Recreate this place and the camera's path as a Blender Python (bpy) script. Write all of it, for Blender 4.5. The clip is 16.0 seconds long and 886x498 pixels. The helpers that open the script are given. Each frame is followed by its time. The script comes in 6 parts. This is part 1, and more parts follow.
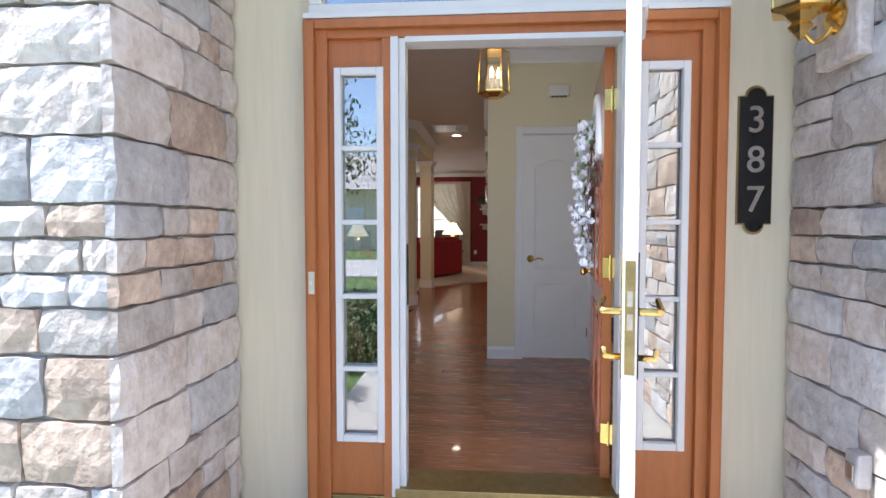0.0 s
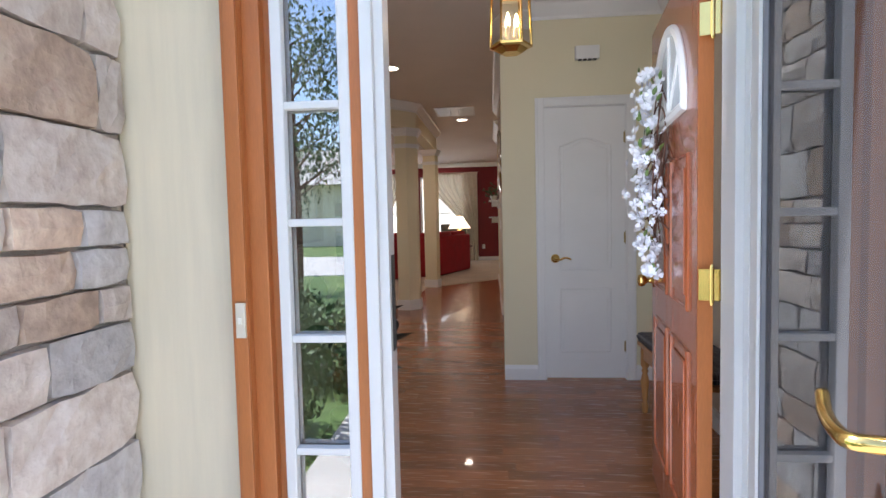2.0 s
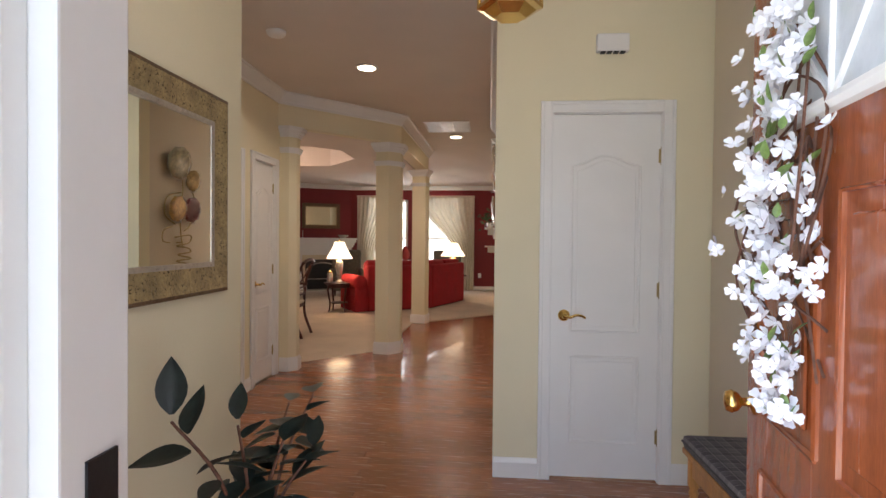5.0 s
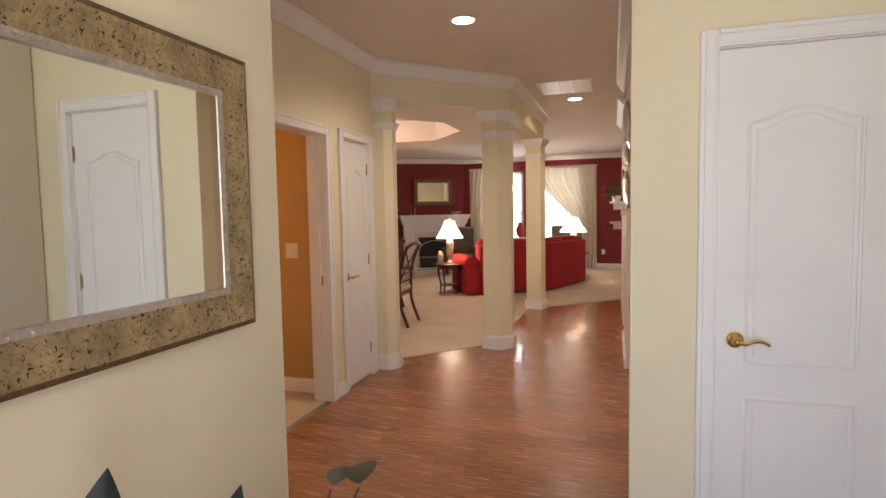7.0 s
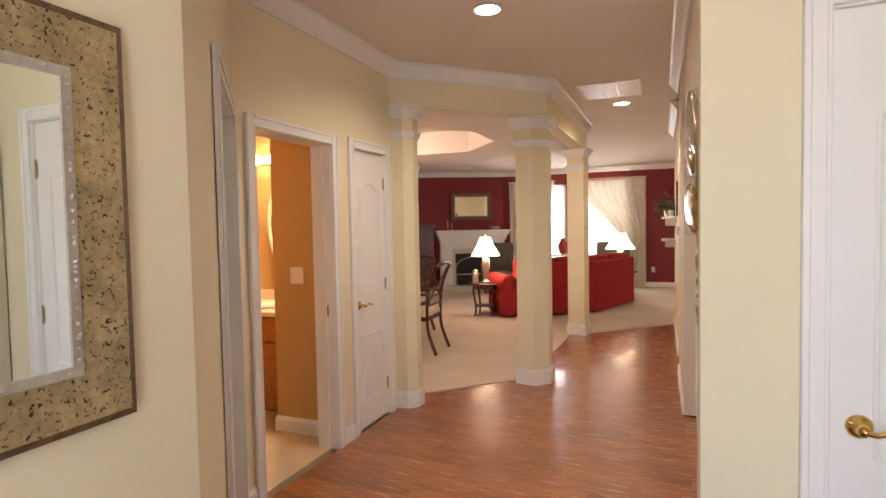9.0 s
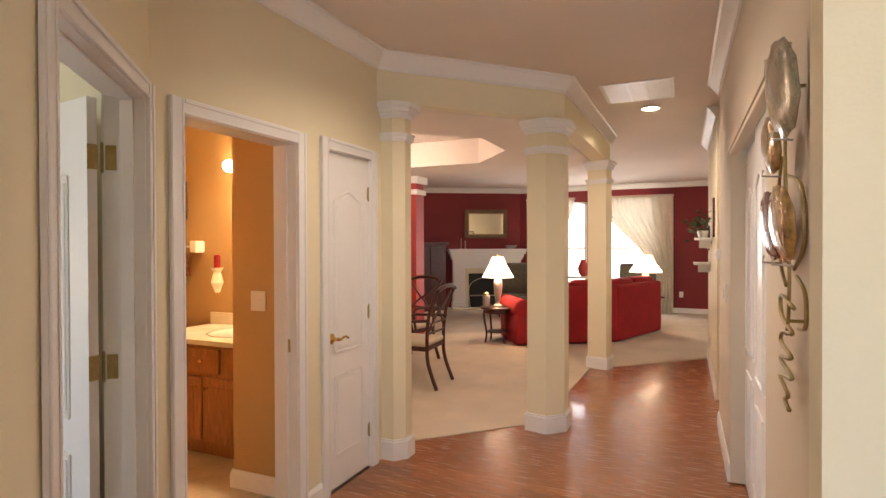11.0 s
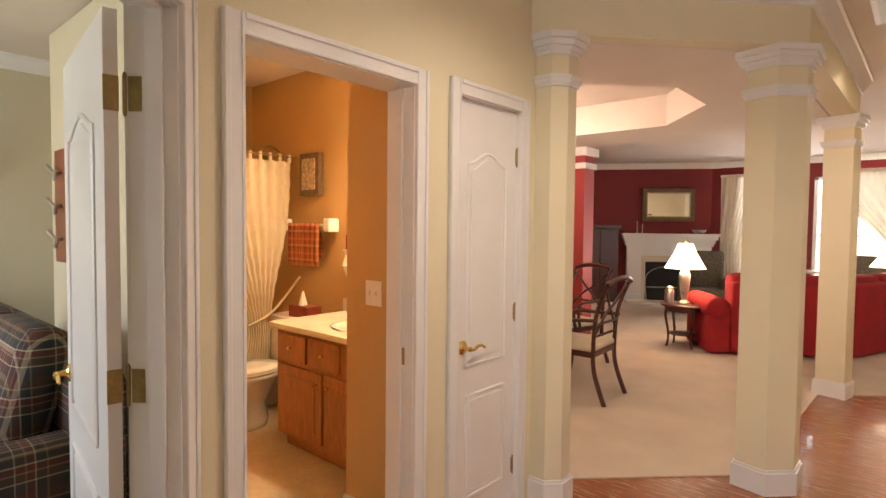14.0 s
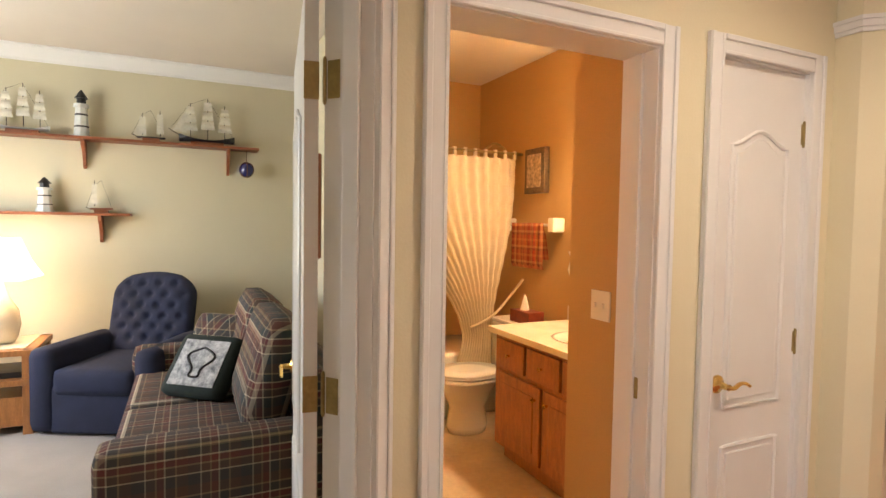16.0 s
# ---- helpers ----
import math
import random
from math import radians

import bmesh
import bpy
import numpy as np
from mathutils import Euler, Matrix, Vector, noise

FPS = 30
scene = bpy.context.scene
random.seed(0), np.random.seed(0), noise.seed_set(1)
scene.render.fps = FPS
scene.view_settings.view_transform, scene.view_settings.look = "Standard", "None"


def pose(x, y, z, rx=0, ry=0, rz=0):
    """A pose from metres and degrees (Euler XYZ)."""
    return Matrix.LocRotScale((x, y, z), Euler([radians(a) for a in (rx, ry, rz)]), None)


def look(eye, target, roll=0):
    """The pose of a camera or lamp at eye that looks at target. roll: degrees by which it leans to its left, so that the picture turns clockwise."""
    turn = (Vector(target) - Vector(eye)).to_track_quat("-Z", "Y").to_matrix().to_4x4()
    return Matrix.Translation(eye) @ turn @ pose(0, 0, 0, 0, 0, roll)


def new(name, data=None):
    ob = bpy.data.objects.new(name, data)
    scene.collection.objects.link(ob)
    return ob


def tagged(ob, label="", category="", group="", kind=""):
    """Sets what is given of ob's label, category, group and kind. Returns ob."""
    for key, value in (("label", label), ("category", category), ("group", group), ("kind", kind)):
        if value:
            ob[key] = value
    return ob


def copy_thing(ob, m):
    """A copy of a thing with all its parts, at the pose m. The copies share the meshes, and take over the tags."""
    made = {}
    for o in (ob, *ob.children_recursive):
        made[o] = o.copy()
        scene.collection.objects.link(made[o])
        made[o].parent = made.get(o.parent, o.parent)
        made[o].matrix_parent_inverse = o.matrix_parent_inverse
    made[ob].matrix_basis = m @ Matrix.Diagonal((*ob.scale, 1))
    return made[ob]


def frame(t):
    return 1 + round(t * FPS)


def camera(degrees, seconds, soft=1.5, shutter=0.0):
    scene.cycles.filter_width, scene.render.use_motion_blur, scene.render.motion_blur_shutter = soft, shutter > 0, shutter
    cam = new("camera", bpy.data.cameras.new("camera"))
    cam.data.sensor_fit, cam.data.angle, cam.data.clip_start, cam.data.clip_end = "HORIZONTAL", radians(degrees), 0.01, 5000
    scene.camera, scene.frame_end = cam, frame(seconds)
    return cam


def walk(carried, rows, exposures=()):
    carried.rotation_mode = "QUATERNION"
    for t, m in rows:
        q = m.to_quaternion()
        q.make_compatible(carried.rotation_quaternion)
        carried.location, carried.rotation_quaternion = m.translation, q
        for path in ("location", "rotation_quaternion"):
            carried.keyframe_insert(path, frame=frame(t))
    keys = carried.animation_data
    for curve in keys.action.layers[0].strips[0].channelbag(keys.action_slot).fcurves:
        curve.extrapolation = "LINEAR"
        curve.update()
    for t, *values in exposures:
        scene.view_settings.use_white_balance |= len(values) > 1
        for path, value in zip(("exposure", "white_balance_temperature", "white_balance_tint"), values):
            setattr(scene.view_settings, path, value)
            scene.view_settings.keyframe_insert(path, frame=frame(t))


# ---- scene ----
cam = camera(77.9, 16.0)
PATH = [
    (0, (0.335, -0.013, 1.228), (0.189, 1.98, 1.14), -0.0),
    (0.5, (0.313, 0.192, 1.224), (0.156, 2.183, 1.114), -0.5),
    (1, (0.283, 0.412, 1.243), (0.123, 2.401, 1.118), -1.1),
    (1.5, (0.272, 0.613, 1.241), (0.109, 2.602, 1.119), -1.5),
    (2, (0.277, 0.851, 1.244), (0.106, 2.84, 1.131), -1.3),
    (2.5, (0.264, 1.038, 1.257), (0.128, 3.031, 1.165), -1.1),
    (3, (0.286, 1.224, 1.262), (0.19, 3.221, 1.197), -0.6),
    (5.5, (0.355, 2.023, 1.341), (0.131, 4.01, 1.308), 1.3),
    (6, (0.367, 2.145, 1.324), (0.017, 4.113, 1.262), 0.7),
    (6.5, (0.332, 2.392, 1.353), (-0.148, 4.331, 1.247), -0.2),
    (7, (0.303, 2.658, 1.441), (-0.286, 4.564, 1.306), -1.0),
    (7.5, (0.282, 2.786, 1.501), (-0.354, 4.677, 1.367), -1.4),
    (8, (0.288, 2.958, 1.497), (-0.403, 4.831, 1.372), -1.7),
    (8.5, (0.285, 3.134, 1.496), (-0.444, 4.993, 1.387), -1.5),
    (9, (0.269, 3.251, 1.484), (-0.471, 5.107, 1.4), -1.1),
    (11.5, (0.138, 4.114, 1.487), (-0.698, 5.931, 1.473), 0.0),
    (12, (0.084, 4.245, 1.463), (-0.801, 6.039, 1.443), 0.3),
    (12.5, (-0.019, 4.392, 1.47), (-1.013, 6.127, 1.434), 1.0),
    (13, (-0.088, 4.505, 1.471), (-1.184, 6.177, 1.414), 1.2),
    (13.5, (-0.139, 4.625, 1.469), (-1.324, 6.234, 1.392), 0.9),
    (14, (-0.207, 4.763, 1.471), (-1.522, 6.267, 1.388), 0.6),
    (14.5, (-0.258, 4.857, 1.468), (-1.706, 6.234, 1.377), 0.7),
    (15, (-0.304, 4.918, 1.462), (-1.891, 6.131, 1.374), 1.1),
    (15.5, (-0.352, 4.957, 1.46), (-2.063, 5.988, 1.367), 1.3),
    (16, (-0.45, 5.003, 1.464), (-2.261, 5.847, 1.374), 0.9),
]
# the picture brightens as the walk goes indoors
EXPOSURES = [(0.0, 1.25, 5800, 14), (2.0, 1.5, 5800, 14), (3.0, 1.65, 5900, 14), (5.4, 2.0, 6200, 14), (7.0, 2.4, 6350, 15), (9.0, 2.65, 6400, 17), (12.0, 2.7, 6450, 16), (14.0, 2.75, 6500, 16), (16.0, 2.85, 6600, 15)]
walk(cam, [(t, look(eye, target, roll)) for t, eye, target, roll in PATH], EXPOSURES)

# ---- world and large lights ----
world = bpy.data.worlds.new("world")
scene.world = world
world.use_nodes = True
wn = world.node_tree
sky = wn.nodes.new("ShaderNodeTexSky")
sky.sky_type, sky.sun_disc = "NISHITA", False
sky.sun_elevation, sky.sun_rotation = radians(58), radians(256)
wn.links.new(sky.outputs[0], wn.nodes["Background"].inputs[0])
wn.nodes["Background"].inputs[1].default_value = 0.15


def lamp(name, kind, energy, color, m, **settings):
    data = bpy.data.lights.new(name, kind)
    data.energy, data.color = energy if kind == "SUN" else energy * INDOOR, color
    for k, v in settings.items():
        if k == "size":
            data.size = v
        elif k == "size_y":
            data.shape, data.size_y = "RECTANGLE", v
        elif k == "radius":
            data.shadow_soft_size = v
        elif k == "cone":
            data.spot_size, data.spot_blend = radians(v), 0.8
        elif k == "angle":
            data.angle = radians(v)
    ob = new(name, data)
    ob.matrix_world = m
    return ob


# share of the indoor lamps against the daylight outside
INDOOR = 0.55
WARM, DAY = (1.0, 0.78, 0.55), (0.93, 0.97, 1.0)
lamp("sun", "SUN", 5.0, (1.0, 0.95, 0.86), look((-9.7, -2.5, 16.0), (0, 0, 0)), angle=0.6)
# daylight entering at the open front door, the windows and the transom
lamp("door_daylight", "AREA", 6.0, DAY, look((0.38, 2.50, 1.0), (1.25, 6.0, 1.1)), size=0.86, size_y=1.9)
lamp("transom_daylight", "AREA", 2.5, DAY, look((0.45, 2.58, 2.36), (0.6, 5.0, 1.5)), size=1.7, size_y=0.4)
lamp("living_daylight_a", "AREA", 13.0, DAY, look((-2.4, 16.54, 1.5), (-2.2, 11.0, 0.9)), size=1.0, size_y=1.9)
lamp("living_daylight_b", "AREA", 13.0, DAY, look((-1.05, 16.54, 1.5), (-0.9, 11.0, 0.9)), size=1.2, size_y=1.9)
# lamp in a den window that is out of view and added for it
lamp("den_daylight", "AREA", 16.0, DAY, look((-4.2, 2.62, 1.6), (-4.2, 5.0, 1.0)), size=1.6, size_y=1.3)
# added warm fill from the unseen kitchen side, where no window is built
lamp("kitchen_daylight", "AREA", 8.0, (1.0, 0.9, 0.75), look((3.1, 13.2, 1.7), (-1.0, 12.4, 1.0)), size=1.8, size_y=1.6)


# ---- materials ----
def mat(name, color, rough=0.6, vary=0.12, scale=3.0, bump=0.08, fine=60.0, metal=0.0, rand=0.0, stretch=(1, 1, 1), coat=0.0, color2=None):
    m = bpy.data.materials.new(name)
    m.use_nodes = True
    nt = m.node_tree
    bs = nt.nodes["Principled BSDF"]
    bs.inputs["Metallic"].default_value = metal
    bs.inputs["Coat Weight"].default_value = coat
    tc = nt.nodes.new("ShaderNodeTexCoord")
    mp = nt.nodes.new("ShaderNodeMapping")
    mp.inputs["Scale"].default_value = stretch
    nt.links.new(tc.outputs["Object"], mp.inputs[0])
    big, small = nt.nodes.new("ShaderNodeTexNoise"), nt.nodes.new("ShaderNodeTexNoise")
    big.inputs["Scale"].default_value, small.inputs["Scale"].default_value = scale, fine
    big.inputs["Detail"].default_value, small.inputs["Detail"].default_value = 5, 3
    for n in (big, small):
        nt.links.new(mp.outputs[0], n.inputs["Vector"])
    ramp = nt.nodes.new("ShaderNodeValToRGB")
    c = Vector(color)
    d = Vector(color2) if color2 else c * (1 - vary)
    ramp.color_ramp.elements[0].position, ramp.color_ramp.elements[1].position = 0.3, 0.7
    ramp.color_ramp.elements[0].color = (*d, 1)
    ramp.color_ramp.elements[1].color = (*(c if color2 else c * (1 + vary * 0.4)), 1)
    nt.links.new(big.outputs[0], ramp.inputs[0])
    out = ramp.outputs[0]
    grain = nt.nodes.new("ShaderNodeMixRGB")
    grain.blend_type = "OVERLAY"
    grain.inputs[0].default_value = min(0.5, vary * 1.2)
    nt.links.new(out, grain.inputs[1])
    nt.links.new(small.outputs[0], grain.inputs[2])
    out = grain.outputs[0]
    if rand:
        info = nt.nodes.new("ShaderNodeObjectInfo")
        rng = nt.nodes.new("ShaderNodeMapRange")
        rng.inputs[3].default_value, rng.inputs[4].default_value = 1 - rand, 1 + rand
        nt.links.new(info.outputs["Random"], rng.inputs[0])
        hsv = nt.nodes.new("ShaderNodeHueSaturation")
        nt.links.new(rng.outputs[0], hsv.inputs["Value"])
        nt.links.new(out, hsv.inputs["Color"])
        out = hsv.outputs[0]
    nt.links.new(out, bs.inputs["Base Color"])
    rr = nt.nodes.new("ShaderNodeMapRange")
    rr.inputs[3].default_value, rr.inputs[4].default_value = max(0.02, rough - 0.07), min(1, rough + 0.07)
    nt.links.new(big.outputs[0], rr.inputs[0])
    nt.links.new(rr.outputs[0], bs.inputs["Roughness"])
    if bump:
        bn = nt.nodes.new("ShaderNodeBump")
        bn.inputs["Strength"].default_value, bn.inputs["Distance"].default_value = bump, 0.01
        nt.links.new(small.outputs[0], bn.inputs["Height"])
        nt.links.new(bn.outputs[0], bs.inputs["Normal"])
    return m


def glow(name, color, strength):
    m = bpy.data.materials.new(name)
    m.use_nodes = True
    bs = m.node_tree.nodes["Principled BSDF"]
    bs.inputs["Base Color"].default_value = (*color, 1)
    bs.inputs["Emission Color"].default_value = (*color, 1)
    bs.inputs["Emission Strength"].default_value = strength
    return m


def glass(name, color=(1, 1, 1), rough=0.0, clear=0.85):
    """A thin pane: it lets light straight through and mirrors by Fresnel."""
    m = bpy.data.materials.new(name)
    m.use_nodes = True
    nt = m.node_tree
    tr, gl, mix = nt.nodes.new("ShaderNodeBsdfTransparent"), nt.nodes.new("ShaderNodeBsdfGlossy"), nt.nodes.new("ShaderNodeMixShader")
    fr, add = nt.nodes.new("ShaderNodeFresnel"), nt.nodes.new("ShaderNodeMath")
    fr.inputs[0].default_value = 1.5
    add.inputs[1].default_value = 1 - clear
    nt.links.new(fr.outputs[0], add.inputs[0])
    tr.inputs[0].default_value, gl.inputs[0].default_value = (*color, 1), (1, 1, 1, 1)
    gl.inputs["Roughness"].default_value = rough
    nt.links.new(add.outputs[0], mix.inputs[0])
    nt.links.new(tr.outputs[0], mix.inputs[1])
    nt.links.new(gl.outputs[0], mix.inputs[2])
    nt.links.new(mix.outputs[0], nt.nodes["Material Output"].inputs[0])
    return m


def mesh_screen(name, color, cover):
    m = bpy.data.materials.new(name)
    m.use_nodes = True
    nt = m.node_tree
    tr, df, mix = nt.nodes.new("ShaderNodeBsdfTransparent"), nt.nodes.new("ShaderNodeBsdfDiffuse"), nt.nodes.new("ShaderNodeMixShader")
    df.inputs[0].default_value = (*color, 1)
    mix.inputs[0].default_value = cover
    nt.links.new(tr.outputs[0], mix.inputs[1])
    nt.links.new(df.outputs[0], mix.inputs[2])
    nt.links.new(mix.outputs[0], nt.nodes["Material Output"].inputs[0])
    return m


def flecked(name, color):
    """Worn leaf over a brown ground: dark pits of uneven size in a dull metal."""
    m = mat(name, color, 0.40, 0.35, 14, 0.5, 70, metal=0.55)
    nt = m.node_tree
    bs = nt.nodes["Principled BSDF"]
    old = bs.inputs["Base Color"].links[0].from_socket
    tc, pit, ramp, mix = nt.nodes.new("ShaderNodeTexCoord"), nt.nodes.new("ShaderNodeTexNoise"), nt.nodes.new("ShaderNodeValToRGB"), nt.nodes.new("ShaderNodeMixRGB")
    pit.inputs["Scale"].default_value, pit.inputs["Detail"].default_value, pit.inputs["Distortion"].default_value = 120, 2, 0.8
    ramp.color_ramp.elements[0].position, ramp.color_ramp.elements[1].position = 0.60, 0.66
    nt.links.new(tc.outputs["Object"], pit.inputs["Vector"])
    nt.links.new(pit.outputs[0], ramp.inputs[0])
    nt.links.new(ramp.outputs[0], mix.inputs[0])
    nt.links.new(old, mix.inputs[1])
    mix.inputs[2].default_value = (0.05, 0.03, 0.012, 1)
    nt.links.new(mix.outputs[0], bs.inputs["Base Color"])
    return m


def cloth(name, color, through_color, share):
    """Woven cloth that lets part of the light through."""
    m = mat(name, color, 0.9, 0.08, 6, 0.25, 220)
    nt = m.node_tree
    tl, mix = nt.nodes.new("ShaderNodeBsdfTranslucent"), nt.nodes.new("ShaderNodeMixShader")
    tl.inputs[0].default_value = (*through_color, 1)
    mix.inputs[0].default_value = share
    nt.links.new(nt.nodes["Principled BSDF"].outputs[0], mix.inputs[1])
    nt.links.new(tl.outputs[0], mix.inputs[2])
    nt.links.new(mix.outputs[0], nt.nodes["Material Output"].inputs[0])
    return m


def plaid(name, bands, repeat, rough=0.9):
    """Stripes along each of the three axes, averaged, so that every face shows a tartan."""
    m = bpy.data.materials.new(name)
    m.use_nodes = True
    nt = m.node_tree
    bs = nt.nodes["Principled BSDF"]
    bs.inputs["Roughness"].default_value = rough
    tc, sep = nt.nodes.new("ShaderNodeTexCoord"), nt.nodes.new("ShaderNodeSeparateXYZ")
    nt.links.new(tc.outputs["Object"], sep.inputs[0])
    outs = []
    for axis in range(3):
        mul, fra, ramp = nt.nodes.new("ShaderNodeMath"), nt.nodes.new("ShaderNodeMath"), nt.nodes.new("ShaderNodeValToRGB")
        mul.operation, fra.operation = "MULTIPLY", "FRACT"
        mul.inputs[1].default_value = 1 / repeat
        nt.links.new(sep.outputs[axis], mul.inputs[0])
        nt.links.new(mul.outputs[0], fra.inputs[0])
        nt.links.new(fra.outputs[0], ramp.inputs[0])
        ramp.color_ramp.interpolation = "CONSTANT"
        for k, (pos, col) in enumerate(bands):
            e = ramp.color_ramp.elements[k] if k < 2 else ramp.color_ramp.elements.new(pos)
            e.position, e.color = pos, (*col, 1)
        outs.append(ramp.outputs[0])
    a, b, wv = nt.nodes.new("ShaderNodeMixRGB"), nt.nodes.new("ShaderNodeMixRGB"), nt.nodes.new("ShaderNodeTexNoise")
    a.inputs[0].default_value, b.inputs[0].default_value = 0.5, 0.42
    nt.links.new(outs[0], a.inputs[1]), nt.links.new(outs[1], a.inputs[2])
    nt.links.new(a.outputs[0], b.inputs[1]), nt.links.new(outs[2], b.inputs[2])
    wv.inputs["Scale"].default_value = 300
    nt.links.new(tc.outputs["Object"], wv.inputs["Vector"])
    bump = nt.nodes.new("ShaderNodeBump")
    bump.inputs["Strength"].default_value, bump.inputs["Distance"].default_value = 0.3, 0.003
    nt.links.new(wv.outputs[0], bump.inputs["Height"])
    nt.links.new(bump.outputs[0], bs.inputs["Normal"])
    nt.links.new(b.outputs[0], bs.inputs["Base Color"])
    return m


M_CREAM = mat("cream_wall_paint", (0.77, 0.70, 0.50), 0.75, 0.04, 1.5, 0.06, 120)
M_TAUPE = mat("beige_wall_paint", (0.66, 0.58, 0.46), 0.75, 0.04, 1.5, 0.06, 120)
M_SAGE = mat("pale_khaki_wall_paint", (0.62, 0.565, 0.40), 0.8, 0.04, 1.5, 0.06, 120)
M_GOLD = mat("ochre_bath_paint", (0.52, 0.33, 0.13), 0.7, 0.06, 1.5, 0.06, 120)
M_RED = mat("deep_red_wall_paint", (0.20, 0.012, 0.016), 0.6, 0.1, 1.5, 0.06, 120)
# wall red with the light on the pilaster put into it; vase shares it
M_REDLIT = mat("red_paint_lit", (0.36, 0.035, 0.03), 0.6, 0.1, 1.5, 0.06, 120)
M_WHITE = mat("white_trim_paint", (0.80, 0.79, 0.77), 0.35, 0.03, 4, 0.03, 80)
M_CEIL = mat("warm_white_ceiling", (0.72, 0.64, 0.56), 0.9, 0.04, 2, 0.15, 150)
M_STUCCO = mat("tan_stucco", (0.78, 0.70, 0.52), 0.9, 0.05, 3, 0.12, 90, stretch=(14, 14, 1))
M_ORANGE = mat("orange_brown_door_paint", (0.50, 0.17, 0.045), 0.42, 0.12, 3, 0.06, 40, stretch=(8, 8, 1))
M_DOORIN = mat("stained_door_wood", (0.30, 0.075, 0.022), 0.25, 0.25, 4, 0.05, 40, stretch=(8, 8, 1), coat=0.4)
M_STONE = mat("cast_ledge_stone", (0.70, 0.64, 0.59), 0.9, 0.35, 7, 0.9, 26, rand=0.22, color2=(0.52, 0.45, 0.40))
M_STONE_T = mat("cast_ledge_stone_tan", (0.66, 0.53, 0.42), 0.9, 0.35, 7, 0.9, 26, rand=0.2, color2=(0.44, 0.33, 0.26))
M_STONE_G = mat("cast_ledge_stone_grey", (0.64, 0.62, 0.61), 0.9, 0.35, 7, 0.9, 26, rand=0.2, color2=(0.48, 0.46, 0.46))
M_MORTAR = mat("grey_mortar", (0.50, 0.47, 0.44), 0.95, 0.2, 8, 0.5, 70)
M_PLANK = mat("warm_oak_plank", (0.33, 0.125, 0.048), 0.26, 0.3, 5, 0.05, 30, rand=0.22, stretch=(1.2, 14, 4), coat=0.25)
M_CARPET = mat("beige_carpet", (0.60, 0.50, 0.39), 0.97, 0.12, 2.5, 0.7, 240)
M_CARPET_D = mat("grey_beige_carpet", (0.46, 0.42, 0.37), 0.97, 0.12, 2.5, 0.7, 240)
M_VINYL = mat("cream_vinyl_floor", (0.62, 0.50, 0.33), 0.4, 0.15, 6, 0.05, 30)
M_BRASS = mat("polished_brass", (0.80, 0.55, 0.18), 0.18, 0.1, 8, 0.02, 60, metal=1.0)
M_DULLBRASS = mat("dull_brass", (0.40, 0.31, 0.14), 0.4, 0.2, 20, 0.05, 90, metal=1.0)
M_MIRROR = mat("mirror_glass", (0.86, 0.88, 0.84), -0.06, 0.0, 1, 0, metal=1.0)
M_FRAME = flecked("antiqued_gold_frame", (0.44, 0.345, 0.18))
M_FRAME_D = mat("dark_frame_edge", (0.16, 0.10, 0.05), 0.4, 0.4, 30, 0.3, 120, metal=0.3)
M_DARKWOOD = mat("dark_cherry_wood", (0.070, 0.016, 0.010), 0.36, 0.4, 5, 0.04, 40, stretch=(2, 2, 10), coat=0.08)
M_OAK = mat("honey_oak", (0.42, 0.17, 0.05), 0.38, 0.25, 5, 0.06, 40, stretch=(9, 9, 1.5))
M_PINE = mat("golden_pine", (0.50, 0.24, 0.075), 0.38, 0.25, 5, 0.06, 40, stretch=(9, 9, 1.5))
M_SHELF = mat("cherry_shelf_wood", (0.26, 0.085, 0.035), 0.4, 0.25, 6, 0.05, 40, stretch=(10, 1.5, 10))
M_REDSOFA = mat("red_upholstery", (0.34, 0.010, 0.014), 0.9, 0.2, 5, 0.35, 200)
M_NAVY = mat("navy_upholstery", (0.018, 0.023, 0.052), 0.9, 0.25, 6, 0.35, 220)
M_SEAT = mat("cream_seat_fabric", (0.62, 0.54, 0.40), 0.9, 0.1, 9, 0.3, 200)
M_BLACK = mat("black_metal", (0.012, 0.012, 0.013), 0.4, 0.3, 8, 0.05, 60)
M_PLAQUE = mat("black_plaque", (0.010, 0.010, 0.011), 0.3, 0.2, 10, 0.03, 60)
M_SILVER = mat("brushed_pewter", (0.55, 0.50, 0.45), 0.3, 0.2, 10, 0.1, 80, metal=0.8)
M_CERAMIC = mat("cream_ceramic", (0.72, 0.65, 0.52), 0.2, 0.05, 4, 0.02, 60)
M_PORC = mat("white_porcelain", (0.82, 0.78, 0.68), 0.12, 0.03, 4, 0.0)
M_MARBLE = mat("cream_cultured_marble", (0.76, 0.68, 0.52), 0.2, 0.08, 5, 0.0)
M_SHADE = glow("lit_lamp_shade", (1.0, 0.80, 0.52), 0.75)
M_BULB = glow("lit_bulb", (1.0, 0.78, 0.42), 7)
M_CAN = glow("lit_downlight", (1.0, 0.86, 0.62), 3.5)
M_SKYCARD = glow("overcast_distance", (0.95, 0.98, 1.0), 0.6)
M_LEAF = mat("rubber_plant_leaf", (0.012, 0.022, 0.018), 0.45, 0.4, 14, 0.1, 60, rand=0.3)
M_LEAF_L = mat("pale_green_leaf", (0.16, 0.24, 0.06), 0.5, 0.3, 20, 0.1, 80, rand=0.3)
M_PETAL = mat("white_silk_petal", (0.80, 0.80, 0.84), 0.7, 0.06, 20, 0.1, 90)
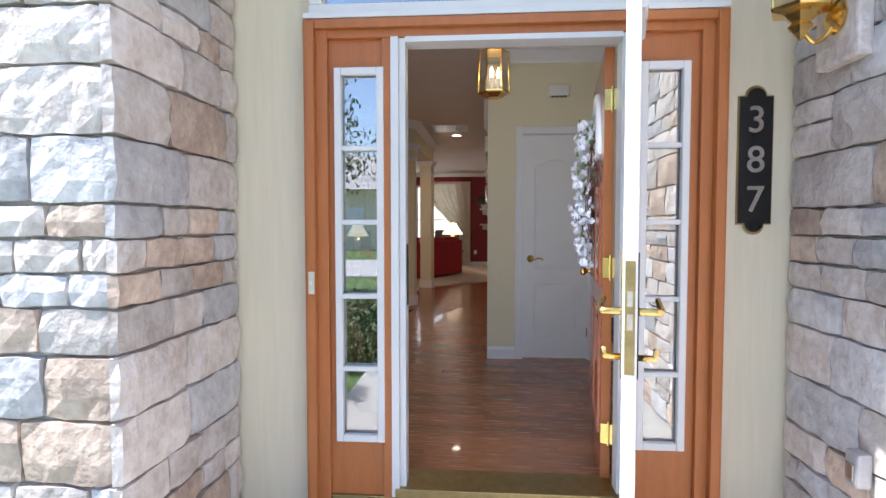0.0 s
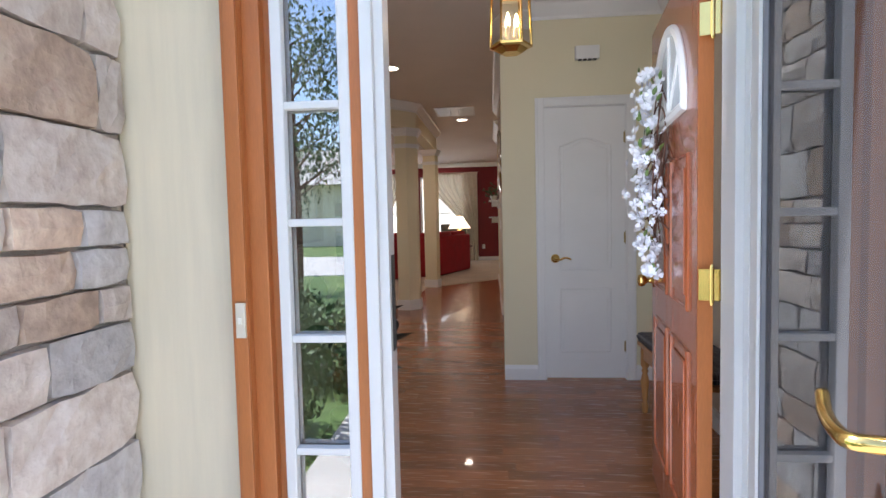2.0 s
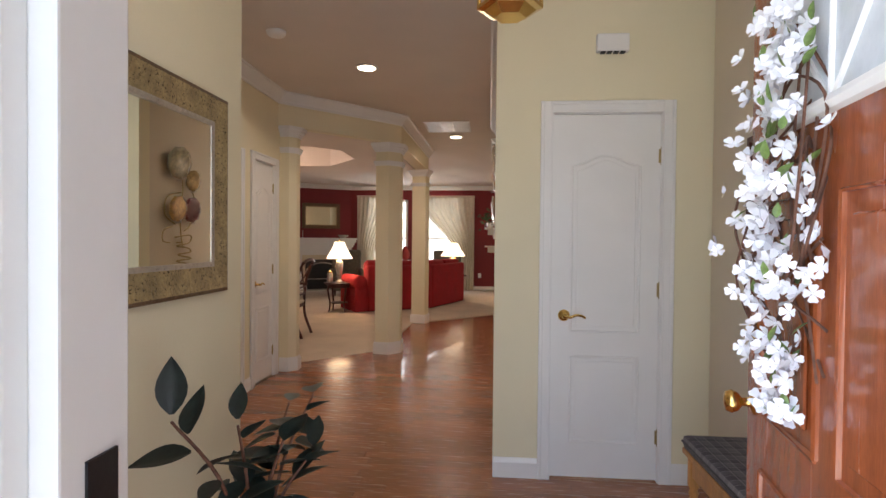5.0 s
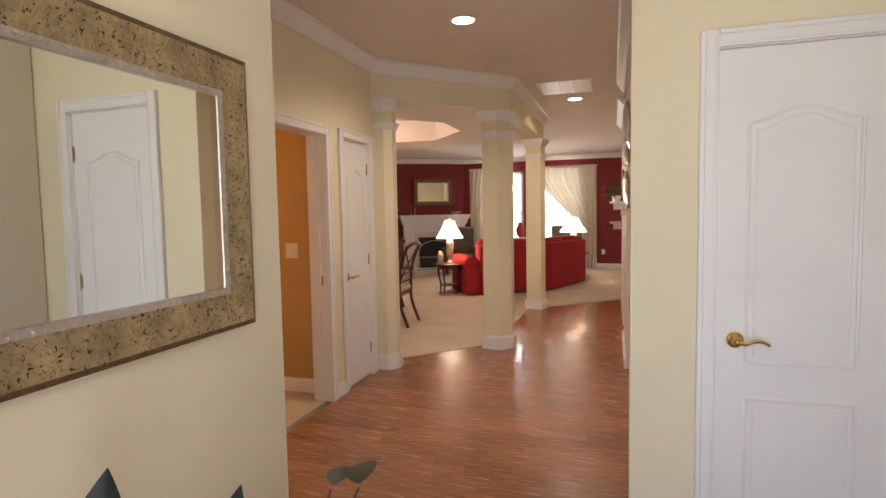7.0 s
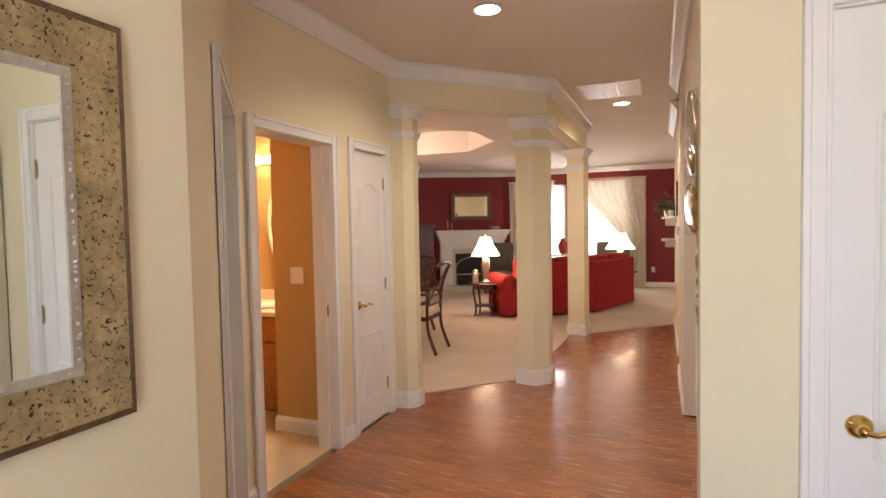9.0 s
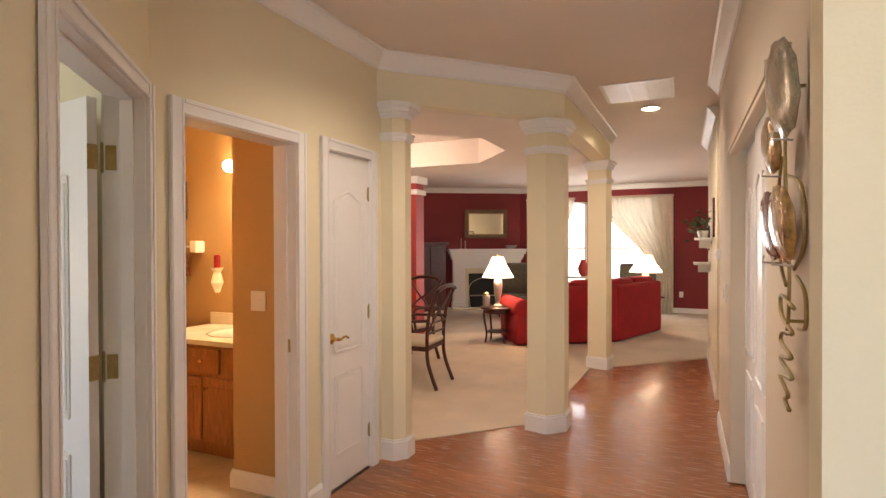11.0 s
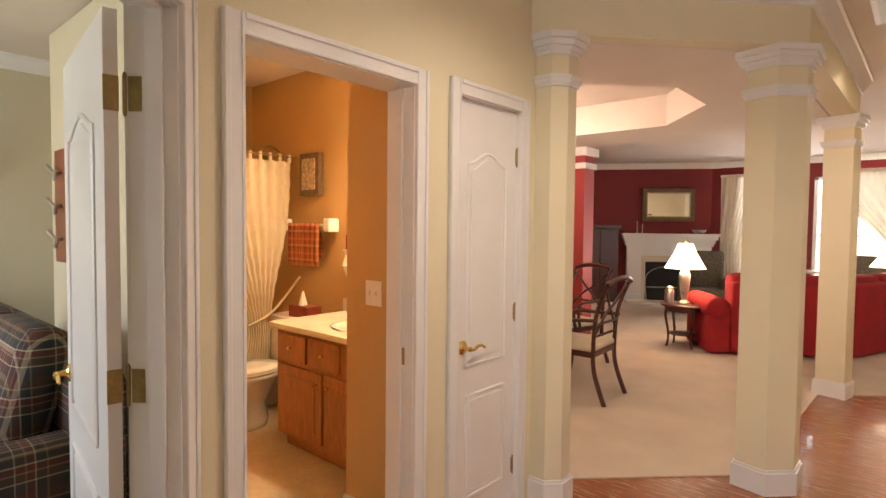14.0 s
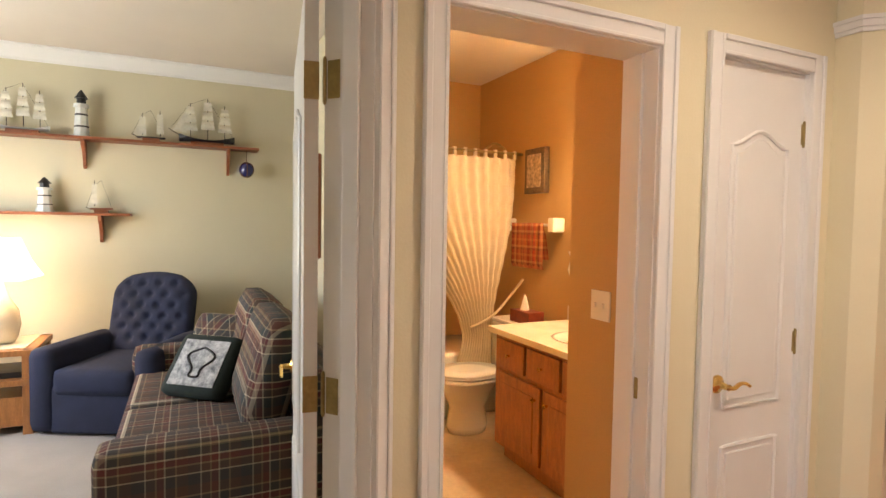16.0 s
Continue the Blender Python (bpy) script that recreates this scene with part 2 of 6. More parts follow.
M_TWIG = mat("brown_twig", (0.14, 0.06, 0.035), 0.8, 0.4, 20, 0.2, 80)
M_GREEN = mat("garden_leaves", (0.075, 0.12, 0.028), 0.6, 0.5, 6, 0.2, 40)
M_HEDGE = mat("hedge_leaves", (0.05, 0.10, 0.022), 0.6, 0.5, 9, 0.2, 40)
M_GRASS = mat("lawn_grass", (0.09, 0.15, 0.035), 0.9, 0.4, 3, 0.5, 60)
M_CONC = mat("pale_concrete", (0.46, 0.44, 0.41), 0.9, 0.15, 2, 0.2, 60)
M_GLASS = glass("window_glass", (0.62, 0.66, 0.66), clear=0.72)
M_CLEAR = glass("clear_lantern_glass", (0.95, 0.9, 0.78), clear=0.95)
M_SCREEN = mesh_screen("insect_screen", (0.06, 0.06, 0.065), 0.55)
M_DRAPE = cloth("ivory_drape", (0.72, 0.66, 0.54), (0.8, 0.72, 0.56), 0.08)
M_SHOWER = cloth("cream_shower_curtain", (0.74, 0.64, 0.46), (0.8, 0.68, 0.46), 0.25)
CRM = (0.62, 0.52, 0.36)
TAN = (0.34, 0.25, 0.14)
M_PLAID = plaid("dark_tartan", [(0, (0.03, 0.04, 0.042)), (0.22, CRM), (0.25, (0.085, 0.045, 0.03)), (0.40, TAN), (0.435, (0.15, 0.024, 0.022)), (0.56, CRM), (0.59, (0.03, 0.04, 0.042)), (0.76, TAN), (0.795, (0.085, 0.045, 0.03))], 0.20)
GY, WH = (0.02, 0.02, 0.028), (0.34, 0.32, 0.33)
M_CUSHION = plaid("black_white_check", [(0, GY), (0.3, WH), (0.36, GY), (0.46, (0.12, 0.11, 0.12)), (0.8, WH), (0.86, GY)], 0.075)
M_STRIPE = plaid("rust_striped_towel", [(0, (0.33, 0.05, 0.018)), (0.3, (0.5, 0.19, 0.06)), (0.45, (0.33, 0.05, 0.018)), (0.7, (0.16, 0.03, 0.02)), (0.85, (0.55, 0.3, 0.12))], 0.11)


# ---- mesh helpers ----
def part(name, bm, material, parent=None, label="", smooth=False):
    me = bpy.data.meshes.new(name)
    bmesh.ops.recalc_face_normals(bm, faces=bm.faces)
    bm.to_mesh(me)
    bm.free()
    me.materials.append(material)
    if smooth:
        for p in me.polygons:
            p.use_smooth = True
    ob = new(name, me)
    ob.parent = parent
    if label:
        ob["label"] = label
    return ob


def thing(name, label, category, group="", at=None):
    ob = tagged(new(name), label, category, group)
    ob.empty_display_size = 0.1
    if at is not None:
        ob.matrix_world = at
    return ob


def setting(ob, label, category):
    return tagged(ob, label, category, kind="structure")


def bx(bm, x0, y0, z0, x1, y1, z1, r=0.0, seg=2, m=None):
    """An axis-aligned block, its edges rounded by r."""
    g = bmesh.ops.create_cube(bm, size=1)["verts"]
    for v in g:
        v.co = Vector(((v.co.x + 0.5) * (x1 - x0) + x0, (v.co.y + 0.5) * (y1 - y0) + y0, (v.co.z + 0.5) * (z1 - z0) + z0))
    if r:
        edges = list({e for v in g for e in v.link_edges})
        out = bmesh.ops.bevel(bm, geom=edges, offset=r, segments=seg, affect="EDGES", profile=0.6)
        g = list({v for f in out["faces"] for v in f.verts} | {v for v in g if v.is_valid})
    if m is not None:
        bmesh.ops.transform(bm, matrix=m, verts=g)
    return g


def blk(*boxes, r=0.0, m=None):
    bm = bmesh.new()
    for b in boxes:
        bx(bm, *b, r=r, m=m)
    return bm


def lathe(bm, prof, seg=20, m=None):
    """Turns a profile of (radius, height) round the z axis."""
    rings = []
    for r, z in prof:
        rings.append([bm.verts.new((r * math.cos(2 * math.pi * k / seg), r * math.sin(2 * math.pi * k / seg), z)) for k in range(seg)])
    for a, b in zip(rings, rings[1:]):
        for k in range(seg):
            bm.faces.new((a[k], a[(k + 1) % seg], b[(k + 1) % seg], b[k]))
    for ring in (rings[0], rings[-1]):
        bm.faces.new(ring)
    vs = [v for ring in rings for v in ring]
    if m is not None:
        bmesh.ops.transform(bm, matrix=m, verts=vs)
    return vs


def turned(prof, seg=20, m=None):
    bm = bmesh.new()
    lathe(bm, prof, seg, m)
    return bm


def tube(bm, pts, r, seg=8, r2=None):
    """A round bar along points, tapering from r to r2."""
    pts = [Vector(p) for p in pts]
    r2 = r if r2 is None else r2
    rings = []
    for k, p in enumerate(pts):
        d = (pts[min(k + 1, len(pts) - 1)] - pts[max(k - 1, 0)]).normalized()
        a = d.orthogonal().normalized() if k == 0 else (a - d * a.dot(d)).normalized()
        b = d.cross(a)
        rr = r + (r2 - r) * k / max(1, len(pts) - 1)
        rings.append([bm.verts.new(p + rr * (math.cos(2 * math.pi * s / seg) * a + math.sin(2 * math.pi * s / seg) * b)) for s in range(seg)])
    for u, v in zip(rings, rings[1:]):
        for s in range(seg):
            bm.faces.new((u[s], u[(s + 1) % seg], v[(s + 1) % seg], v[s]))
    bm.faces.new(rings[0]), bm.faces.new(rings[-1])


def tubes(paths, r, seg=8, r2=None):
    bm = bmesh.new()
    for p in paths:
        tube(bm, p, r, seg, r2)
    return bm


def prism(bm, poly, z0, z1):
    a = [bm.verts.new((x, y, z0)) for x, y in poly]
    b = [bm.verts.new((x, y, z1)) for x, y in poly]
    bm.faces.new(a), bm.faces.new(b)
    for k in range(len(poly)):
        bm.faces.new((a[k], a[(k + 1) % len(poly)], b[(k + 1) % len(poly)], b[k]))


def grow(poly, d):
    """The polygon with its sides moved outwards by d (corners in counter-clockwise order)."""
    out, n = [], len(poly)
    for k in range(n):
        p, a, b = Vector(poly[k]), Vector(poly[k - 1]), Vector(poly[(k + 1) % n])
        u, v = (p - a).normalized(), (b - p).normalized()
        nu, nv = Vector((u.y, -u.x)), Vector((v.y, -v.x))
        q = (nu + nv).normalized()
        out.append(tuple(p + q * d / max(0.3, q.dot(nu))))
    return out


def run(bm, pts, prof):
    """Runs a moulding along points in plan. prof: (off to the left of the way, height)."""
    pts = [Vector(p) for p in pts]
    rings = []
    for k, p in enumerate(pts):
        u = (p - pts[k - 1]).normalized() if k else (pts[1] - p).normalized()
        v = (pts[k + 1] - p).normalized() if k < len(pts) - 1 else u
        nu, nv = Vector((-u.y, u.x)), Vector((-v.y, v.x))
        q = (nu + nv).normalized()
        q = q / max(0.3, q.dot(nu))
        rings.append([bm.verts.new((p.x + q.x * o, p.y + q.y * o, z)) for o, z in prof])
    n = len(prof)
    for a, b in zip(rings, rings[1:]):
        for s in range(n):
            bm.faces.new((a[s], a[(s + 1) % n], b[(s + 1) % n], b[s]))
    bm.faces.new(rings[0]), bm.faces.new(rings[-1])


def crown_profile(top):
    return [(0.0, top - 0.115), (0.014, top - 0.115), (0.018, top - 0.095), (0.035, top - 0.075), (0.06, top - 0.04), (0.075, top - 0.02), (0.09, top - 0.016), (0.09, top - 0.001), (0.0, top - 0.001)]


BASE = [(0.0, 0.0), (0.016, 0.0), (0.016, 0.085), (0.011, 0.098), (0.007, 0.112), (0.0, 0.112)]


def smoothed(pts, n=8):
    """A rounder line through a few points."""
    pts = [Vector(p) for p in pts]
    out = []
    for k in range(len(pts) - 1):
        p0, p1, p2, p3 = pts[max(k - 1, 0)], pts[k], pts[k + 1], pts[min(k + 2, len(pts) - 1)]
        for s in range(n):
            t = s / n
            out.append(0.5 * (2 * p1 + (p2 - p0) * t + (2 * p0 - 5 * p1 + 4 * p2 - p3) * t * t + (3 * p1 - p0 - 3 * p2 + p3) * t ** 3))
    return out + [pts[-1]]


# ---- the large structure ----
CEIL, SOFF, WALL_L, WALL_R = 2.79, 2.46, -1.75, 0.43


def wall(name, material, label, *boxes):
    return setting(part(name, blk(*boxes), material), label, "wall")


def ceiling(name, material, label, *boxes):
    return setting(part(name, blk(*boxes), material), label, "ceiling")


# entry: front wall with door opening, sidelights and transom
wall("wall_front", M_STUCCO, "tan stucco front wall beside the entry door", (-0.82, 2.46, -0.15, -0.44, 2.60, 3.1), (1.34, 2.46, -0.15, 1.68, 2.60, 3.1), (-0.44, 2.46, 2.62, 1.34, 2.60, 3.1))
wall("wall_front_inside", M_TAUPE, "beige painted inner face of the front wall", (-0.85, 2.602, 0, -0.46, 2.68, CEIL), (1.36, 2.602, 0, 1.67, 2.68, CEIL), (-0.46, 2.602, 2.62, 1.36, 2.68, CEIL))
wall("wall_entry_left", M_CREAM, "cream painted entry wall that carries a mirror", (-0.85, 2.46, 0, -0.73, 4.20, CEIL))
# the den doorway stands in a wall turned 39 degrees between the entry wall and the hall wall
MD = pose(-0.73, 4.20, 0, 0, 0, 129)
setting(part("wall_den_angle", blk((0, 0, 0, 0.71, 0.115, CEIL), (1.545, 0, 0, 1.63, 0.115, CEIL), (0.71, 0, 2.045, 1.545, 0.115, CEIL), m=MD), M_CREAM), "cream painted angled wall with the den doorway", "wall")
setting(part("wall_den_angle_inside", blk((0.15, 0.117, 0, 0.64, 0.127, CEIL), (0.64, 0.117, 2.115, 1.615, 0.127, CEIL), m=MD), M_SAGE), "pale khaki den side of the angled wall", "wall")
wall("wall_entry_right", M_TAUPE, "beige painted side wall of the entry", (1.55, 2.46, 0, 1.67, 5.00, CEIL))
wall("wall_closet", M_CREAM, "cream painted wall around the coat closet door", (0.375, 5.01, 0, 0.690, 5.11, CEIL), (1.285, 5.01, 0, 1.67, 5.11, CEIL), (0.690, 5.01, 2.045, 1.285, 5.11, CEIL))
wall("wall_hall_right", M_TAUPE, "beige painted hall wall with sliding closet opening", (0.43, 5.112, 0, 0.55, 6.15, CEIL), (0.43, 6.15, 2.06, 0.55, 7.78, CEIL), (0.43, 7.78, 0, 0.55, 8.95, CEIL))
wall("wall_hall_right_far", M_CREAM, "cream painted wall carrying small white shelves", (0.45, 9.75, 0, 0.57, 11.9, CEIL))
wall("wall_left", M_CREAM, "cream painted hall wall with den, bath and closet doors",
     (-1.86, 5.41, 0, -1.75, 5.61, CEIL), (-1.86, 5.61, 2.03, -1.75, 6.345, CEIL),
     (-1.86, 6.345, 0, -1.75, 6.62, CEIL), (-1.86, 6.62, 2.045, -1.75, 7.10, CEIL), (-1.86, 7.10, 0, -1.75, 7.25, CEIL))
wall("wall_kitchen", M_CREAM, "cream kitchen end wall out of direct view", (0.57, 9.6, 0, 3.4, 9.7, CEIL), (3.3, 9.7, 0, 3.4, 16.6, CEIL), (0.57, 8.85, 0, 3.4, 8.95, CEIL), (3.3, 8.95, 0, 3.4, 9.6, CEIL))
# dining and living room
wall("wall_dining_left", M_RED, "deep red dining room wall", (-5.7, 7.25, 0, -5.6, 11.5, CEIL), (-6.9, 11.5, 0, -5.6, 11.6, CEIL), (-6.9, 11.6, 0, -6.8, 16.7, CEIL))
wall("wall_dining_near", M_CREAM, "cream dining room wall behind the hall closet", (-5.6, 7.46, 0, -2.29, 7.50, SOFF), (-2.29, 7.27, 0, -1.86, 7.50, SOFF))
wall("wall_far", M_RED, "deep red living room wall with two tall windows", (-3.5, 16.6, 0, -2.95, 16.72, CEIL), (-2.95, 16.6, 0, -0.4, 16.72, 0.35), (-2.95, 16.6, 2.42, -0.4, 16.72, CEIL), (-1.85, 16.6, 0.35, -1.7, 16.72, 2.42), (-0.4, 16.6, 0, 3.4, 16.72, CEIL))
bm = bmesh.new()
prism(bm, [(-6.85, 14.55), (-3.38, 16.62), (-3.38, 16.75), (-6.85, 14.75)], 0, CEIL)
setting(part("wall_fireplace", bm, M_RED), "deep red angled wall behind the fireplace", "wall")
bm = bmesh.new()
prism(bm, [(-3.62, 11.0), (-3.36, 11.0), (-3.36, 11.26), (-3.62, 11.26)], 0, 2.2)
pil = setting(part("wall_pilaster", bm, M_REDLIT), "red pilaster between dining and living room, coloured as lit", "pilaster")
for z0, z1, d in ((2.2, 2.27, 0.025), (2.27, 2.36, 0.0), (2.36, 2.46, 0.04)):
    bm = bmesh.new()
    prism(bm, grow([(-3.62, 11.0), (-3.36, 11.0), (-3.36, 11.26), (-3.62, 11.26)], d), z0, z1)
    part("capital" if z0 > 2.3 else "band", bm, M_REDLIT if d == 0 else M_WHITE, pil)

# den
wall("wall_den_far", M_SAGE, "pale khaki den wall with display shelves", (-5.87, 2.55, 0, -5.75, 6.3, CEIL))
wall("wall_den_near", M_SAGE, "pale khaki den wall with an added window", (-5.75, 2.43, 0, -5.0, 2.55, CEIL), (-5.0, 2.43, 0, -3.4, 2.55, 0.9), (-5.0, 2.43, 2.3, -3.4, 2.55, CEIL), (-3.4, 2.43, 0, -0.86, 2.55, CEIL))
wall("wall_den_right", M_SAGE, "pale khaki den partition wall", (-0.98, 2.55, 0, -0.86, 4.07, CEIL), (-2.42, 5.60, 0, -1.862, 5.615, CEIL), (-2.42, 5.615, 0, -2.405, 5.895, CEIL), (-4.9, 5.88, 0, -2.42, 5.895, CEIL), (-5.75, 6.24, 0, -4.9, 6.3, CEIL))
# bath
wall("wall_bath", M_GOLD, "ochre painted bathroom walls", (-4.75, 7.35, 0, -2.35, 7.45, 2.69), (-4.85, 5.90, 0, -4.75, 7.45, 2.69), (-2.40, 5.62, 0, -1.90, 5.66, 2.69), (-2.40, 5.66, 0, -2.39, 5.91, 2.69), (-4.75, 5.90, 0, -2.40, 5.91, 2.69), (-2.36, 6.55, 0, -2.30, 7.35, 2.69), (-2.36, 6.50, 0, -1.862, 6.55, 2.69), (-1.90, 6.362, 0, -1.862, 6.50, 2.69), (-1.90, 5.66, 2.04, -1.862, 6.362, 2.69))
wall("wall_hall_closet", M_CREAM, "cream back wall of the narrow closet", (-2.29, 6.56, 0, -2.25, 7.26, CEIL))

ceiling("ceiling_hall", M_CEIL, "warm white hall ceiling", (-1.87, 2.42, CEIL, 1.67, 7.2, CEIL + 0.1), (-0.75, 7.2, CEIL, 3.4, 10.7, CEIL + 0.1), (-6.9, 10.7, CEIL, 3.4, 16.75, CEIL + 0.1))
bm = bmesh.new()
prism(bm, [(-1.87, 7.2), (-0.75, 7.2), (-0.75, 8.42), (-0.95, 8.42), (-1.87, 7.45)], CEIL, CEIL + 0.1)
setting(part("ceiling_hall_corner", bm, M_CEIL), "warm white hall ceiling beside the beams", "ceiling")
ceiling("ceiling_den", M_CEIL, "white den ceiling", (-5.87, 2.43, 2.80, -1.86, 5.618, 2.90), (-5.87, 5.618, 2.80, -2.40, 6.3, 2.9))
ceiling("ceiling_bath", M_CEIL, "white bathroom ceiling", (-4.85, 5.90, 2.69, -1.87, 7.45, 2.78), (-2.4, 5.62, 2.69, -1.87, 5.90, 2.78))
# unseen porch cover; its front edge keeps sun off all but the pier
ceiling("ceiling_porch", M_WHITE, "unseen porch soffit, edge set to shade the walls", (-3.6, 1.37, 3.1, 3.6, 2.60, 3.2))

# dining ceiling with its eight-sided tray
TRAY = [(-4.6, 8.75), (-4.05, 8.15), (-2.1, 8.15), (-1.54, 8.75), (-1.54, 9.45), (-2.1, 10.17), (-4.05, 10.17), (-4.6, 9.45)]
OUTER = [(-5.6, 8.75), (-5.6, 7.37), (-1.72, 7.37), (-0.86, 8.30), (-0.86, 9.45), (-0.86, 10.95), (-5.6, 10.95), (-5.6, 9.45)]
bm = bmesh.new()
lo = [bm.verts.new((x, y, SOFF)) for x, y in TRAY]
hi = [bm.verts.new((x, y, SOFF + 0.3)) for x, y in TRAY]
ou = [bm.verts.new((x, y, SOFF)) for x, y in OUTER]
ot = [bm.verts.new((x, y, SOFF + 0.31)) for x, y in OUTER]
for k in range(8):
    j = (k + 1) % 8
    bm.faces.new((ou[k], ou[j], lo[j], lo[k])), bm.faces.new((lo[k], lo[j], hi[j], hi[k])), bm.faces.new((ou[k], ou[j], ot[j], ot[k]))
bm.faces.new(hi), bm.faces.new(ot)
setting(part("ceiling_dining", bm, M_CEIL), "warm white dining ceiling with octagonal tray", "ceiling")

# beams over the columns, with crown moulding
COL_A = [(-1.755, 7.252), (-1.66, 7.252), (-1.60, 7.32), (-1.60, 7.41), (-1.68, 7.44), (-1.755, 7.44)]
COL_B = [(-0.98, 8.225), (-0.82, 8.185), (-0.70, 8.305), (-0.70, 8.475), (-0.80, 8.53), (-0.98, 8.40)]
COL_C = [(-0.895, 10.665), (-0.675, 10.605), (-0.64, 10.745), (-0.64, 10.85), (-0.86, 10.88)]
bm = bmesh.new()
prism(bm, [(-1.75, 7.20), (-0.80, 8.20), (-0.70, 8.32), (-0.66, 10.86), (-0.84, 10.88), (-0.86, 8.36), (-1.75, 7.42)], SOFF + 0.002, CEIL)
setting(part("beam", bm, M_CREAM), "cream painted dropped beam carried on columns", "beam")

def crown(pts, top=CEIL):
    bm = bmesh.new()
    run(bm, pts, crown_profile(top))
    return setting(part("trim", bm, M_WHITE), "white painted crown moulding", "moulding")


def baseboard(pts):
    bm = bmesh.new()
    run(bm, pts, BASE)
    return setting(part("baseboard", bm, M_WHITE), "white painted baseboard", "baseboard")


# mouldings run with the room on their left
crown([(-0.66, 10.86), (-0.70, 8.32), (-0.80, 8.20), (-1.75, 7.20), (-1.75, 5.46), (-0.73, 4.20), (-0.73, 2.69)])
crown([(1.55, 2.69), (1.55, 5.01), (0.375, 5.01)])
crown([(0.43, 5.12), (0.43, 8.95)])
crown([(0.45, 9.75), (0.45, 11.9)])
crown([(3.3, 16.6), (-3.38, 16.6), (-6.8, 14.6)])
crown([(-5.75, 6.2), (-5.75, 2.6)], 2.80)
baseboard([(-1.135, 4.70), (-0.73, 4.20), (-0.73, 2.69)])
baseboard([(1.55, 2.69), (1.55, 5.01), (1.345, 5.01)])
baseboard([(0.625, 5.01), (0.375, 5.01)])
baseboard([(0.43, 5.12), (0.43, 6.15)])
baseboard([(0.43, 7.78), (0.43, 8.95), (0.55, 8.95)])
baseboard([(0.45, 9.75), (0.45, 11.9)])
baseboard([(-1.75, 5.543), (-1.75, 5.465)])
baseboard([(-1.75, 6.553), (-1.75, 6.412)])
baseboard([(3.3, 16.6), (-3.38, 16.6), (-3.75, 16.38)])
baseboard([(-5.75, 5.5), (-5.75, 2.6)])
baseboard([(-1.90, 6.50), (-2.36, 6.50), (-2.36, 6.68)])


def column(poly, name, label):
    ob = thing(name, label, "column", "square columns along the hall")
    bm = bmesh.new()
    prism(bm, poly, 0.11, 2.37)
    part("shaft", bm, M_CREAM, ob)
    bm = bmesh.new()
    prism(bm, grow(poly, 0.018), 0, 0.125)
    prism(bm, grow(poly, 0.009), 0.125, 0.14)
    part("base", bm, M_WHITE, ob, "white painted base")
    bm = bmesh.new()
    for d, z0, z1 in ((0.012, 2.355, 2.375), (0.022, 2.375, 2.395), (0.040, 2.395, 2.425), (0.055, 2.425, 2.458)):
        prism(bm, grow(poly, d), z0, z1)
    part("capital", bm, M_WHITE, ob, "white stepped capital")
    bm = bmesh.new()
    for d, z0, z1 in ((0.010, 2.195, 2.21), (0.018, 2.21, 2.235), (0.025, 2.235, 2.25)):
        prism(bm, grow(poly, d), z0, z1)
    part("necking", bm, M_WHITE, ob, "white necking band")
    return ob


column(COL_A, "column", "cream half column at the end of the hall wall")
column(COL_B, "column", "cream square column with white capital and base")
column(COL_C, "column", "cream square column where the hall meets the carpet")

# floors
setting(part("floor", blk((-1.75, 2.40, -0.10, 3.4, 11.9, -0.012)), M_PLANK), "warm oak strip floor", "floor")
bm = bmesh.new()
prism(bm, [(-1.72, 7.62), (-0.92, 8.42), (-0.86, 10.72), (-0.62, 10.80), (0.45, 11.78), (0.55, 11.92), (0.62, 16.6), (-6.8, 16.6), (-6.8, 7.3), (-1.72, 7.3)], -0.05, 0.008)
setting(part("floor_carpet", bm, M_CARPET), "beige cut pile carpet", "carpet")
setting(part("floor_far", blk((0.3, 11.9, -0.1, 3.4, 16.6, -0.004)), M_PLANK), "oak floor beside the carpet", "floor")
setting(part("floor_den", blk((-5.8, 2.5, -0.1, -1.80, 5.53, 0.006), (-5.8, 5.53, -0.1, -2.42, 5.89, 0.006), (-5.8, 5.89, -0.1, -4.88, 6.3, 0.006)), M_CARPET_D), "grey beige den carpet", "carpet")
setting(part("floor_bath", blk((-4.8, 5.90, -0.1, -1.80, 7.4, 0.002), (-2.4, 5.6, -0.1, -1.80, 5.90, 0.002)), M_VINYL), "cream vinyl bathroom floor", "floor")
bm = bmesh.new()
prism(bm, [(-1.80, 2.55), (-0.98, 2.55), (-0.86, 4.06), (-0.777, 4.162), (-1.783, 5.405), (-1.80, 5.405)], -0.05, 0.006)
setting(part("floor_den_doorway", bm, M_CARPET_D), "grey beige carpet inside the den doorway", "carpet")
setting(part("ground", blk((-60, -80, -0.6, 60, 2.7, -0.19)), M_GRASS), "mown green lawn", "ground")
setting(part("pavement", blk((-0.75, -7.0, -0.19, 1.75, 2.34, -0.13), r=0.008), M_CONC), "pale concrete porch and walk", "pavement")
setting(part("road", blk((-60, -17.0, -0.19, 60, -10.0, -0.17)), M_CONC), "pale concrete street", "road")
bm = blk((-0.06, 2.40, -0.13, 0.96, 2.62, 0.03), (-0.46, 2.43, -0.13, 1.36, 2.6, -0.02), r=0.004)
setting(part("trim_threshold", bm, M_DULLBRASS), "metal door threshold", "threshold")
setting(part("backdrop", blk((-9, 21.0, -1, 6, 21.05, 6)), M_SKYCARD), "bright overcast distance beyond the windows", "backdrop")


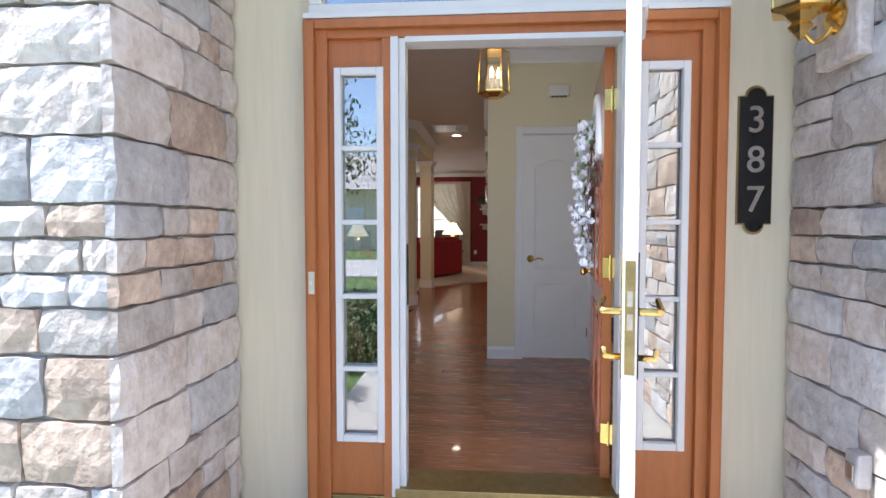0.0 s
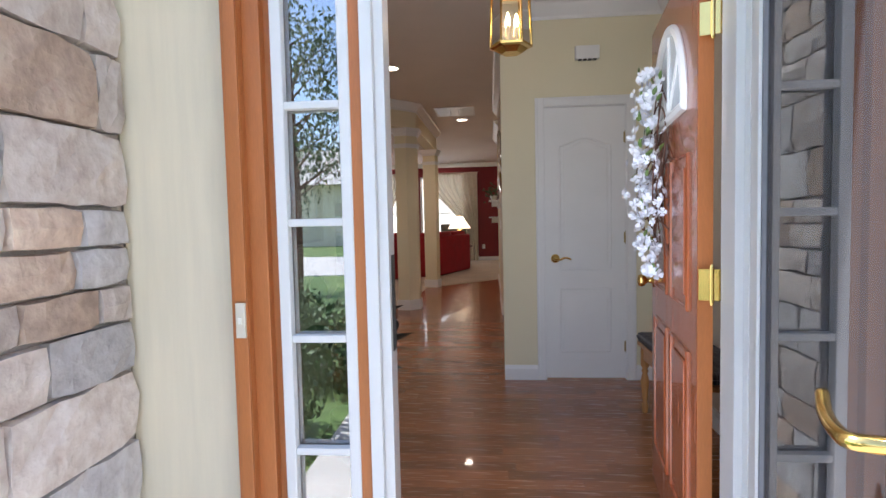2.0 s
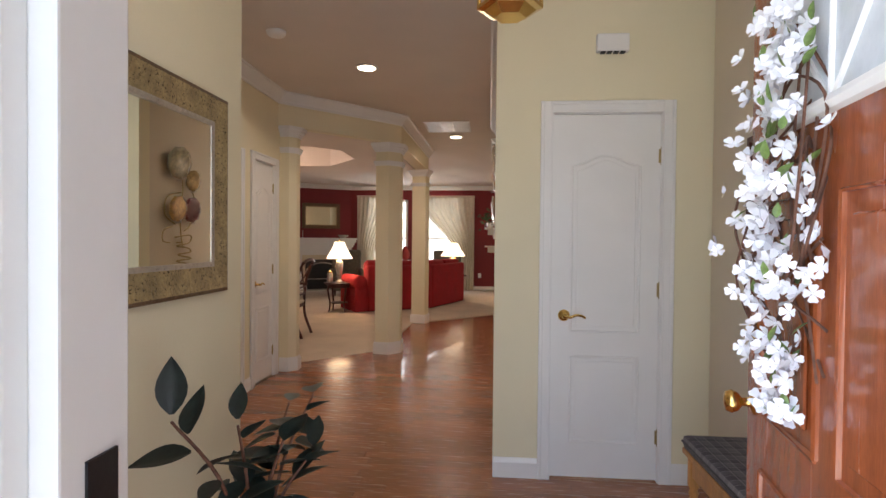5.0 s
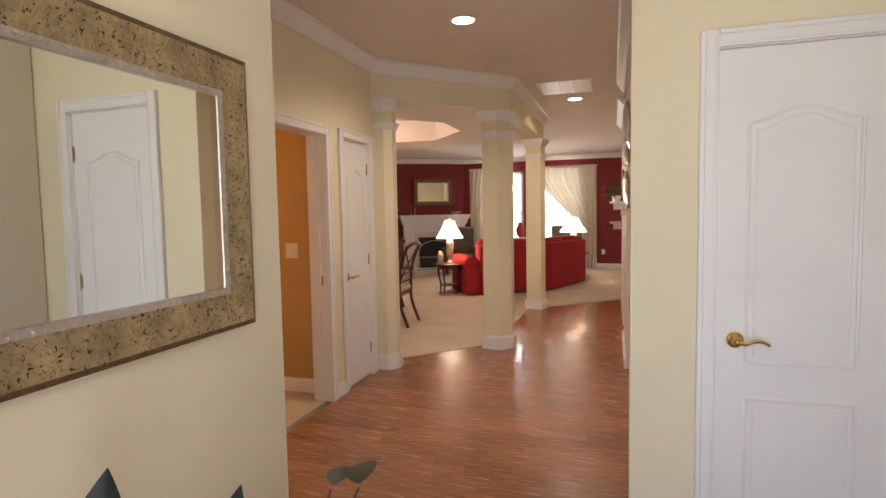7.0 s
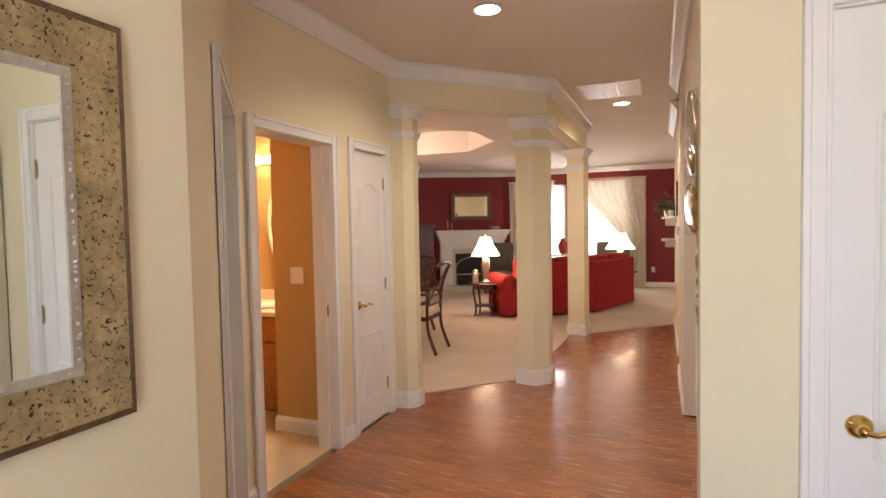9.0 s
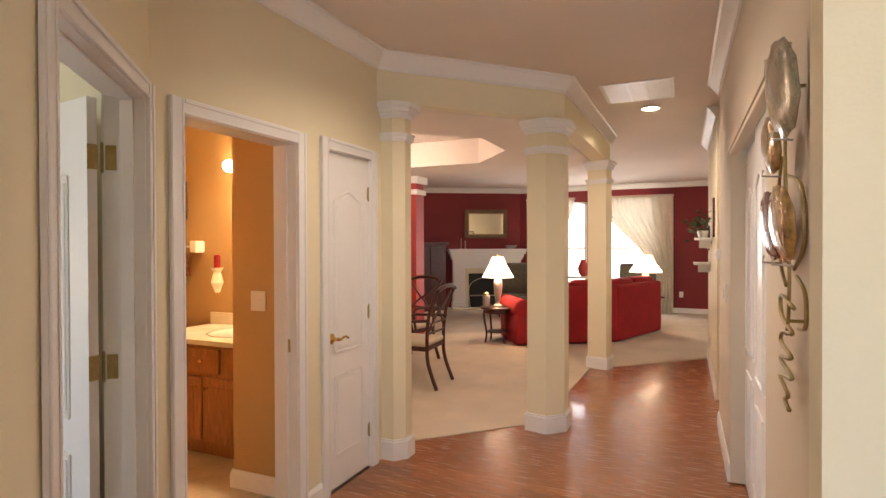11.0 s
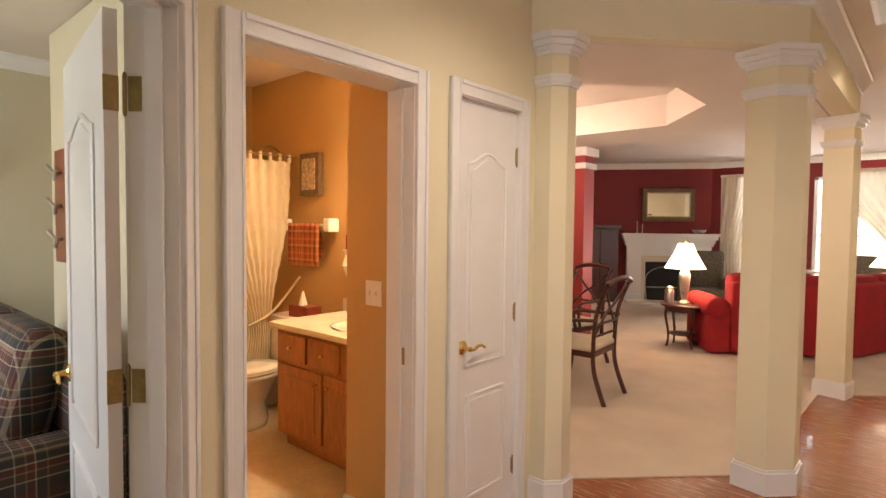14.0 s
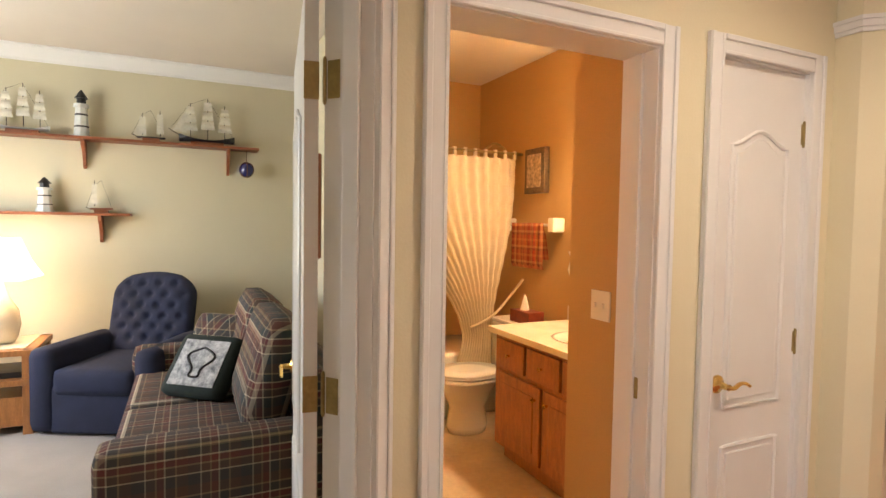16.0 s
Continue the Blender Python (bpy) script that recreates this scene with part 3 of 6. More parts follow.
# ---- doors, casings and hardware ----
def lever(parent, m, flip=1):
    """A round rosette with a curved lever; it stands out along -y."""
    bm = bmesh.new()
    lathe(bm, [(0.033, 0), (0.033, 0.004), (0.026, 0.010), (0.013, 0.014), (0.010, 0.045), (0.012, 0.05)], 18, m @ pose(0, 0, 0, 90))
    k = part("door_handle", bm, M_BRASS, parent, "brass lever handle", True)
    pts = smoothed([m @ Vector((flip * x, -0.046, z)) for x, z in ((0, 0), (0.03, -0.006), (0.06, 0.006), (0.09, 0.004), (0.112, -0.008))], 5)
    part("lever", tubes([pts], 0.0085, 8, 0.006), M_BRASS, k, "", True)


def hinge(parent, m, material=None):
    bm = bmesh.new()
    bx(bm, -0.034, -0.003, -0.045, -0.004, 0.0, 0.045, 0.001, 1, m)
    bx(bm, 0.004, -0.003, -0.045, 0.034, 0.0, 0.045, 0.001, 1, m)
    lathe(bm, [(0.004, -0.058), (0.006, -0.05), (0.006, 0.05), (0.004, 0.058)], 10, m @ pose(0, -0.004, 0))
    part("hinge", bm, material or M_DULLBRASS, parent, "brass hinge")


def arch(x0, x1, z0, z1, rise):
    """An outline whose top side swells to an arch."""
    pts = [(x0, z0), (x1, z0), (x1, z1)]
    n = 14
    for k in range(1, n):
        u = k / n
        pts.append((x1 + (x0 - x1) * u, z1 + rise * (0.5 - 0.5 * math.cos(2 * math.pi * u)) ** 1.0))
    return pts + [(x0, z1)]


def panel_door(ob, w, h, handle_x, m, flip, hinges=(), hinge_x=0.0, split=0.66):
    """A moulded two-panel door leaf in local x, z; its face looks along -y."""
    part("leaf", blk((0.003, 0, 0, w - 0.003, 0.035, h), r=0.002, m=m), M_WHITE, ob)
    a, b = w * 0.19, w * 0.81
    for x0, x1, z0, z1, rise in ((a, b, 0.20, h * 0.335, 0.0), (a, b, h * 0.405, h * 0.86, 0.055)):
        pts = arch(x0, x1, z0, z1, rise)
        bm = bmesh.new()
        ring = [m @ Vector((x, -0.001, z)) for x, z in pts]
        tube(bm, ring + ring[:1], 0.008, 6)
        inner = [m @ Vector((x, -0.001, z)) for x, z in arch(x0 + 0.028, x1 - 0.028, z0 + 0.028, z1 - 0.028, rise)]
        tube(bm, inner + inner[:1], 0.005, 6)
        f = [bm.verts.new(v + (m.to_3x3() @ Vector((0, -0.0035, 0)))) for v in inner]
        bm.faces.new(f)
        part("panel", bm, M_WHITE, ob, "moulded arched panel" if rise else "moulded panel")
    lever(ob, m @ pose(handle_x, 0, 0.91), flip)
    for z in hinges:
        hinge(ob, m @ pose(hinge_x, 0, z) @ Matrix.Diagonal((0.32, 1, 0.85, 1)))


def casing(name, label, w, h, m, both=0.0):
    """A moulded casing round an opening w wide, h high, that starts at local x 0; plus the jamb lining of depth both."""
    ob = setting(new(name), label, "door frame")
    c = 0.066
    for a, b, z0, z1 in ((-c, 0.0, 0, h + c), (w, w + c, 0, h + c)):
        bm = blk((a, -0.014, z0, b, 0, z1), m=m)
        o = a if a < 0 else b - 0.02
        bx(bm, o, -0.021, z0, o + 0.02, -0.014, z1, 0.003, 1, m)
        i = b - 0.012 if a < 0 else a
        bx(bm, i, -0.018, z0, i + 0.012, -0.014, z1, 0.002, 1, m)
        part("side_casing", bm, M_WHITE, ob)
    bm = blk((0, -0.014, h, w, 0, h + c), m=m)
    bx(bm, 0, -0.021, h + c - 0.02, w, -0.014, h + c, 0.003, 1, m)
    bx(bm, 0, -0.018, h, w, -0.014, h + 0.012, 0.002, 1, m)
    part("head_casing", bm, M_WHITE, ob)
    if both:
        part("jamb", blk((-0.018, 0.0, 0, 0.004, both, h), m=m), M_WHITE, ob)
        part("jamb", blk((w - 0.004, 0.0, 0, w + 0.018, both, h), m=m), M_WHITE, ob)
        part("jamb", blk((0.004, 0.0, h - 0.004, w - 0.004, both, h + 0.015), m=m), M_WHITE, ob)
    return ob


FRONT = ("wall_front", "wall_front_inside", "trim_threshold", "door_frame", "window_1", "window_2", "window_3", "doorbell", "entry_door", "storm_door", "house_number_plaque", "wall_lantern", "spigot_outlet", "dogwood_garland", "wall_pier_left", "wall_pier_right")

# coat closet
casing("door_1_casing", "white moulded casing of the coat closet", 0.595, 2.045, pose(0.69, 5.006, 0), 0.1)
d = tagged(new("closet_door"), "white moulded two-panel closet door, closed, brass lever", "door")
panel_door(d, 0.595, 2.03, 0.075, pose(0.69, 5.022, 0.01), 1, (0.24, 1.06, 1.80), 0.59)
# narrow hall closet
casing("door_2_casing", "white moulded casing of the narrow closet", 0.48, 2.045, pose(-1.746, 6.62, 0, 0, 0, 90), 0.1)
d = tagged(new("narrow_closet_door"), "narrow white moulded closet door, closed, brass lever", "door")
panel_door(d, 0.48, 2.03, 0.06, pose(-1.762, 6.62, 0.01, 0, 0, 90), 1, (0.24, 1.03, 1.81), 0.475)
# bath and den openings
ob = casing("door_3_casing", "white moulded casing of the bathroom doorway", 0.735, 2.03, pose(-1.746, 5.61, 0, 0, 0, 90), 0.155)
part("strike_plate", blk((-1.83, 6.339, 0.90, -1.79, 6.3435, 0.97)), M_DULLBRASS, ob, "brass strike plate")
part("door_stop", blk((-1.84, 6.330, 0, -1.805, 6.3412, 2.025)), M_WHITE, ob)
ob = casing("door_4_casing", "white moulded casing of the den doorway", 0.835, 2.045, MD @ pose(0.71, -0.004, 0), 0.135)
for b in ((1.531, 0.035, 0, 1.5405, 0.08, 2.04), (0.7145, 0.035, 0, 0.724, 0.08, 2.04), (0.724, 0.035, 2.03, 1.531, 0.08, 2.0405)):
    part("door_stop", blk(b, r=0.002, m=MD), M_WHITE, ob)
for a, b in ((0.644, 0.71), (1.545, 1.611)):
    part("side_casing", blk((a, 0.1315, 0, b, 0.145, 2.11), r=0.003, m=MD), M_WHITE, ob)
d = tagged(new("den_door"), "white moulded den door standing open on brass hinges", "door")
M_DEN = pose(-1.822, 5.262, 0.012, 0, 0, 172) @ Matrix.Scale(-1, 4, (0, 1, 0))
panel_door(d, 0.78, 2.02, 0.72, M_DEN, -1)
for z in (0.24, 1.02, 1.80):
    bm = bmesh.new()
    bx(bm, 0.0, -0.001, z - 0.046, 0.0028, 0.036, z + 0.046, 0.001, 1, M_DEN)
    bx(bm, 1.5382, 0.093, z - 0.034, 1.5406, 0.130, z + 0.058, 0.001, 1, MD)
    lathe(bm, [(0.003, -0.058), (0.0055, -0.05), (0.0055, 0.05), (0.003, 0.058)], 10, pose(-1.812, 5.310, z + 0.012))
    part("hinge", bm, M_DULLBRASS, d, "dull brass butt hinge")
# sliding closet doors in the hall
d = thing("sliding_door", "white moulded sliding closet door in the hall", "door", "hall closet doors")
for x in (0.10, 0.46):
    for z0, z1 in ((0.18, 0.72), (0.85, 1.75)):
        pts = [Vector((a, -0.002, b)) for a, b in arch(x, x + 0.26, z0, z1, 0.04 if z1 > 1 else 0)]
        part("panel", tubes([pts + pts[:1]], 0.008, 6), M_WHITE, d)
part("leaf", blk((0, 0, 0.0, 0.82, 0.03, 2.03), r=0.002), M_WHITE, d)
part("finger_pull", turned([(0.02, 0), (0.024, 0.003), (0.012, 0.004)], 14, pose(0.05, 0, 0.95, 90)), M_DULLBRASS, d)
d.matrix_world = pose(0.478, 6.98, 0.008, 0, 0, -90)
copy_thing(d, pose(0.512, 7.775, 0.008, 0, 0, -90))
setting(part("trim_header", blk((0.418, 6.12, 2.055, 0.431, 7.81, 2.115), (0.425, 6.15, 2.03, 0.47, 7.78, 2.056), r=0.003), M_TAUPE), "painted header board over sliding doors", "header")

# ---- front entry ----
entry = setting(new("door_frame"), "orange brown painted entry surround with white stops", "door frame")


def entry_part(name, material, *boxes, label="", r=0.004):
    return part(name, blk(*boxes, r=r), material, entry, label)


for x0, x1, s in ((-0.46, -0.36, 1), (1.26, 1.36, -1)):
    entry_part("post", M_ORANGE, (x0, 2.415, -0.13, x1, 2.60, 2.13))
    a, b = (x0 + 0.0, x0 + 0.05) if s > 0 else (x1 - 0.05, x1)
    entry_part("brick_mould", M_ORANGE, (a, 2.385, -0.13, b, 2.415, 2.13))
    entry_part("brick_mould", M_ORANGE, (a + 0.012 * s if s > 0 else a, 2.372, -0.13, b if s > 0 else b - 0.012, 2.385, 2.115))
entry_part("head", M_ORANGE, (-0.36, 2.415, 2.055, 1.26, 2.60, 2.13))
entry_part("brick_mould", M_ORANGE, (-0.41, 2.385, 2.09, 1.31, 2.415, 2.13))
for x0, x1 in ((-0.115, -0.075), (0.985, 1.01)):
    entry_part("mullion", M_ORANGE, (x0, 2.42, -0.02, x1, 2.52, 2.055))
for x0, x1 in ((-0.075, -0.04), (-0.04, -0.012), (0.93, 0.955), (0.955, 0.985)):
    entry_part("white_stop", M_WHITE, (x0, 2.405 if x0 in (-0.075, 0.955) else 2.43, -0.01, x1, 2.52, 2.055), label="white door stop", r=0.003)
entry_part("white_stop", M_WHITE, (-0.012, 2.41, 2.03, 0.93, 2.52, 2.055), label="white door stop", r=0.003)
entry_part("strike_plate", M_BLACK, (-0.0125, 2.46, 0.86, -0.009, 2.50, 1.14), label="dark strike plate", r=0)


def sidelight(name, x0, x1):
    ob = setting(new(name), "white framed five-pane sidelight in an orange panel", "window")
    xm0, xm1 = (-0.36, -0.115) if x0 < 0.5 else (1.01, 1.26)
    part("surround", blk((xm0, 2.445, -0.02, x0 + 0.01, 2.56, 2.055), (x1 - 0.01, 2.445, -0.02, xm1, 2.56, 2.055), (x0 + 0.01, 2.445, -0.02, x1 - 0.01, 2.56, 0.24), (x0 + 0.01, 2.445, 1.92, x1 - 0.01, 2.56, 2.055)), M_ORANGE, ob, "orange painted panel")
    zs = [0.235, 0.573, 0.905, 1.24, 1.571, 1.928]
    for a, b in ((x0, x0 + 0.033), (x1 - 0.033, x1)):
        part("stile", blk((a, 2.415, 0.235, b, 2.45, 1.928), r=0.006), M_WHITE, ob)
    for k, z in enumerate(zs):
        t = 0.033 if k in (0, 5) else 0.011
        z0, z1 = (z, z + t) if k == 0 else (z - t, z) if k == 5 else (z - t, z + t)
        part("glazing_bar", blk((x0 + 0.033, 2.418, z0, x1 - 0.033, 2.448, z1), r=0.004), M_WHITE, ob)
    for z0, z1 in zip(zs, zs[1:]):
        p = part("pane", blk((x0 + 0.02, 2.452, z0 + 0.005, x1 - 0.02, 2.456, z1 - 0.005)), M_GLASS, ob)
        p.visible_shadow = False


sidelight("window_1", -0.332, -0.108)
sidelight("window_2", 0.994 + 0.012, 1.217)
w = setting(new("window_3"), "white framed transom window over the entry door", "window")
for b in ((-0.44, 2.40, 2.132, 1.34, 2.46, 2.20), (-0.44, 2.40, 2.56, 1.34, 2.46, 2.62), (-0.44, 2.40, 2.20, -0.38, 2.46, 2.56), (1.28, 2.40, 2.20, 1.34, 2.46, 2.56)):
    part("window_frame", blk(b, r=0.008), M_WHITE, w)
part("window_frame", blk((-0.46, 2.385, 2.134, 1.36, 2.40, 2.16), r=0.004), M_WHITE, w)
p = part("pane", blk((-0.38, 2.45, 2.20, 1.28, 2.455, 2.56)), M_GLASS, w)
p.visible_shadow = False
ob = thing("doorbell", "small cream doorbell button on the orange post", "doorbell")
part("plate", blk((-0.440, 2.362, 0.92, -0.412, 2.373, 1.02), r=0.003), M_CERAMIC, ob)
part("button", blk((-0.431, 2.358, 0.96, -0.421, 2.363, 0.98), r=0.001), M_PORC, ob)

# entry door, swung in; local x runs from the hinge along the leaf, -y is its outer face once turned
fd = thing("entry_door", "orange brown panelled entry door standing open, arched light", "door")
ME = pose(0.935, 2.585, 0.012, 0, 0, 82.0)
part("leaf", blk((0, 0.0, 0, 0.905, 0.044, 2.03), r=0.003, m=ME), M_DOORIN, fd)
part("hinge_edge", blk((-0.003, 0.001, 0.0, 0.0, 0.043, 2.03), m=ME), M_ORANGE, fd, "orange painted edge")
for x0, x1, z0, z1 in ((0.12, 0.41, 0.2, 0.78), (0.50, 0.79, 0.2, 0.78), (0.12, 0.41, 0.92, 1.42), (0.50, 0.79, 0.92, 1.42)):
    bm = bmesh.new()
    pts = [ME @ Vector((x, 0.045, z)) for x, z in ((x0, z0), (x1, z0), (x1, z1), (x0, z1), (x0, z0))]
    tube(bm, pts, 0.009, 6)
    bx(bm, x0 + 0.04, 0.044, z0 + 0.04, x1 - 0.04, 0.052, z1 - 0.04, 0.004, 1, ME)
    part("panel", bm, M_DOORIN, fd)
bm = bmesh.new()
fan = [(0.455 + 0.30 * math.cos(math.pi * k / 16), 1.58 + 0.32 * math.sin(math.pi * k / 16)) for k in range(17)]
ring = [ME @ Vector((x, 0.048, z)) for x, z in fan]
tube(bm, ring + ring[:1], 0.018, 8)
for k in (4, 8, 12):
    tube(bm, [ME @ Vector((0.455, 0.05, 1.58)), ring[k]], 0.006, 6)
lt = part("fan_light", bm, M_WHITE, fd, "white framed half-round light")
bm = bmesh.new()
bm.faces.new([bm.verts.new(ME @ Vector((x, 0.0465, z))) for x, z in fan])
part("pane", bm, mat("frosted_pane", (0.62, 0.66, 0.70), 0.15, 0.1, 9, 0.1, 40), lt)
for z in (0.25, 1.03, 1.80):
    hinge(fd, pose(0.922, 2.562, z, 0, 0, -18) @ Matrix.Scale(1.05, 4), M_BRASS)
bm = bmesh.new()
lathe(bm, [(0.03, 0), (0.03, 0.006), (0.012, 0.012), (0.010, 0.03), (0.024, 0.042), (0.029, 0.055), (0.024, 0.068), (0.008, 0.072)], 18, ME @ pose(0.845, 0.044, 0.93, -90))
part("knob", bm, M_BRASS, fd, "round brass knob", True)
part("deadbolt", turned([(0.028, 0), (0.028, 0.012), (0.02, 0.018), (0.006, 0.03)], 16, ME @ pose(0.845, 0.044, 1.10, -90)), M_BRASS, fd, "brass deadbolt")

# white storm door, swung out
sd = thing("storm_door", "white storm door with insect screen, swung open", "door")
MS = pose(0.955, 2.40, -0.005, 0, 0, -105.0) @ Matrix.Diagonal((1.10, 1, 1, 1))
for b in ((0, 0, 0, 0.085, 0.038, 2.05), (0.815, 0, 0, 0.90, 0.038, 2.05)):
    part("stile", blk(b, r=0.005, m=MS), M_WHITE, sd)
for b in ((0.085, 0, 0, 0.815, 0.038, 0.16), (0.085, 0, 1.96, 0.815, 0.038, 2.05)):
    part("rail", blk(b, r=0.005, m=MS), M_WHITE, sd)
part("screen_bead", blk((0.085, 0.008, 0.16, 0.10, 0.030, 1.96), (0.80, 0.008, 0.16, 0.815, 0.030, 1.96), m=MS), mat("grey_bead", (0.25, 0.25, 0.27), 0.6), sd, "grey screen bead")
p = part("insect_screen", blk((0.095, 0.017, 0.155, 0.805, 0.019, 1.965), m=MS), M_SCREEN, sd, "dark insect screen")
p.visible_shadow = False
part("lock_plate", blk((0.897, 0.006, 0.84, 0.903, 0.032, 1.14), r=0.001, m=MS), M_DULLBRASS, sd, "brass mortise plate")
part("latch", blk((0.902, 0.012, 0.96, 0.912, 0.026, 1.0), (0.902, 0.012, 1.02, 0.905, 0.026, 1.06), m=MS), M_SILVER, sd, "steel latch bolt")
for side in (-1, 1):
    y = 0 if side < 0 else 0.038
    part("handle_plate", blk((0.835, y - 0.004, 0.82, 0.872, y + 0.004, 1.16), r=0.002, m=MS), M_BLACK if side > 0 else M_BRASS, sd)
    bm = bmesh.new()
    pts = smoothed([MS @ Vector((0.855 - a, y + side * b, 1.0 + c)) for a, b, c in ((0, 0, 0), (0, 0.05, 0), (0.02, 0.062, 0), (0.07, 0.06, 0.004), (0.10, 0.055, 0.02))], 5)
    tube(bm, pts, 0.011, 8, 0.008)
    part("handle", bm, M_BRASS, sd, "brass lever handle", True)
    part("thumb_turn", tubes([[MS @ Vector((0.853, y, 0.875)), MS @ Vector((0.853, y + side * 0.045, 0.875)), MS @ Vector((0.853, y + side * 0.05, 0.90))]], 0.009), M_BRASS, sd, "", True)
part("closer_arm", tubes([[MS @ Vector((0.10, 0.045, 1.99)), MS @ Vector((0.42, 0.05, 1.99))]], 0.014), M_WHITE, sd, "white pneumatic closer")

# number plaque
pq = thing("house_number_plaque", "black house number plaque with gold numerals 387", "plaque")


def plaque_outline(s):
    w, a, b, cap = 0.068 + s, 1.235 - s, 1.775 + s, 0.038 + s
    pts = [(-w, a), (-cap, a)]
    pts += [(-cap * math.cos(math.pi * k / 10), a - cap * math.sin(math.pi * k / 10)) for k in range(1, 10)]
    pts += [(cap, a), (w, a), (w, b), (cap, b)]
    pts += [(cap * math.cos(math.pi * k / 10), b + cap * math.sin(math.pi * k / 10)) for k in range(1, 10)]
    return pts + [(-cap, b), (-w, b)]


for s, y0, y1, material, nm in ((0.006, 2.452, 2.458, M_DULLBRASS, "rim"), (0.0, 2.446, 2.452, M_PLAQUE, "board")):
    bm = bmesh.new()
    a = [bm.verts.new((1.50 + x, y0, z)) for x, z in plaque_outline(s)]
    b = [bm.verts.new((1.50 + x, y1, z)) for x, z in plaque_outline(s)]
    bm.faces.new(a), bm.faces.new(b)
    for k in range(len(a)):
        bm.faces.new((a[k], a[(k + 1) % len(a)], b[(k + 1) % len(a)], b[k]))
    part(nm, bm, material, pq)
for ch, z in (("3", 1.625), ("8", 1.455), ("7", 1.285)):
    cu = bpy.data.curves.new("numeral", "FONT")
    cu.body, cu.size, cu.extrude, cu.offset, cu.align_x = ch, 0.16, 0.003, 0.0005, "CENTER"
    t = new("numeral", cu)
    t.matrix_world = pose(1.50, 2.444, z, 90)
    bpy.context.view_layer.update()
    me = bpy.data.meshes.new_from_object(t.evaluated_get(bpy.context.evaluated_depsgraph_get()))
    bpy.data.objects.remove(t)
    me.materials.clear()
    me.materials.append(M_SILVER)
    o = new("numeral", me)
    o.matrix_world = pose(1.50, 2.444, z, 90)
    o.parent = pq

# brass coach lamp on the stone
cl = thing("wall_lantern", "polished brass coach lamp on the stone wall", "wall lamp")
part("mount", blk((1.585, 1.95, 1.80, 1.64, 2.19, 2.30), r=0.012), M_STONE, cl, "stone mounting block")
bm = bmesh.new()
lathe(bm, [(0.0, 0), (0.062, 0.002), (0.066, 0.012), (0.045, 0.022), (0.02, 0.03)], 8, pose(1.585, 2.06, 1.965, 0, -90, 0))
part("back_plate", bm, M_BRASS, cl)
part("arm", tubes([smoothed([(1.575, 2.06, 1.94), (1.54, 2.06, 1.89), (1.50, 2.06, 1.88), (1.46, 2.06, 1.93)], 6)], 0.009), M_BRASS, cl, "", True)
bm = bmesh.new()
lathe(bm, [(0.006, -0.10), (0.018, -0.085), (0.03, -0.07), (0.045, -0.055), (0.03, -0.04), (0.06, -0.01), (0.10, 0.0), (0.105, 0.012), (0.02, 0.015)], 6, pose(1.46, 2.06, 1.985))
part("bowl", bm, M_BRASS, cl)
bm = bmesh.new()
for k in range(6):
    a = math.pi * k / 3
    tube(bm, [(1.46 + 0.095 * math.cos(a), 2.06 + 0.095 * math.sin(a), 1.99), (1.46 + 0.115 * math.cos(a), 2.06 + 0.115 * math.sin(a), 2.26)], 0.005, 6)
part("cage", bm, M_BRASS, cl)
bm = bmesh.new()
lathe(bm, [(0.09, 1.995), (0.11, 2.26)], 6, pose(1.46, 2.06, 0))
p = part("glass", bm, M_CLEAR, cl)
p.visible_shadow = False
part("candle", turned([(0.02, 0), (0.02, 0.12), (0.01, 0.15)], 12, pose(1.46, 2.06, 2.0)), M_PORC, cl)
part("roof", turned([(0.125, 2.26), (0.06, 2.33), (0.02, 2.37), (0.005, 2.42)], 6, pose(1.46, 2.06, 0)), M_BRASS, cl)
ob = thing("spigot_outlet", "grey weatherproof outlet on the stone", "outlet")
part("cover", blk((1.585, 1.88, 0.34, 1.635, 1.95, 0.46), r=0.012), mat("grey_plastic", (0.42, 0.41, 0.41), 0.5), ob)
part("flap", blk((1.578, 1.895, 0.36, 1.585, 1.935, 0.42), r=0.004), M_SILVER, ob)

# ---- entry hall things ----
mi = thing("wall_mirror", "large rectangular mirror in a distressed antique gold frame", "mirror")
Y0, Y1, Z0, Z1 = 3.11, 4.025, 1.126, 1.878


def frame_ring(x0, x1, a, b, label, material, nm):
    """A mitred rectangular ring on the wall x: outer inset a, inner inset b, from x0 (outer edge) to x1 (inner edge)."""
    bm = bmesh.new()
    o = [bm.verts.new((x0, y, z)) for y, z in ((Y0 + a, Z0 + a), (Y1 - a, Z0 + a), (Y1 - a, Z1 - a), (Y0 + a, Z1 - a))]
    i = [bm.verts.new((x1, y, z)) for y, z in ((Y0 + b, Z0 + b), (Y1 - b, Z0 + b), (Y1 - b, Z1 - b), (Y0 + b, Z1 - b))]
    w = [bm.verts.new((-0.729, v.co.y, v.co.z)) for v in o]
    u = [bm.verts.new((-0.729, v.co.y, v.co.z)) for v in i]
    for k in range(4):
        j = (k + 1) % 4
        bm.faces.new((o[k], o[j], i[j], i[k])), bm.faces.new((o[k], o[j], w[j], w[k])), bm.faces.new((i[k], i[j], u[j], u[k]))
    return part(nm, bm, material, mi, label)


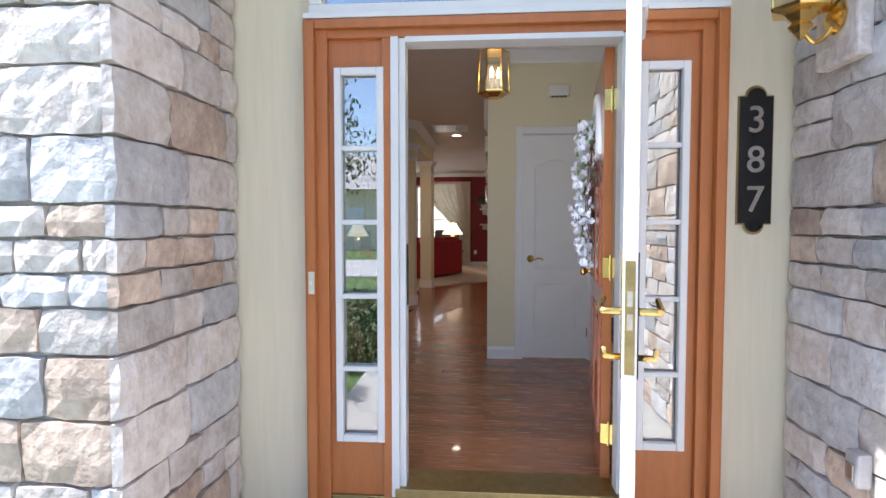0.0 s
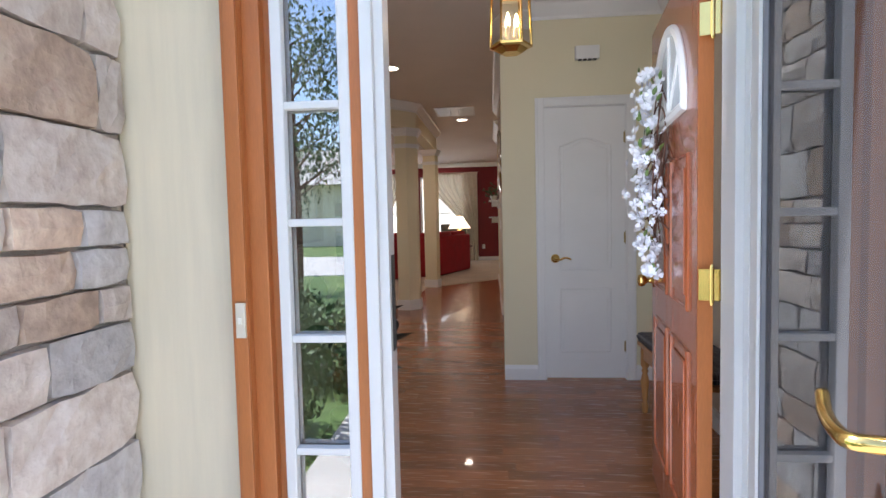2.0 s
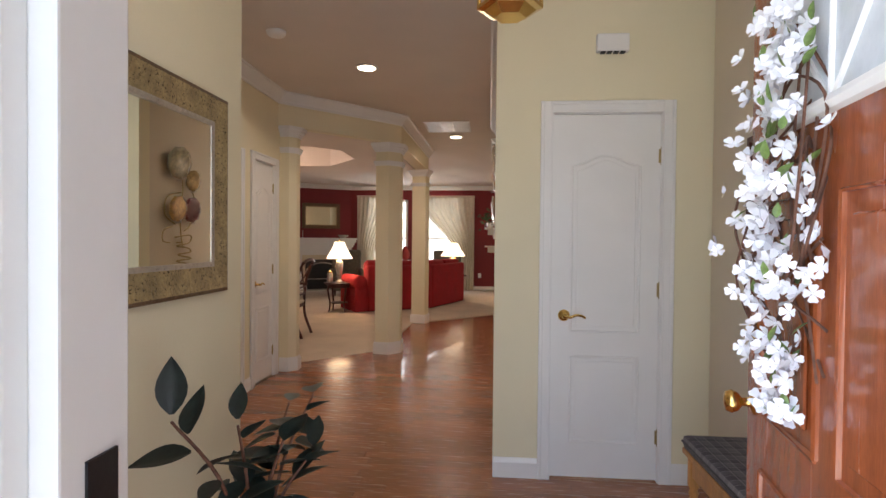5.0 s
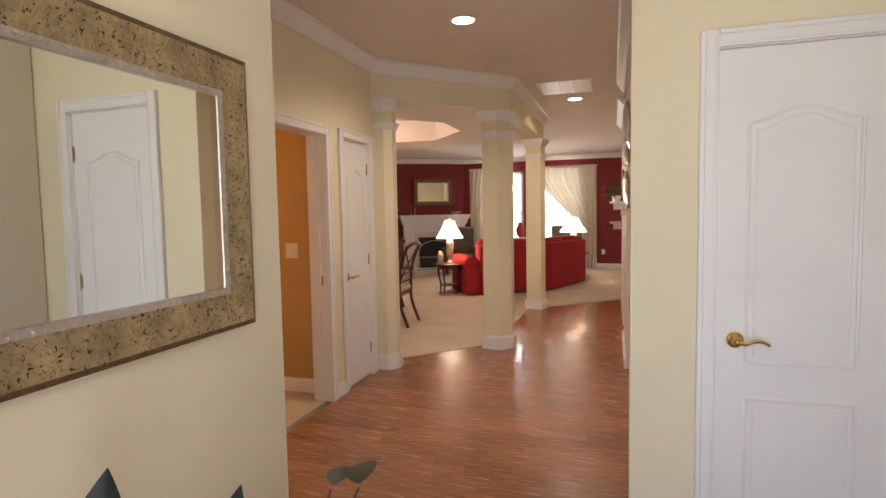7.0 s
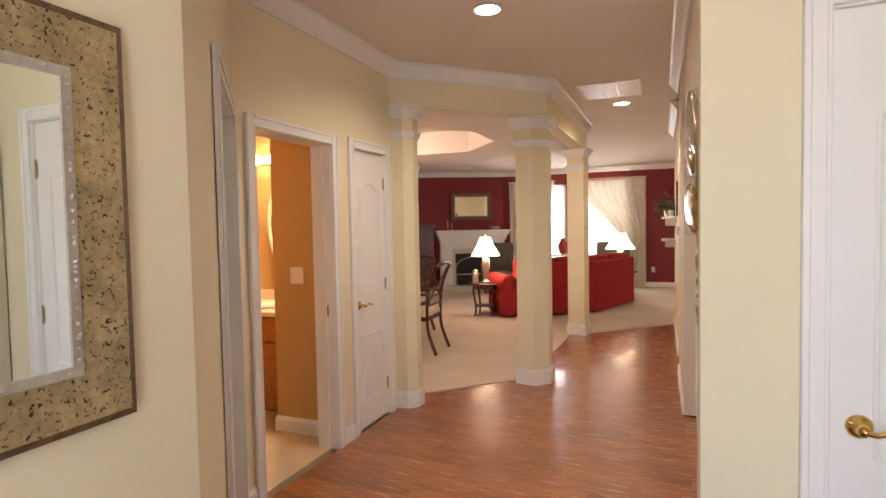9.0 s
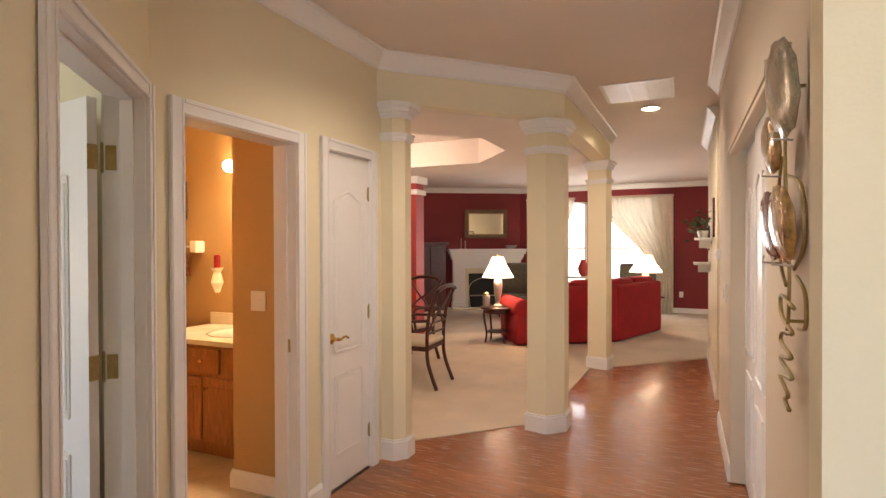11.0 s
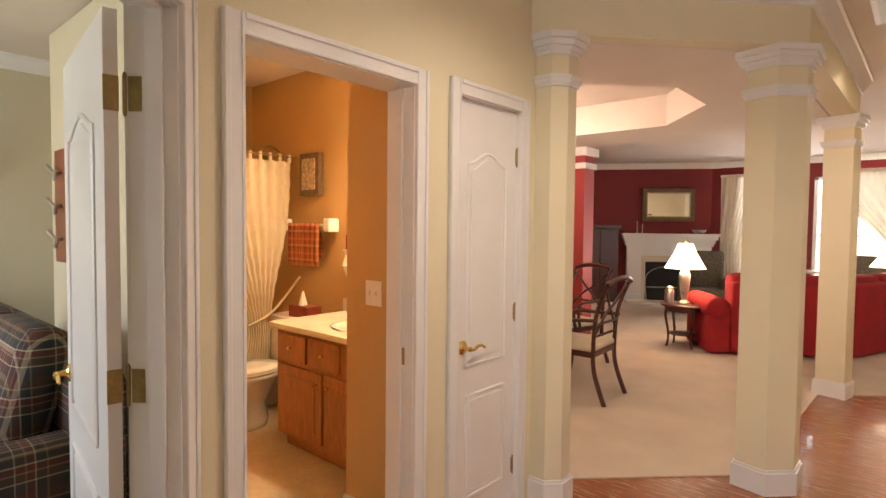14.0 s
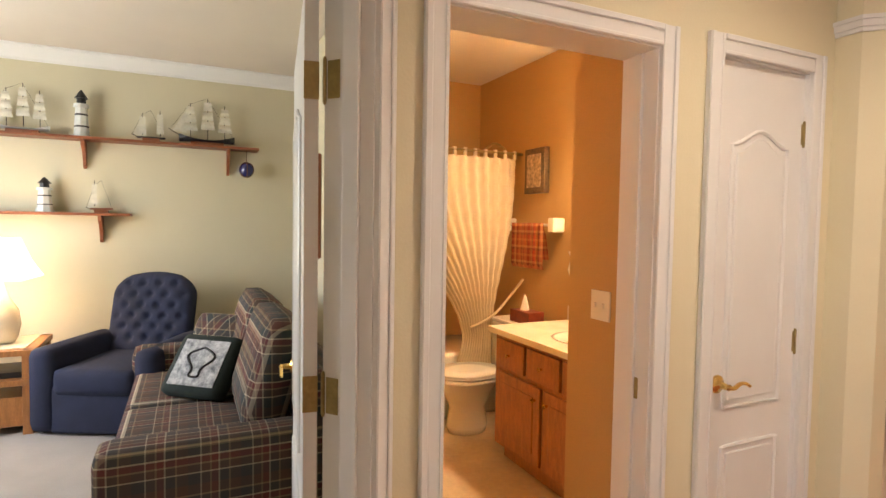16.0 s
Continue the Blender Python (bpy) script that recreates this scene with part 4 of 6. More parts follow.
frame_ring(-0.703, -0.698, 0.0, 0.014, "dark outer edge", M_FRAME_D, "outer_edge")
frame_ring(-0.698, -0.711, 0.014, 0.10, "", M_FRAME, "frame")
frame_ring(-0.706, -0.708, 0.10, 0.118, "silvered inner lip", M_SILVER, "inner_lip")
part("mirror_glass", blk((-0.002, -0.35, -0.27, 0.002, 0.35, 0.27), m=pose(-0.718, 3.5675, 1.502, 0, 0, -0.9)), M_MIRROR, mi)
bm = bmesh.new()
rng = random.Random(3)
for k in range(150):
    s = rng.choice((0, 1))
    y = rng.uniform(Y0 + 0.1, Y1 - 0.1) if s else rng.choice((Y0 + 0.107, Y1 - 0.107))
    z = rng.choice((Z0 + 0.107, Z1 - 0.107)) if s else rng.uniform(Z0 + 0.1, Z1 - 0.1)
    bmesh.ops.create_icosphere(bm, subdivisions=1, radius=rng.uniform(0.003, 0.005), matrix=Matrix.Translation((-0.706, y, z)))
tagged(part("beading", bm, M_SILVER, mi, "beaded silver edge"), kind="stuff")

# rubber plant
pl = thing("rubber_plant", "dark leaved rubber plant in a dark pot", "plant")
PX, PY = -0.40, 3.60
part("pot", turned([(0.11, 0), (0.14, 0.05), (0.16, 0.22), (0.17, 0.25), (0.15, 0.25), (0.145, 0.21), (0.0, 0.2)], 20, pose(PX, PY, 0)), M_DARKWOOD, pl, "dark glazed pot", True)


def leaf_mesh(length, width, name, material, cup=0.25):
    bm = bmesh.new()
    rows = []
    for k in range(8):
        u = k / 7
        w = width * (math.sin(math.pi * min(1, u * 0.98 + 0.02) ** 0.8)) * 0.5 + 0.001
        zc = -0.10 * length * u * u
        rows.append([bm.verts.new((u * length, s * w, zc + cup * abs(s) * w)) for s in (-1, -0.5, 0, 0.5, 1)])
    for a, b in zip(rows, rows[1:]):
        for s in range(4):
            bm.faces.new((a[s], a[s + 1], b[s + 1], b[s]))
    me = bpy.data.meshes.new(name)
    bm.to_mesh(me)
    bm.free()
    me.materials.append(material)
    for p in me.polygons:
        p.use_smooth = True
    return me


LEAF = [leaf_mesh(0.165, 0.08, "leaf", M_LEAF), leaf_mesh(0.125, 0.06, "leaf", M_LEAF)]
rng = random.Random(12)
for sx, sy, top, lean in ((-0.10, -0.30, 0.84, 0.5), (-0.02, -0.08, 0.76, 0.4), (0.10, 0.02, 0.72, 0.3), (0.12, 0.22, 0.78, 0.4), (0.0, 0.30, 0.72, 0.4), (0.16, 0.10, 0.62, 0.4)):
    tip = Vector((PX + sx, PY + sy, top))
    root = Vector((PX + sx * 0.2, PY + sy * 0.2, 0.21))
    line = smoothed([root, root.lerp(tip, 0.5) + Vector((-sx * 0.2, -sy * 0.2, 0.05)), tip], 6)
    part("stem", tubes([line], 0.008, 6, 0.004), M_TWIG, pl, "", True)
    for k in range(7):
        u = 0.45 + 0.55 * k / 6
        p = line[min(len(line) - 1, int(u * (len(line) - 1)))]
        o = new("leaf", LEAF[0 if rng.random() < 0.65 else 1])
        az = k * 137.5 + rng.uniform(-20, 20)
        o.matrix_world = Matrix.Translation(p) @ pose(0, 0, 0, 0, 0, az) @ pose(0, 0, 0, rng.uniform(-25, 25), rng.uniform(-70, 5) if k > 4 else rng.uniform(-40, 25), 0) @ pose(0.02, 0, 0)
        o.parent = pl

# flowering garland on the entry door
ga = thing("dogwood_garland", "white silk dogwood garland hung on the entry door", "garland")
GX, GY = 0.915, 3.13
rng = random.Random(8)
for k in range(16):
    part("twig", tubes([smoothed([(GX + 0.05 + rng.uniform(-0.02, 0.02), GY + rng.uniform(-0.04, 0.04), 1.78 - 0.02 * k), (GX + 0.03 + rng.uniform(-0.05, 0.03), GY + rng.uniform(-0.18, 0.22), 1.4 + rng.uniform(-0.2, 0.2)), (GX + 0.04, GY + rng.uniform(-0.12, 0.12), 1.05 + rng.uniform(0, 0.3))], 6)], 0.003, 5), M_TWIG, ga)
bm = bmesh.new()
for k in range(4):
    mm = pose(0, 0, 0, 0, -22, 90 * k)
    pts = [(0.0, 0), (0.012, 0.010), (0.028, 0.017), (0.036, 0.010), (0.034, 0.0)]
    vs = [bm.verts.new(mm @ Vector((x, y, 0))) for x, y in pts] + [bm.verts.new(mm @ Vector((x, -y, 0.0))) for x, y in pts[-2:0:-1]]
    bm.faces.new(vs)
bmesh.ops.create_icosphere(bm, subdivisions=1, radius=0.006, matrix=Matrix.Translation((0, 0, 0.004)))
FLOWER = bpy.data.meshes.new("flower")
bm.to_mesh(FLOWER)
bm.free()
FLOWER.materials.append(M_PETAL)
SPRIG = leaf_mesh(0.06, 0.03, "sprig_leaf", M_LEAF_L)
for k in range(250):
    z = rng.uniform(1.00, 1.80)
    spread = 0.10 * math.sin(math.pi * (z - 0.95) / 0.95) + 0.02
    green = k % 6 == 5
    o = new("leaf" if green else "flower", SPRIG if green else FLOWER)
    o.matrix_world = Matrix.Translation((GX + 0.02 - rng.uniform(0, 0.085) * (0.35 + spread * 6), GY + max(-0.16, min(0.16, rng.gauss(0, spread * 0.55))), z)) @ pose(0, 0, 0, rng.uniform(-45, 45), -80 + rng.uniform(-50, 50), rng.uniform(-60, 60)) @ Matrix.Scale(rng.uniform(0.48, 0.72), 4)
    o.parent = ga

# bench with a checked cushion
be = thing("bench", "golden pine bench with turned legs and checked cushion", "bench")
part("seat", blk((1.19, 3.40, 0.42, 1.53, 4.36, 0.445), r=0.006), M_PINE, be)
for b in ((1.21, 3.43, 0.34, 1.228, 4.33, 0.42), (1.21, 4.31, 0.34, 1.51, 4.328, 0.42)):
    part("apron", blk(b, r=0.003), M_PINE, be)
LEG = [(0.012, 0), (0.018, 0.01), (0.022, 0.05), (0.013, 0.07), (0.017, 0.10), (0.024, 0.17), (0.026, 0.21), (0.015, 0.25), (0.022, 0.265), (0.015, 0.28), (0.026, 0.30), (0.026, 0.42)]
for x, y in ((1.225, 4.31), (1.225, 3.45), (1.495, 4.31), (1.495, 3.45)):
    part("leg", turned(LEG, 14, pose(x, y, 0)), M_PINE, be, "", True)
cu = thing("bench_cushion", "black and white checked seat cushion on the bench", "cushion")
part("pad", blk((1.185, 3.41, 0.446, 1.52, 4.35, 0.505), r=0.022), M_CUSHION, cu, "", True)
part("piping", tubes([[(1.188, 3.42, 0.476), (1.188, 4.345, 0.476), (1.515, 4.345, 0.476)]], 0.006), M_BLACK, cu)

# framed picture on the side wall
pf = thing("framed_picture", "small dark framed picture on the beige wall", "picture")
part("frame", blk((1.525, 4.27, 1.40, 1.549, 4.295, 1.82), (1.525, 4.53, 1.40, 1.549, 4.555, 1.82), (1.525, 4.295, 1.40, 1.549, 4.53, 1.425), (1.525, 4.295, 1.795, 1.549, 4.53, 1.82), r=0.004), M_DARKWOOD, pf)
part("print", blk((1.542, 4.29, 1.42, 1.546, 4.535, 1.80)), mat("faded_print", (0.42, 0.36, 0.30), 0.4, 0.35, 18, 0.0), pf)

# chime box, lantern, downlights, vent, smoke detector
ob = thing("door_chime", "white door chime box high on the wall", "chime box")
part("cover", blk((0.918, 4.965, 2.372, 1.092, 5.008, 2.47), r=0.008), M_WHITE, ob)
for k in range(4):
    part("slot", blk((0.94 + 0.035 * k, 4.968, 2.366, 0.965 + 0.035 * k, 5.0, 2.373)), M_BLACK, ob)
la = thing("hanging_lantern", "brass hexagonal hall lantern with lit candle bulbs", "pendant lamp")
LX, LY = 0.405, 3.80
part("chain", tubes([[(LX, LY, 2.50), (LX, LY, 2.79)]], 0.006), M_BRASS, la)
part("canopy", turned([(0.06, 2.765), (0.055, 2.78), (0.01, 2.789)], 16, pose(LX, LY, 0)), M_BRASS, la)
part("crown", turned([(0.10, 2.40), (0.085, 2.42), (0.04, 2.45), (0.02, 2.46), (0.028, 2.48), (0.008, 2.50)], 6, pose(LX, LY, 0)), M_BRASS, la)
part("base_ring", turned([(0.055, 2.095), (0.09, 2.12), (0.112, 2.125), (0.112, 2.137), (0.04, 2.138)], 6, pose(LX, LY, 0)), M_BRASS, la)
for k in range(6):
    a, b = math.pi * k / 3, math.pi * (k + 1) / 3
    part("bar", tubes([[(LX + 0.108 * math.cos(a), LY + 0.108 * math.sin(a), 2.13), (LX + 0.098 * math.cos(a), LY + 0.098 * math.sin(a), 2.41)]], 0.005, 6), M_BRASS, la)
    bm = bmesh.new()
    bm.faces.new([bm.verts.new((LX + r * math.cos(t), LY + r * math.sin(t), z)) for r, t, z in ((0.105, a, 2.14), (0.105, b, 2.14), (0.095, b, 2.40), (0.095, a, 2.40))])
    p = part("pane", bm, M_CLEAR, la)
    p.visible_shadow = False
for k in range(3):
    a = 2.1 * k
    x, y = LX + 0.03 * math.cos(a), LY + 0.03 * math.sin(a)
    part("candle", turned([(0.010, 2.14), (0.010, 2.23)], 10, pose(x, y, 0)), M_PORC, la)
    part("bulb", turned([(0.006, 2.23), (0.014, 2.25), (0.012, 2.27), (0.003, 2.30)], 10, pose(x, y, 0)), M_BULB, la, "lit candle bulb")
lamp("lantern_light", "POINT", 0.87, WARM, pose(LX, LY, 2.30), radius=0.09)
for x, y in ((-0.70, 6.48), (-0.13, 9.59)):
    ob = thing("downlight", "lit recessed ceiling downlight with white trim", "ceiling light", "hall downlights")
    part("trim_ring", turned([(0.098, 2.784), (0.095, 2.790), (0.072, 2.786), (0.070, 2.780), (0.09, 2.778)], 24, pose(x, y, 0)), M_WHITE, ob)
    part("lens", turned([(0.074, 2.7772), (0.0005, 2.7768)], 24, pose(x, y, 0)), M_CAN, ob, "glowing lens")
    lamp("downlight_beam", "SPOT", 31.0, (1.0, 0.83, 0.64), look((x, y, 2.765), (x, y, 0)), radius=0.06, cone=150)
ve = thing("ceiling_vent", "white slatted return air vent in the ceiling", "vent")
for b in ((-0.48, 8.62, 2.778, 0.09, 8.65, 2.789), (-0.48, 9.21, 2.778, 0.09, 9.24, 2.789), (-0.48, 8.65, 2.778, -0.45, 9.21, 2.789), (0.06, 8.65, 2.778, 0.09, 9.21, 2.789), (-0.275, 8.65, 2.778, -0.255, 9.21, 2.789), (-0.135, 8.65, 2.778, -0.115, 9.21, 2.789)):
    part("frame", blk(b, r=0.002), M_WHITE, ve)
for k in range(22):
    y = 8.66 + 0.025 * k
    part("slat", blk((-0.45, y, 2.779, 0.06, y + 0.014, 2.787)), M_WHITE, ve)
sm = thing("smoke_detector", "round white smoke detector on the ceiling", "smoke detector")
part("case", turned([(0.068, 2.789), (0.066, 2.77), (0.055, 2.757), (0.02, 2.752)], 22, pose(-1.16, 5.66, 0)), M_WHITE, sm, "", True)

# thermostat, switch, socket
for nm, lab, cat, b in (("thermostat", "white thermostat on the beige hall wall", "thermostat", (0.395, 8.69, 1.36, 0.428, 8.79, 1.44)), ("light_switch", "white wall switch plate", "switch", (0.420, 8.14, 1.08, 0.429, 8.21, 1.20)), ("wall_socket", "white socket plate low on the wall", "socket", (0.44, 10.9, 0.30, 0.449, 10.97, 0.42))):
    ob = thing(nm, lab, cat)
    part("cover", blk(b, r=0.004), M_WHITE, ob)
    part("dial" if nm == "thermostat" else "toggle", blk((b[0] - 0.006, b[1] + 0.025, b[2] + 0.03, b[0] + 0.001, b[4] - 0.025, b[5] - 0.03), r=0.002), M_PORC, ob)

# metal wall sculpture holding art glass plates
ar = thing("wall_plate_rack", "bronze scrolled metal rack holding art glass plates", "wall art")
AX = 0.385
rods = [smoothed([(AX, 5.70, 2.14), (AX - 0.01, 5.72, 1.8), (AX, 5.70, 1.4), (AX, 5.74, 1.2)], 6),
        smoothed([(AX, 5.74, 1.72), (AX, 5.50, 1.66), (AX, 5.47, 1.5), (AX, 5.62, 1.42)], 6),
        smoothed([(AX, 5.86, 1.80), (AX, 5.95, 1.6), (AX, 5.86, 1.42), (AX, 5.76, 1.36)], 6),
        smoothed([(AX, 5.58, 1.40), (AX, 5.45, 1.36), (AX, 5.44, 1.27), (AX, 5.54, 1.25)], 6)]
zig = [(5.62, 1.30), (5.86, 1.32), (5.84, 1.25), (5.64, 1.22), (5.82, 1.20), (5.86, 1.16), (5.66, 1.14), (5.88, 1.10), (5.64, 1.08), (5.88, 1.04), (5.72, 1.01), (5.78, 0.98), (5.70, 0.965)]
part("rod", tubes(rods, 0.006, 7), M_DULLBRASS, ar, "", True)
part("scroll", tubes([smoothed([(AX, y, z) for y, z in zig], 5)], 0.007, 7), M_DULLBRASS, ar, "zigzag bronze scroll", True)
for z in (2.0, 1.25):
    part("wall_fixing", tubes([[(AX, 5.71, z), (0.432, 5.71, z)]], 0.006, 6), M_DULLBRASS, ar)
for y, z, r, col, nm in ((5.64, 1.98, 0.15, (0.42, 0.38, 0.26), "plate"), (5.86, 1.84, 0.10, (0.45, 0.30, 0.12), "plate"), (5.84, 1.56, 0.12, (0.12, 0.008, 0.012), "plate"), (5.62, 1.56, 0.12, (0.48, 0.28, 0.08), "plate")):
    bm = bmesh.new()
    vs = lathe(bm, [(0.0, 0.012), (r * 0.7, 0.010), (r, 0.0), (r, -0.006), (r * 0.7, 0.002), (0.0, 0.004)], 26)
    for v in vs:
        a = math.atan2(v.co.y, v.co.x)
        f = 1 + 0.04 * math.sin(9 * a) * (v.co.xy.length / r)
        v.co.x, v.co.y, v.co.z = v.co.x * f, v.co.y * f, -v.co.z
    bmesh.ops.transform(bm, matrix=pose(AX - 0.035, y, z, 0, 84, 8), verts=bm.verts)
    pm = mat("art_glass", col, 0.08, 0.5, 22, 0.3, 60, metal=0.25, coat=1.0)
    part(nm, bm, pm, ar, "rippled art glass plate", True)
    part("clip", tubes([[(AX - 0.055, y, z - r * 0.85), (AX - 0.06, y, z - r - 0.005), (AX, y, z - r - 0.01)]], 0.004, 6), M_SILVER, ar)

ar.matrix_world = Matrix.Translation((0.435, 5.47, 1.09)) @ Matrix.Scale(0.74, 4) @ Matrix.Translation((-0.435, -5.70, -0.965))

# white shelves with ivy
for y, z, ln in ((10.95, 1.52, 0.34), (11.45, 1.22, 0.40)):
    ob = thing("wall_shelf", "small white wall shelf in the hall", "shelf", "small white shelves")
    part("board", blk((0.27, y - ln / 2, z, 0.449, y + ln / 2, z + 0.028), r=0.005), M_WHITE, ob)
    part("bracket", blk((0.32, y - 0.015, z - 0.09, 0.449, y + 0.015, z), r=0.008), M_WHITE, ob)
iv = thing("ivy_plant", "small ivy in a white pot on the shelf", "plant")
part("pot", turned([(0.045, 1.549), (0.06, 1.60), (0.065, 1.63), (0.055, 1.63), (0.0, 1.62)], 14, pose(0.36, 10.95, 0)), M_PORC, iv)
IVY = leaf_mesh(0.05, 0.04, "leaf", mat("ivy_leaf", (0.05, 0.10, 0.035), 0.5, 0.4, 20, 0.1, 60, rand=0.3))
rng = random.Random(5)
for k in range(90):
    o = new("leaf", IVY)
    o.matrix_world = Matrix.Translation((0.33 + rng.gauss(0, 0.06), 10.95 + rng.gauss(0, 0.10), 1.70 + rng.gauss(-0.01, 0.07))) @ pose(0, 0, 0, rng.uniform(-60, 60), rng.uniform(-40, 60), rng.uniform(0, 360))
    o.parent = iv
for y, z0, z1 in ((11.5, 1.40, 1.70), (10.3, 1.55, 1.95)):
    ob = thing("framed_picture", "small framed print beside the shelves", "picture", "hall prints")
    part("frame", blk((0.43, y - 0.14, z0, 0.449, y + 0.14, z1), r=0.005), M_DARKWOOD, ob)
    part("print", blk((0.424, y - 0.11, z0 + 0.03, 0.43, y + 0.11, z1 - 0.03)), M_SEAT, ob)


# ---- dining and living room ----
def upholstered(ob, material, *pads):
    for nm, b, r, m in pads:
        part(nm, blk(b, r=r, m=m), material, ob, "", True)


so = thing("sectional_sofa", "red upholstered sectional sofa with rolled arm", "sofa")
for x, y, ln, rz in ((-1.83, 11.70, 1.32, 34), (-0.74, 12.44, 1.55, 69)):
    m = pose(x, y, 0, 0, 0, rz)
    n = 2
    part("base", blk((0, 0.02, 0.02, ln, 0.85, 0.40), r=0.03, m=m), M_REDSOFA, so, "", True)
    part("backrest", blk((0, 0, 0.02, ln, 0.24, 0.86), r=0.05, m=m), M_REDSOFA, so, "", True)
    for k in range(n):
        part("seat_cushion", blk((ln * k / n + 0.01, 0.22, 0.39, ln * (k + 1) / n - 0.01, 0.84, 0.52), r=0.05, m=m), M_REDSOFA, so, "", True)
        part("back_cushion", blk((ln * k / n + 0.02, 0.10, 0.5, ln * (k + 1) / n - 0.02, 0.36, 0.94), r=0.08, m=m), M_REDSOFA, so, "", True)
m = pose(-1.83, 11.70, 0, 0, 0, 34)
part("arm", blk((-0.24, 0.04, 0.02, 0.02, 0.86, 0.52), r=0.03, m=m), M_REDSOFA, so, "", True)
part("arm_roll", turned([(0.02, 0), (0.12, 0.01), (0.14, 0.04), (0.14, 0.80), (0.12, 0.83), (0.02, 0.84)], 20, m @ pose(-0.13, 0.03, 0.54, -90)), M_REDSOFA, so, "rolled arm", True)
pw = thing("throw_pillow", "red throw pillow on the sofa arm end", "pillow")
part("cover", blk((-0.20, -0.06, -0.18, 0.20, 0.06, 0.18), r=0.058, m=pose(-1.78, 12.05, 0.78, 15, 0, 34)), M_REDSOFA, pw, "", True)

M_TAPESTRY = mat("floral_tapestry", (0.20, 0.17, 0.12), 0.9, 0.6, 40, 0.3, 160, color2=(0.05, 0.06, 0.05))
for x, y, rz in ((-3.05, 14.9, 200), (-0.75, 15.2, 170)):
    ch = thing("wing_chair", "dark floral tapestry wing chair by the windows", "armchair", "tapestry chairs")
    m = pose(x, y, 0, 0, 0, rz)
    part("seat", blk((-0.35, -0.35, 0.12, 0.35, 0.30, 0.45), r=0.05, m=m), M_TAPESTRY, ch, "", True)
    part("backrest", blk((-0.35, -0.42, 0.40, 0.35, -0.25, 1.08), r=0.06, m=m), M_TAPESTRY, ch, "", True)
    for s in (-0.40, 0.28):
        part("arm", blk((s, -0.35, 0.12, s + 0.12, 0.25, 0.62), r=0.045, m=m), M_TAPESTRY, ch, "", True)
    for a, b in ((-0.32, -0.3), (0.32, -0.3), (-0.32, 0.25), (0.32, 0.25)):
        part("leg", turned([(0.015, 0), (0.025, 0.13)], 8, m @ pose(a, b, 0)), M_DARKWOOD, ch)


def side_table(x, y, r, h, label):
    ob = thing("end_table", label, "table", "dark end tables")
    bm = bmesh.new()
    vs = lathe(bm, [(0.0, h - 0.03), (r * 0.93, h - 0.03), (r, h - 0.02), (r, h - 0.006), (r * 0.96, h), (0, h)], 28)
    for v in vs:
        a = math.atan2(v.co.y, v.co.x)
        f = 1 + 0.05 * math.cos(8 * a)
        v.co.x, v.co.y = v.co.x * f, v.co.y * f * 0.85
    part("tabletop", bm, M_DARKWOOD, ob)
    part("apron", turned([(r * 0.78, h - 0.09), (r * 0.8, h - 0.03)], 24), M_DARKWOOD, ob)
    part("lower_shelf", turned([(0, 0.15), (r * 0.6, 0.15), (r * 0.62, 0.165), (0, 0.17)], 24), M_DARKWOOD, ob)
    for k in range(4):
        a = math.pi / 4 + math.pi / 2 * k
        c, s = math.cos(a), math.sin(a)
        pts = smoothed([(c * r * 0.78, s * r * 0.68, h - 0.04), (c * r * 0.86, s * r * 0.75, h - 0.14), (c * r * 0.70, s * r * 0.6, 0.16), (c * r * 0.76, s * r * 0.66, 0.02), (c * r * 0.84, s * r * 0.73, 0.0)], 5)
        part("leg", tubes([pts], 0.020, 8, 0.011), M_DARKWOOD, ob, "curved leg", True)
    ob.matrix_world = pose(x, y, 0.008)
    return ob


side_table(-2.42, 11.85, 0.27, 0.53, "dark carved end table with lower shelf")
side_table(-0.42, 14.25, 0.26, 0.55, "dark end table beside the sofa end")


def table_lamp(x, y, z, h, material, label, energy, sr=0.24):
    ob = thing("table_lamp", label, "lamp")
    b = h * 0.60
    part("base", turned([(0.075, 0), (0.08, 0.015), (0.055, 0.03), (0.03, 0.05), (0.04, 0.09), (0.062, b * 0.55), (0.068, b * 0.78), (0.05, b * 0.88), (0.02, b * 0.93), (0.012, b)], 18), material, ob, "", True)
    bm = bmesh.new()
    vs = lathe(bm, [(sr, b - 0.02), (sr * 0.86, b + 0.04), (sr * 0.55, b + h * 0.22), (sr * 0.36, h - 0.02)], 24)
    caps = [f for f in bm.faces if len(f.verts) > 8]
    bmesh.ops.delete(bm, geom=caps, context="FACES_ONLY")
    s = part("shade", bm, M_SHADE, ob, "lit cream bell shade", True)
    s.visible_shadow = False
    part("finial", turned([(0.006, h - 0.03), (0.012, h), (0.004, h + 0.03)], 10), M_BRASS, ob)
    ob.matrix_world = pose(x, y, z)
    lamp("lamp_bulb", "POINT", energy, WARM, pose(x, y, z + b + h * 0.12), radius=0.05)


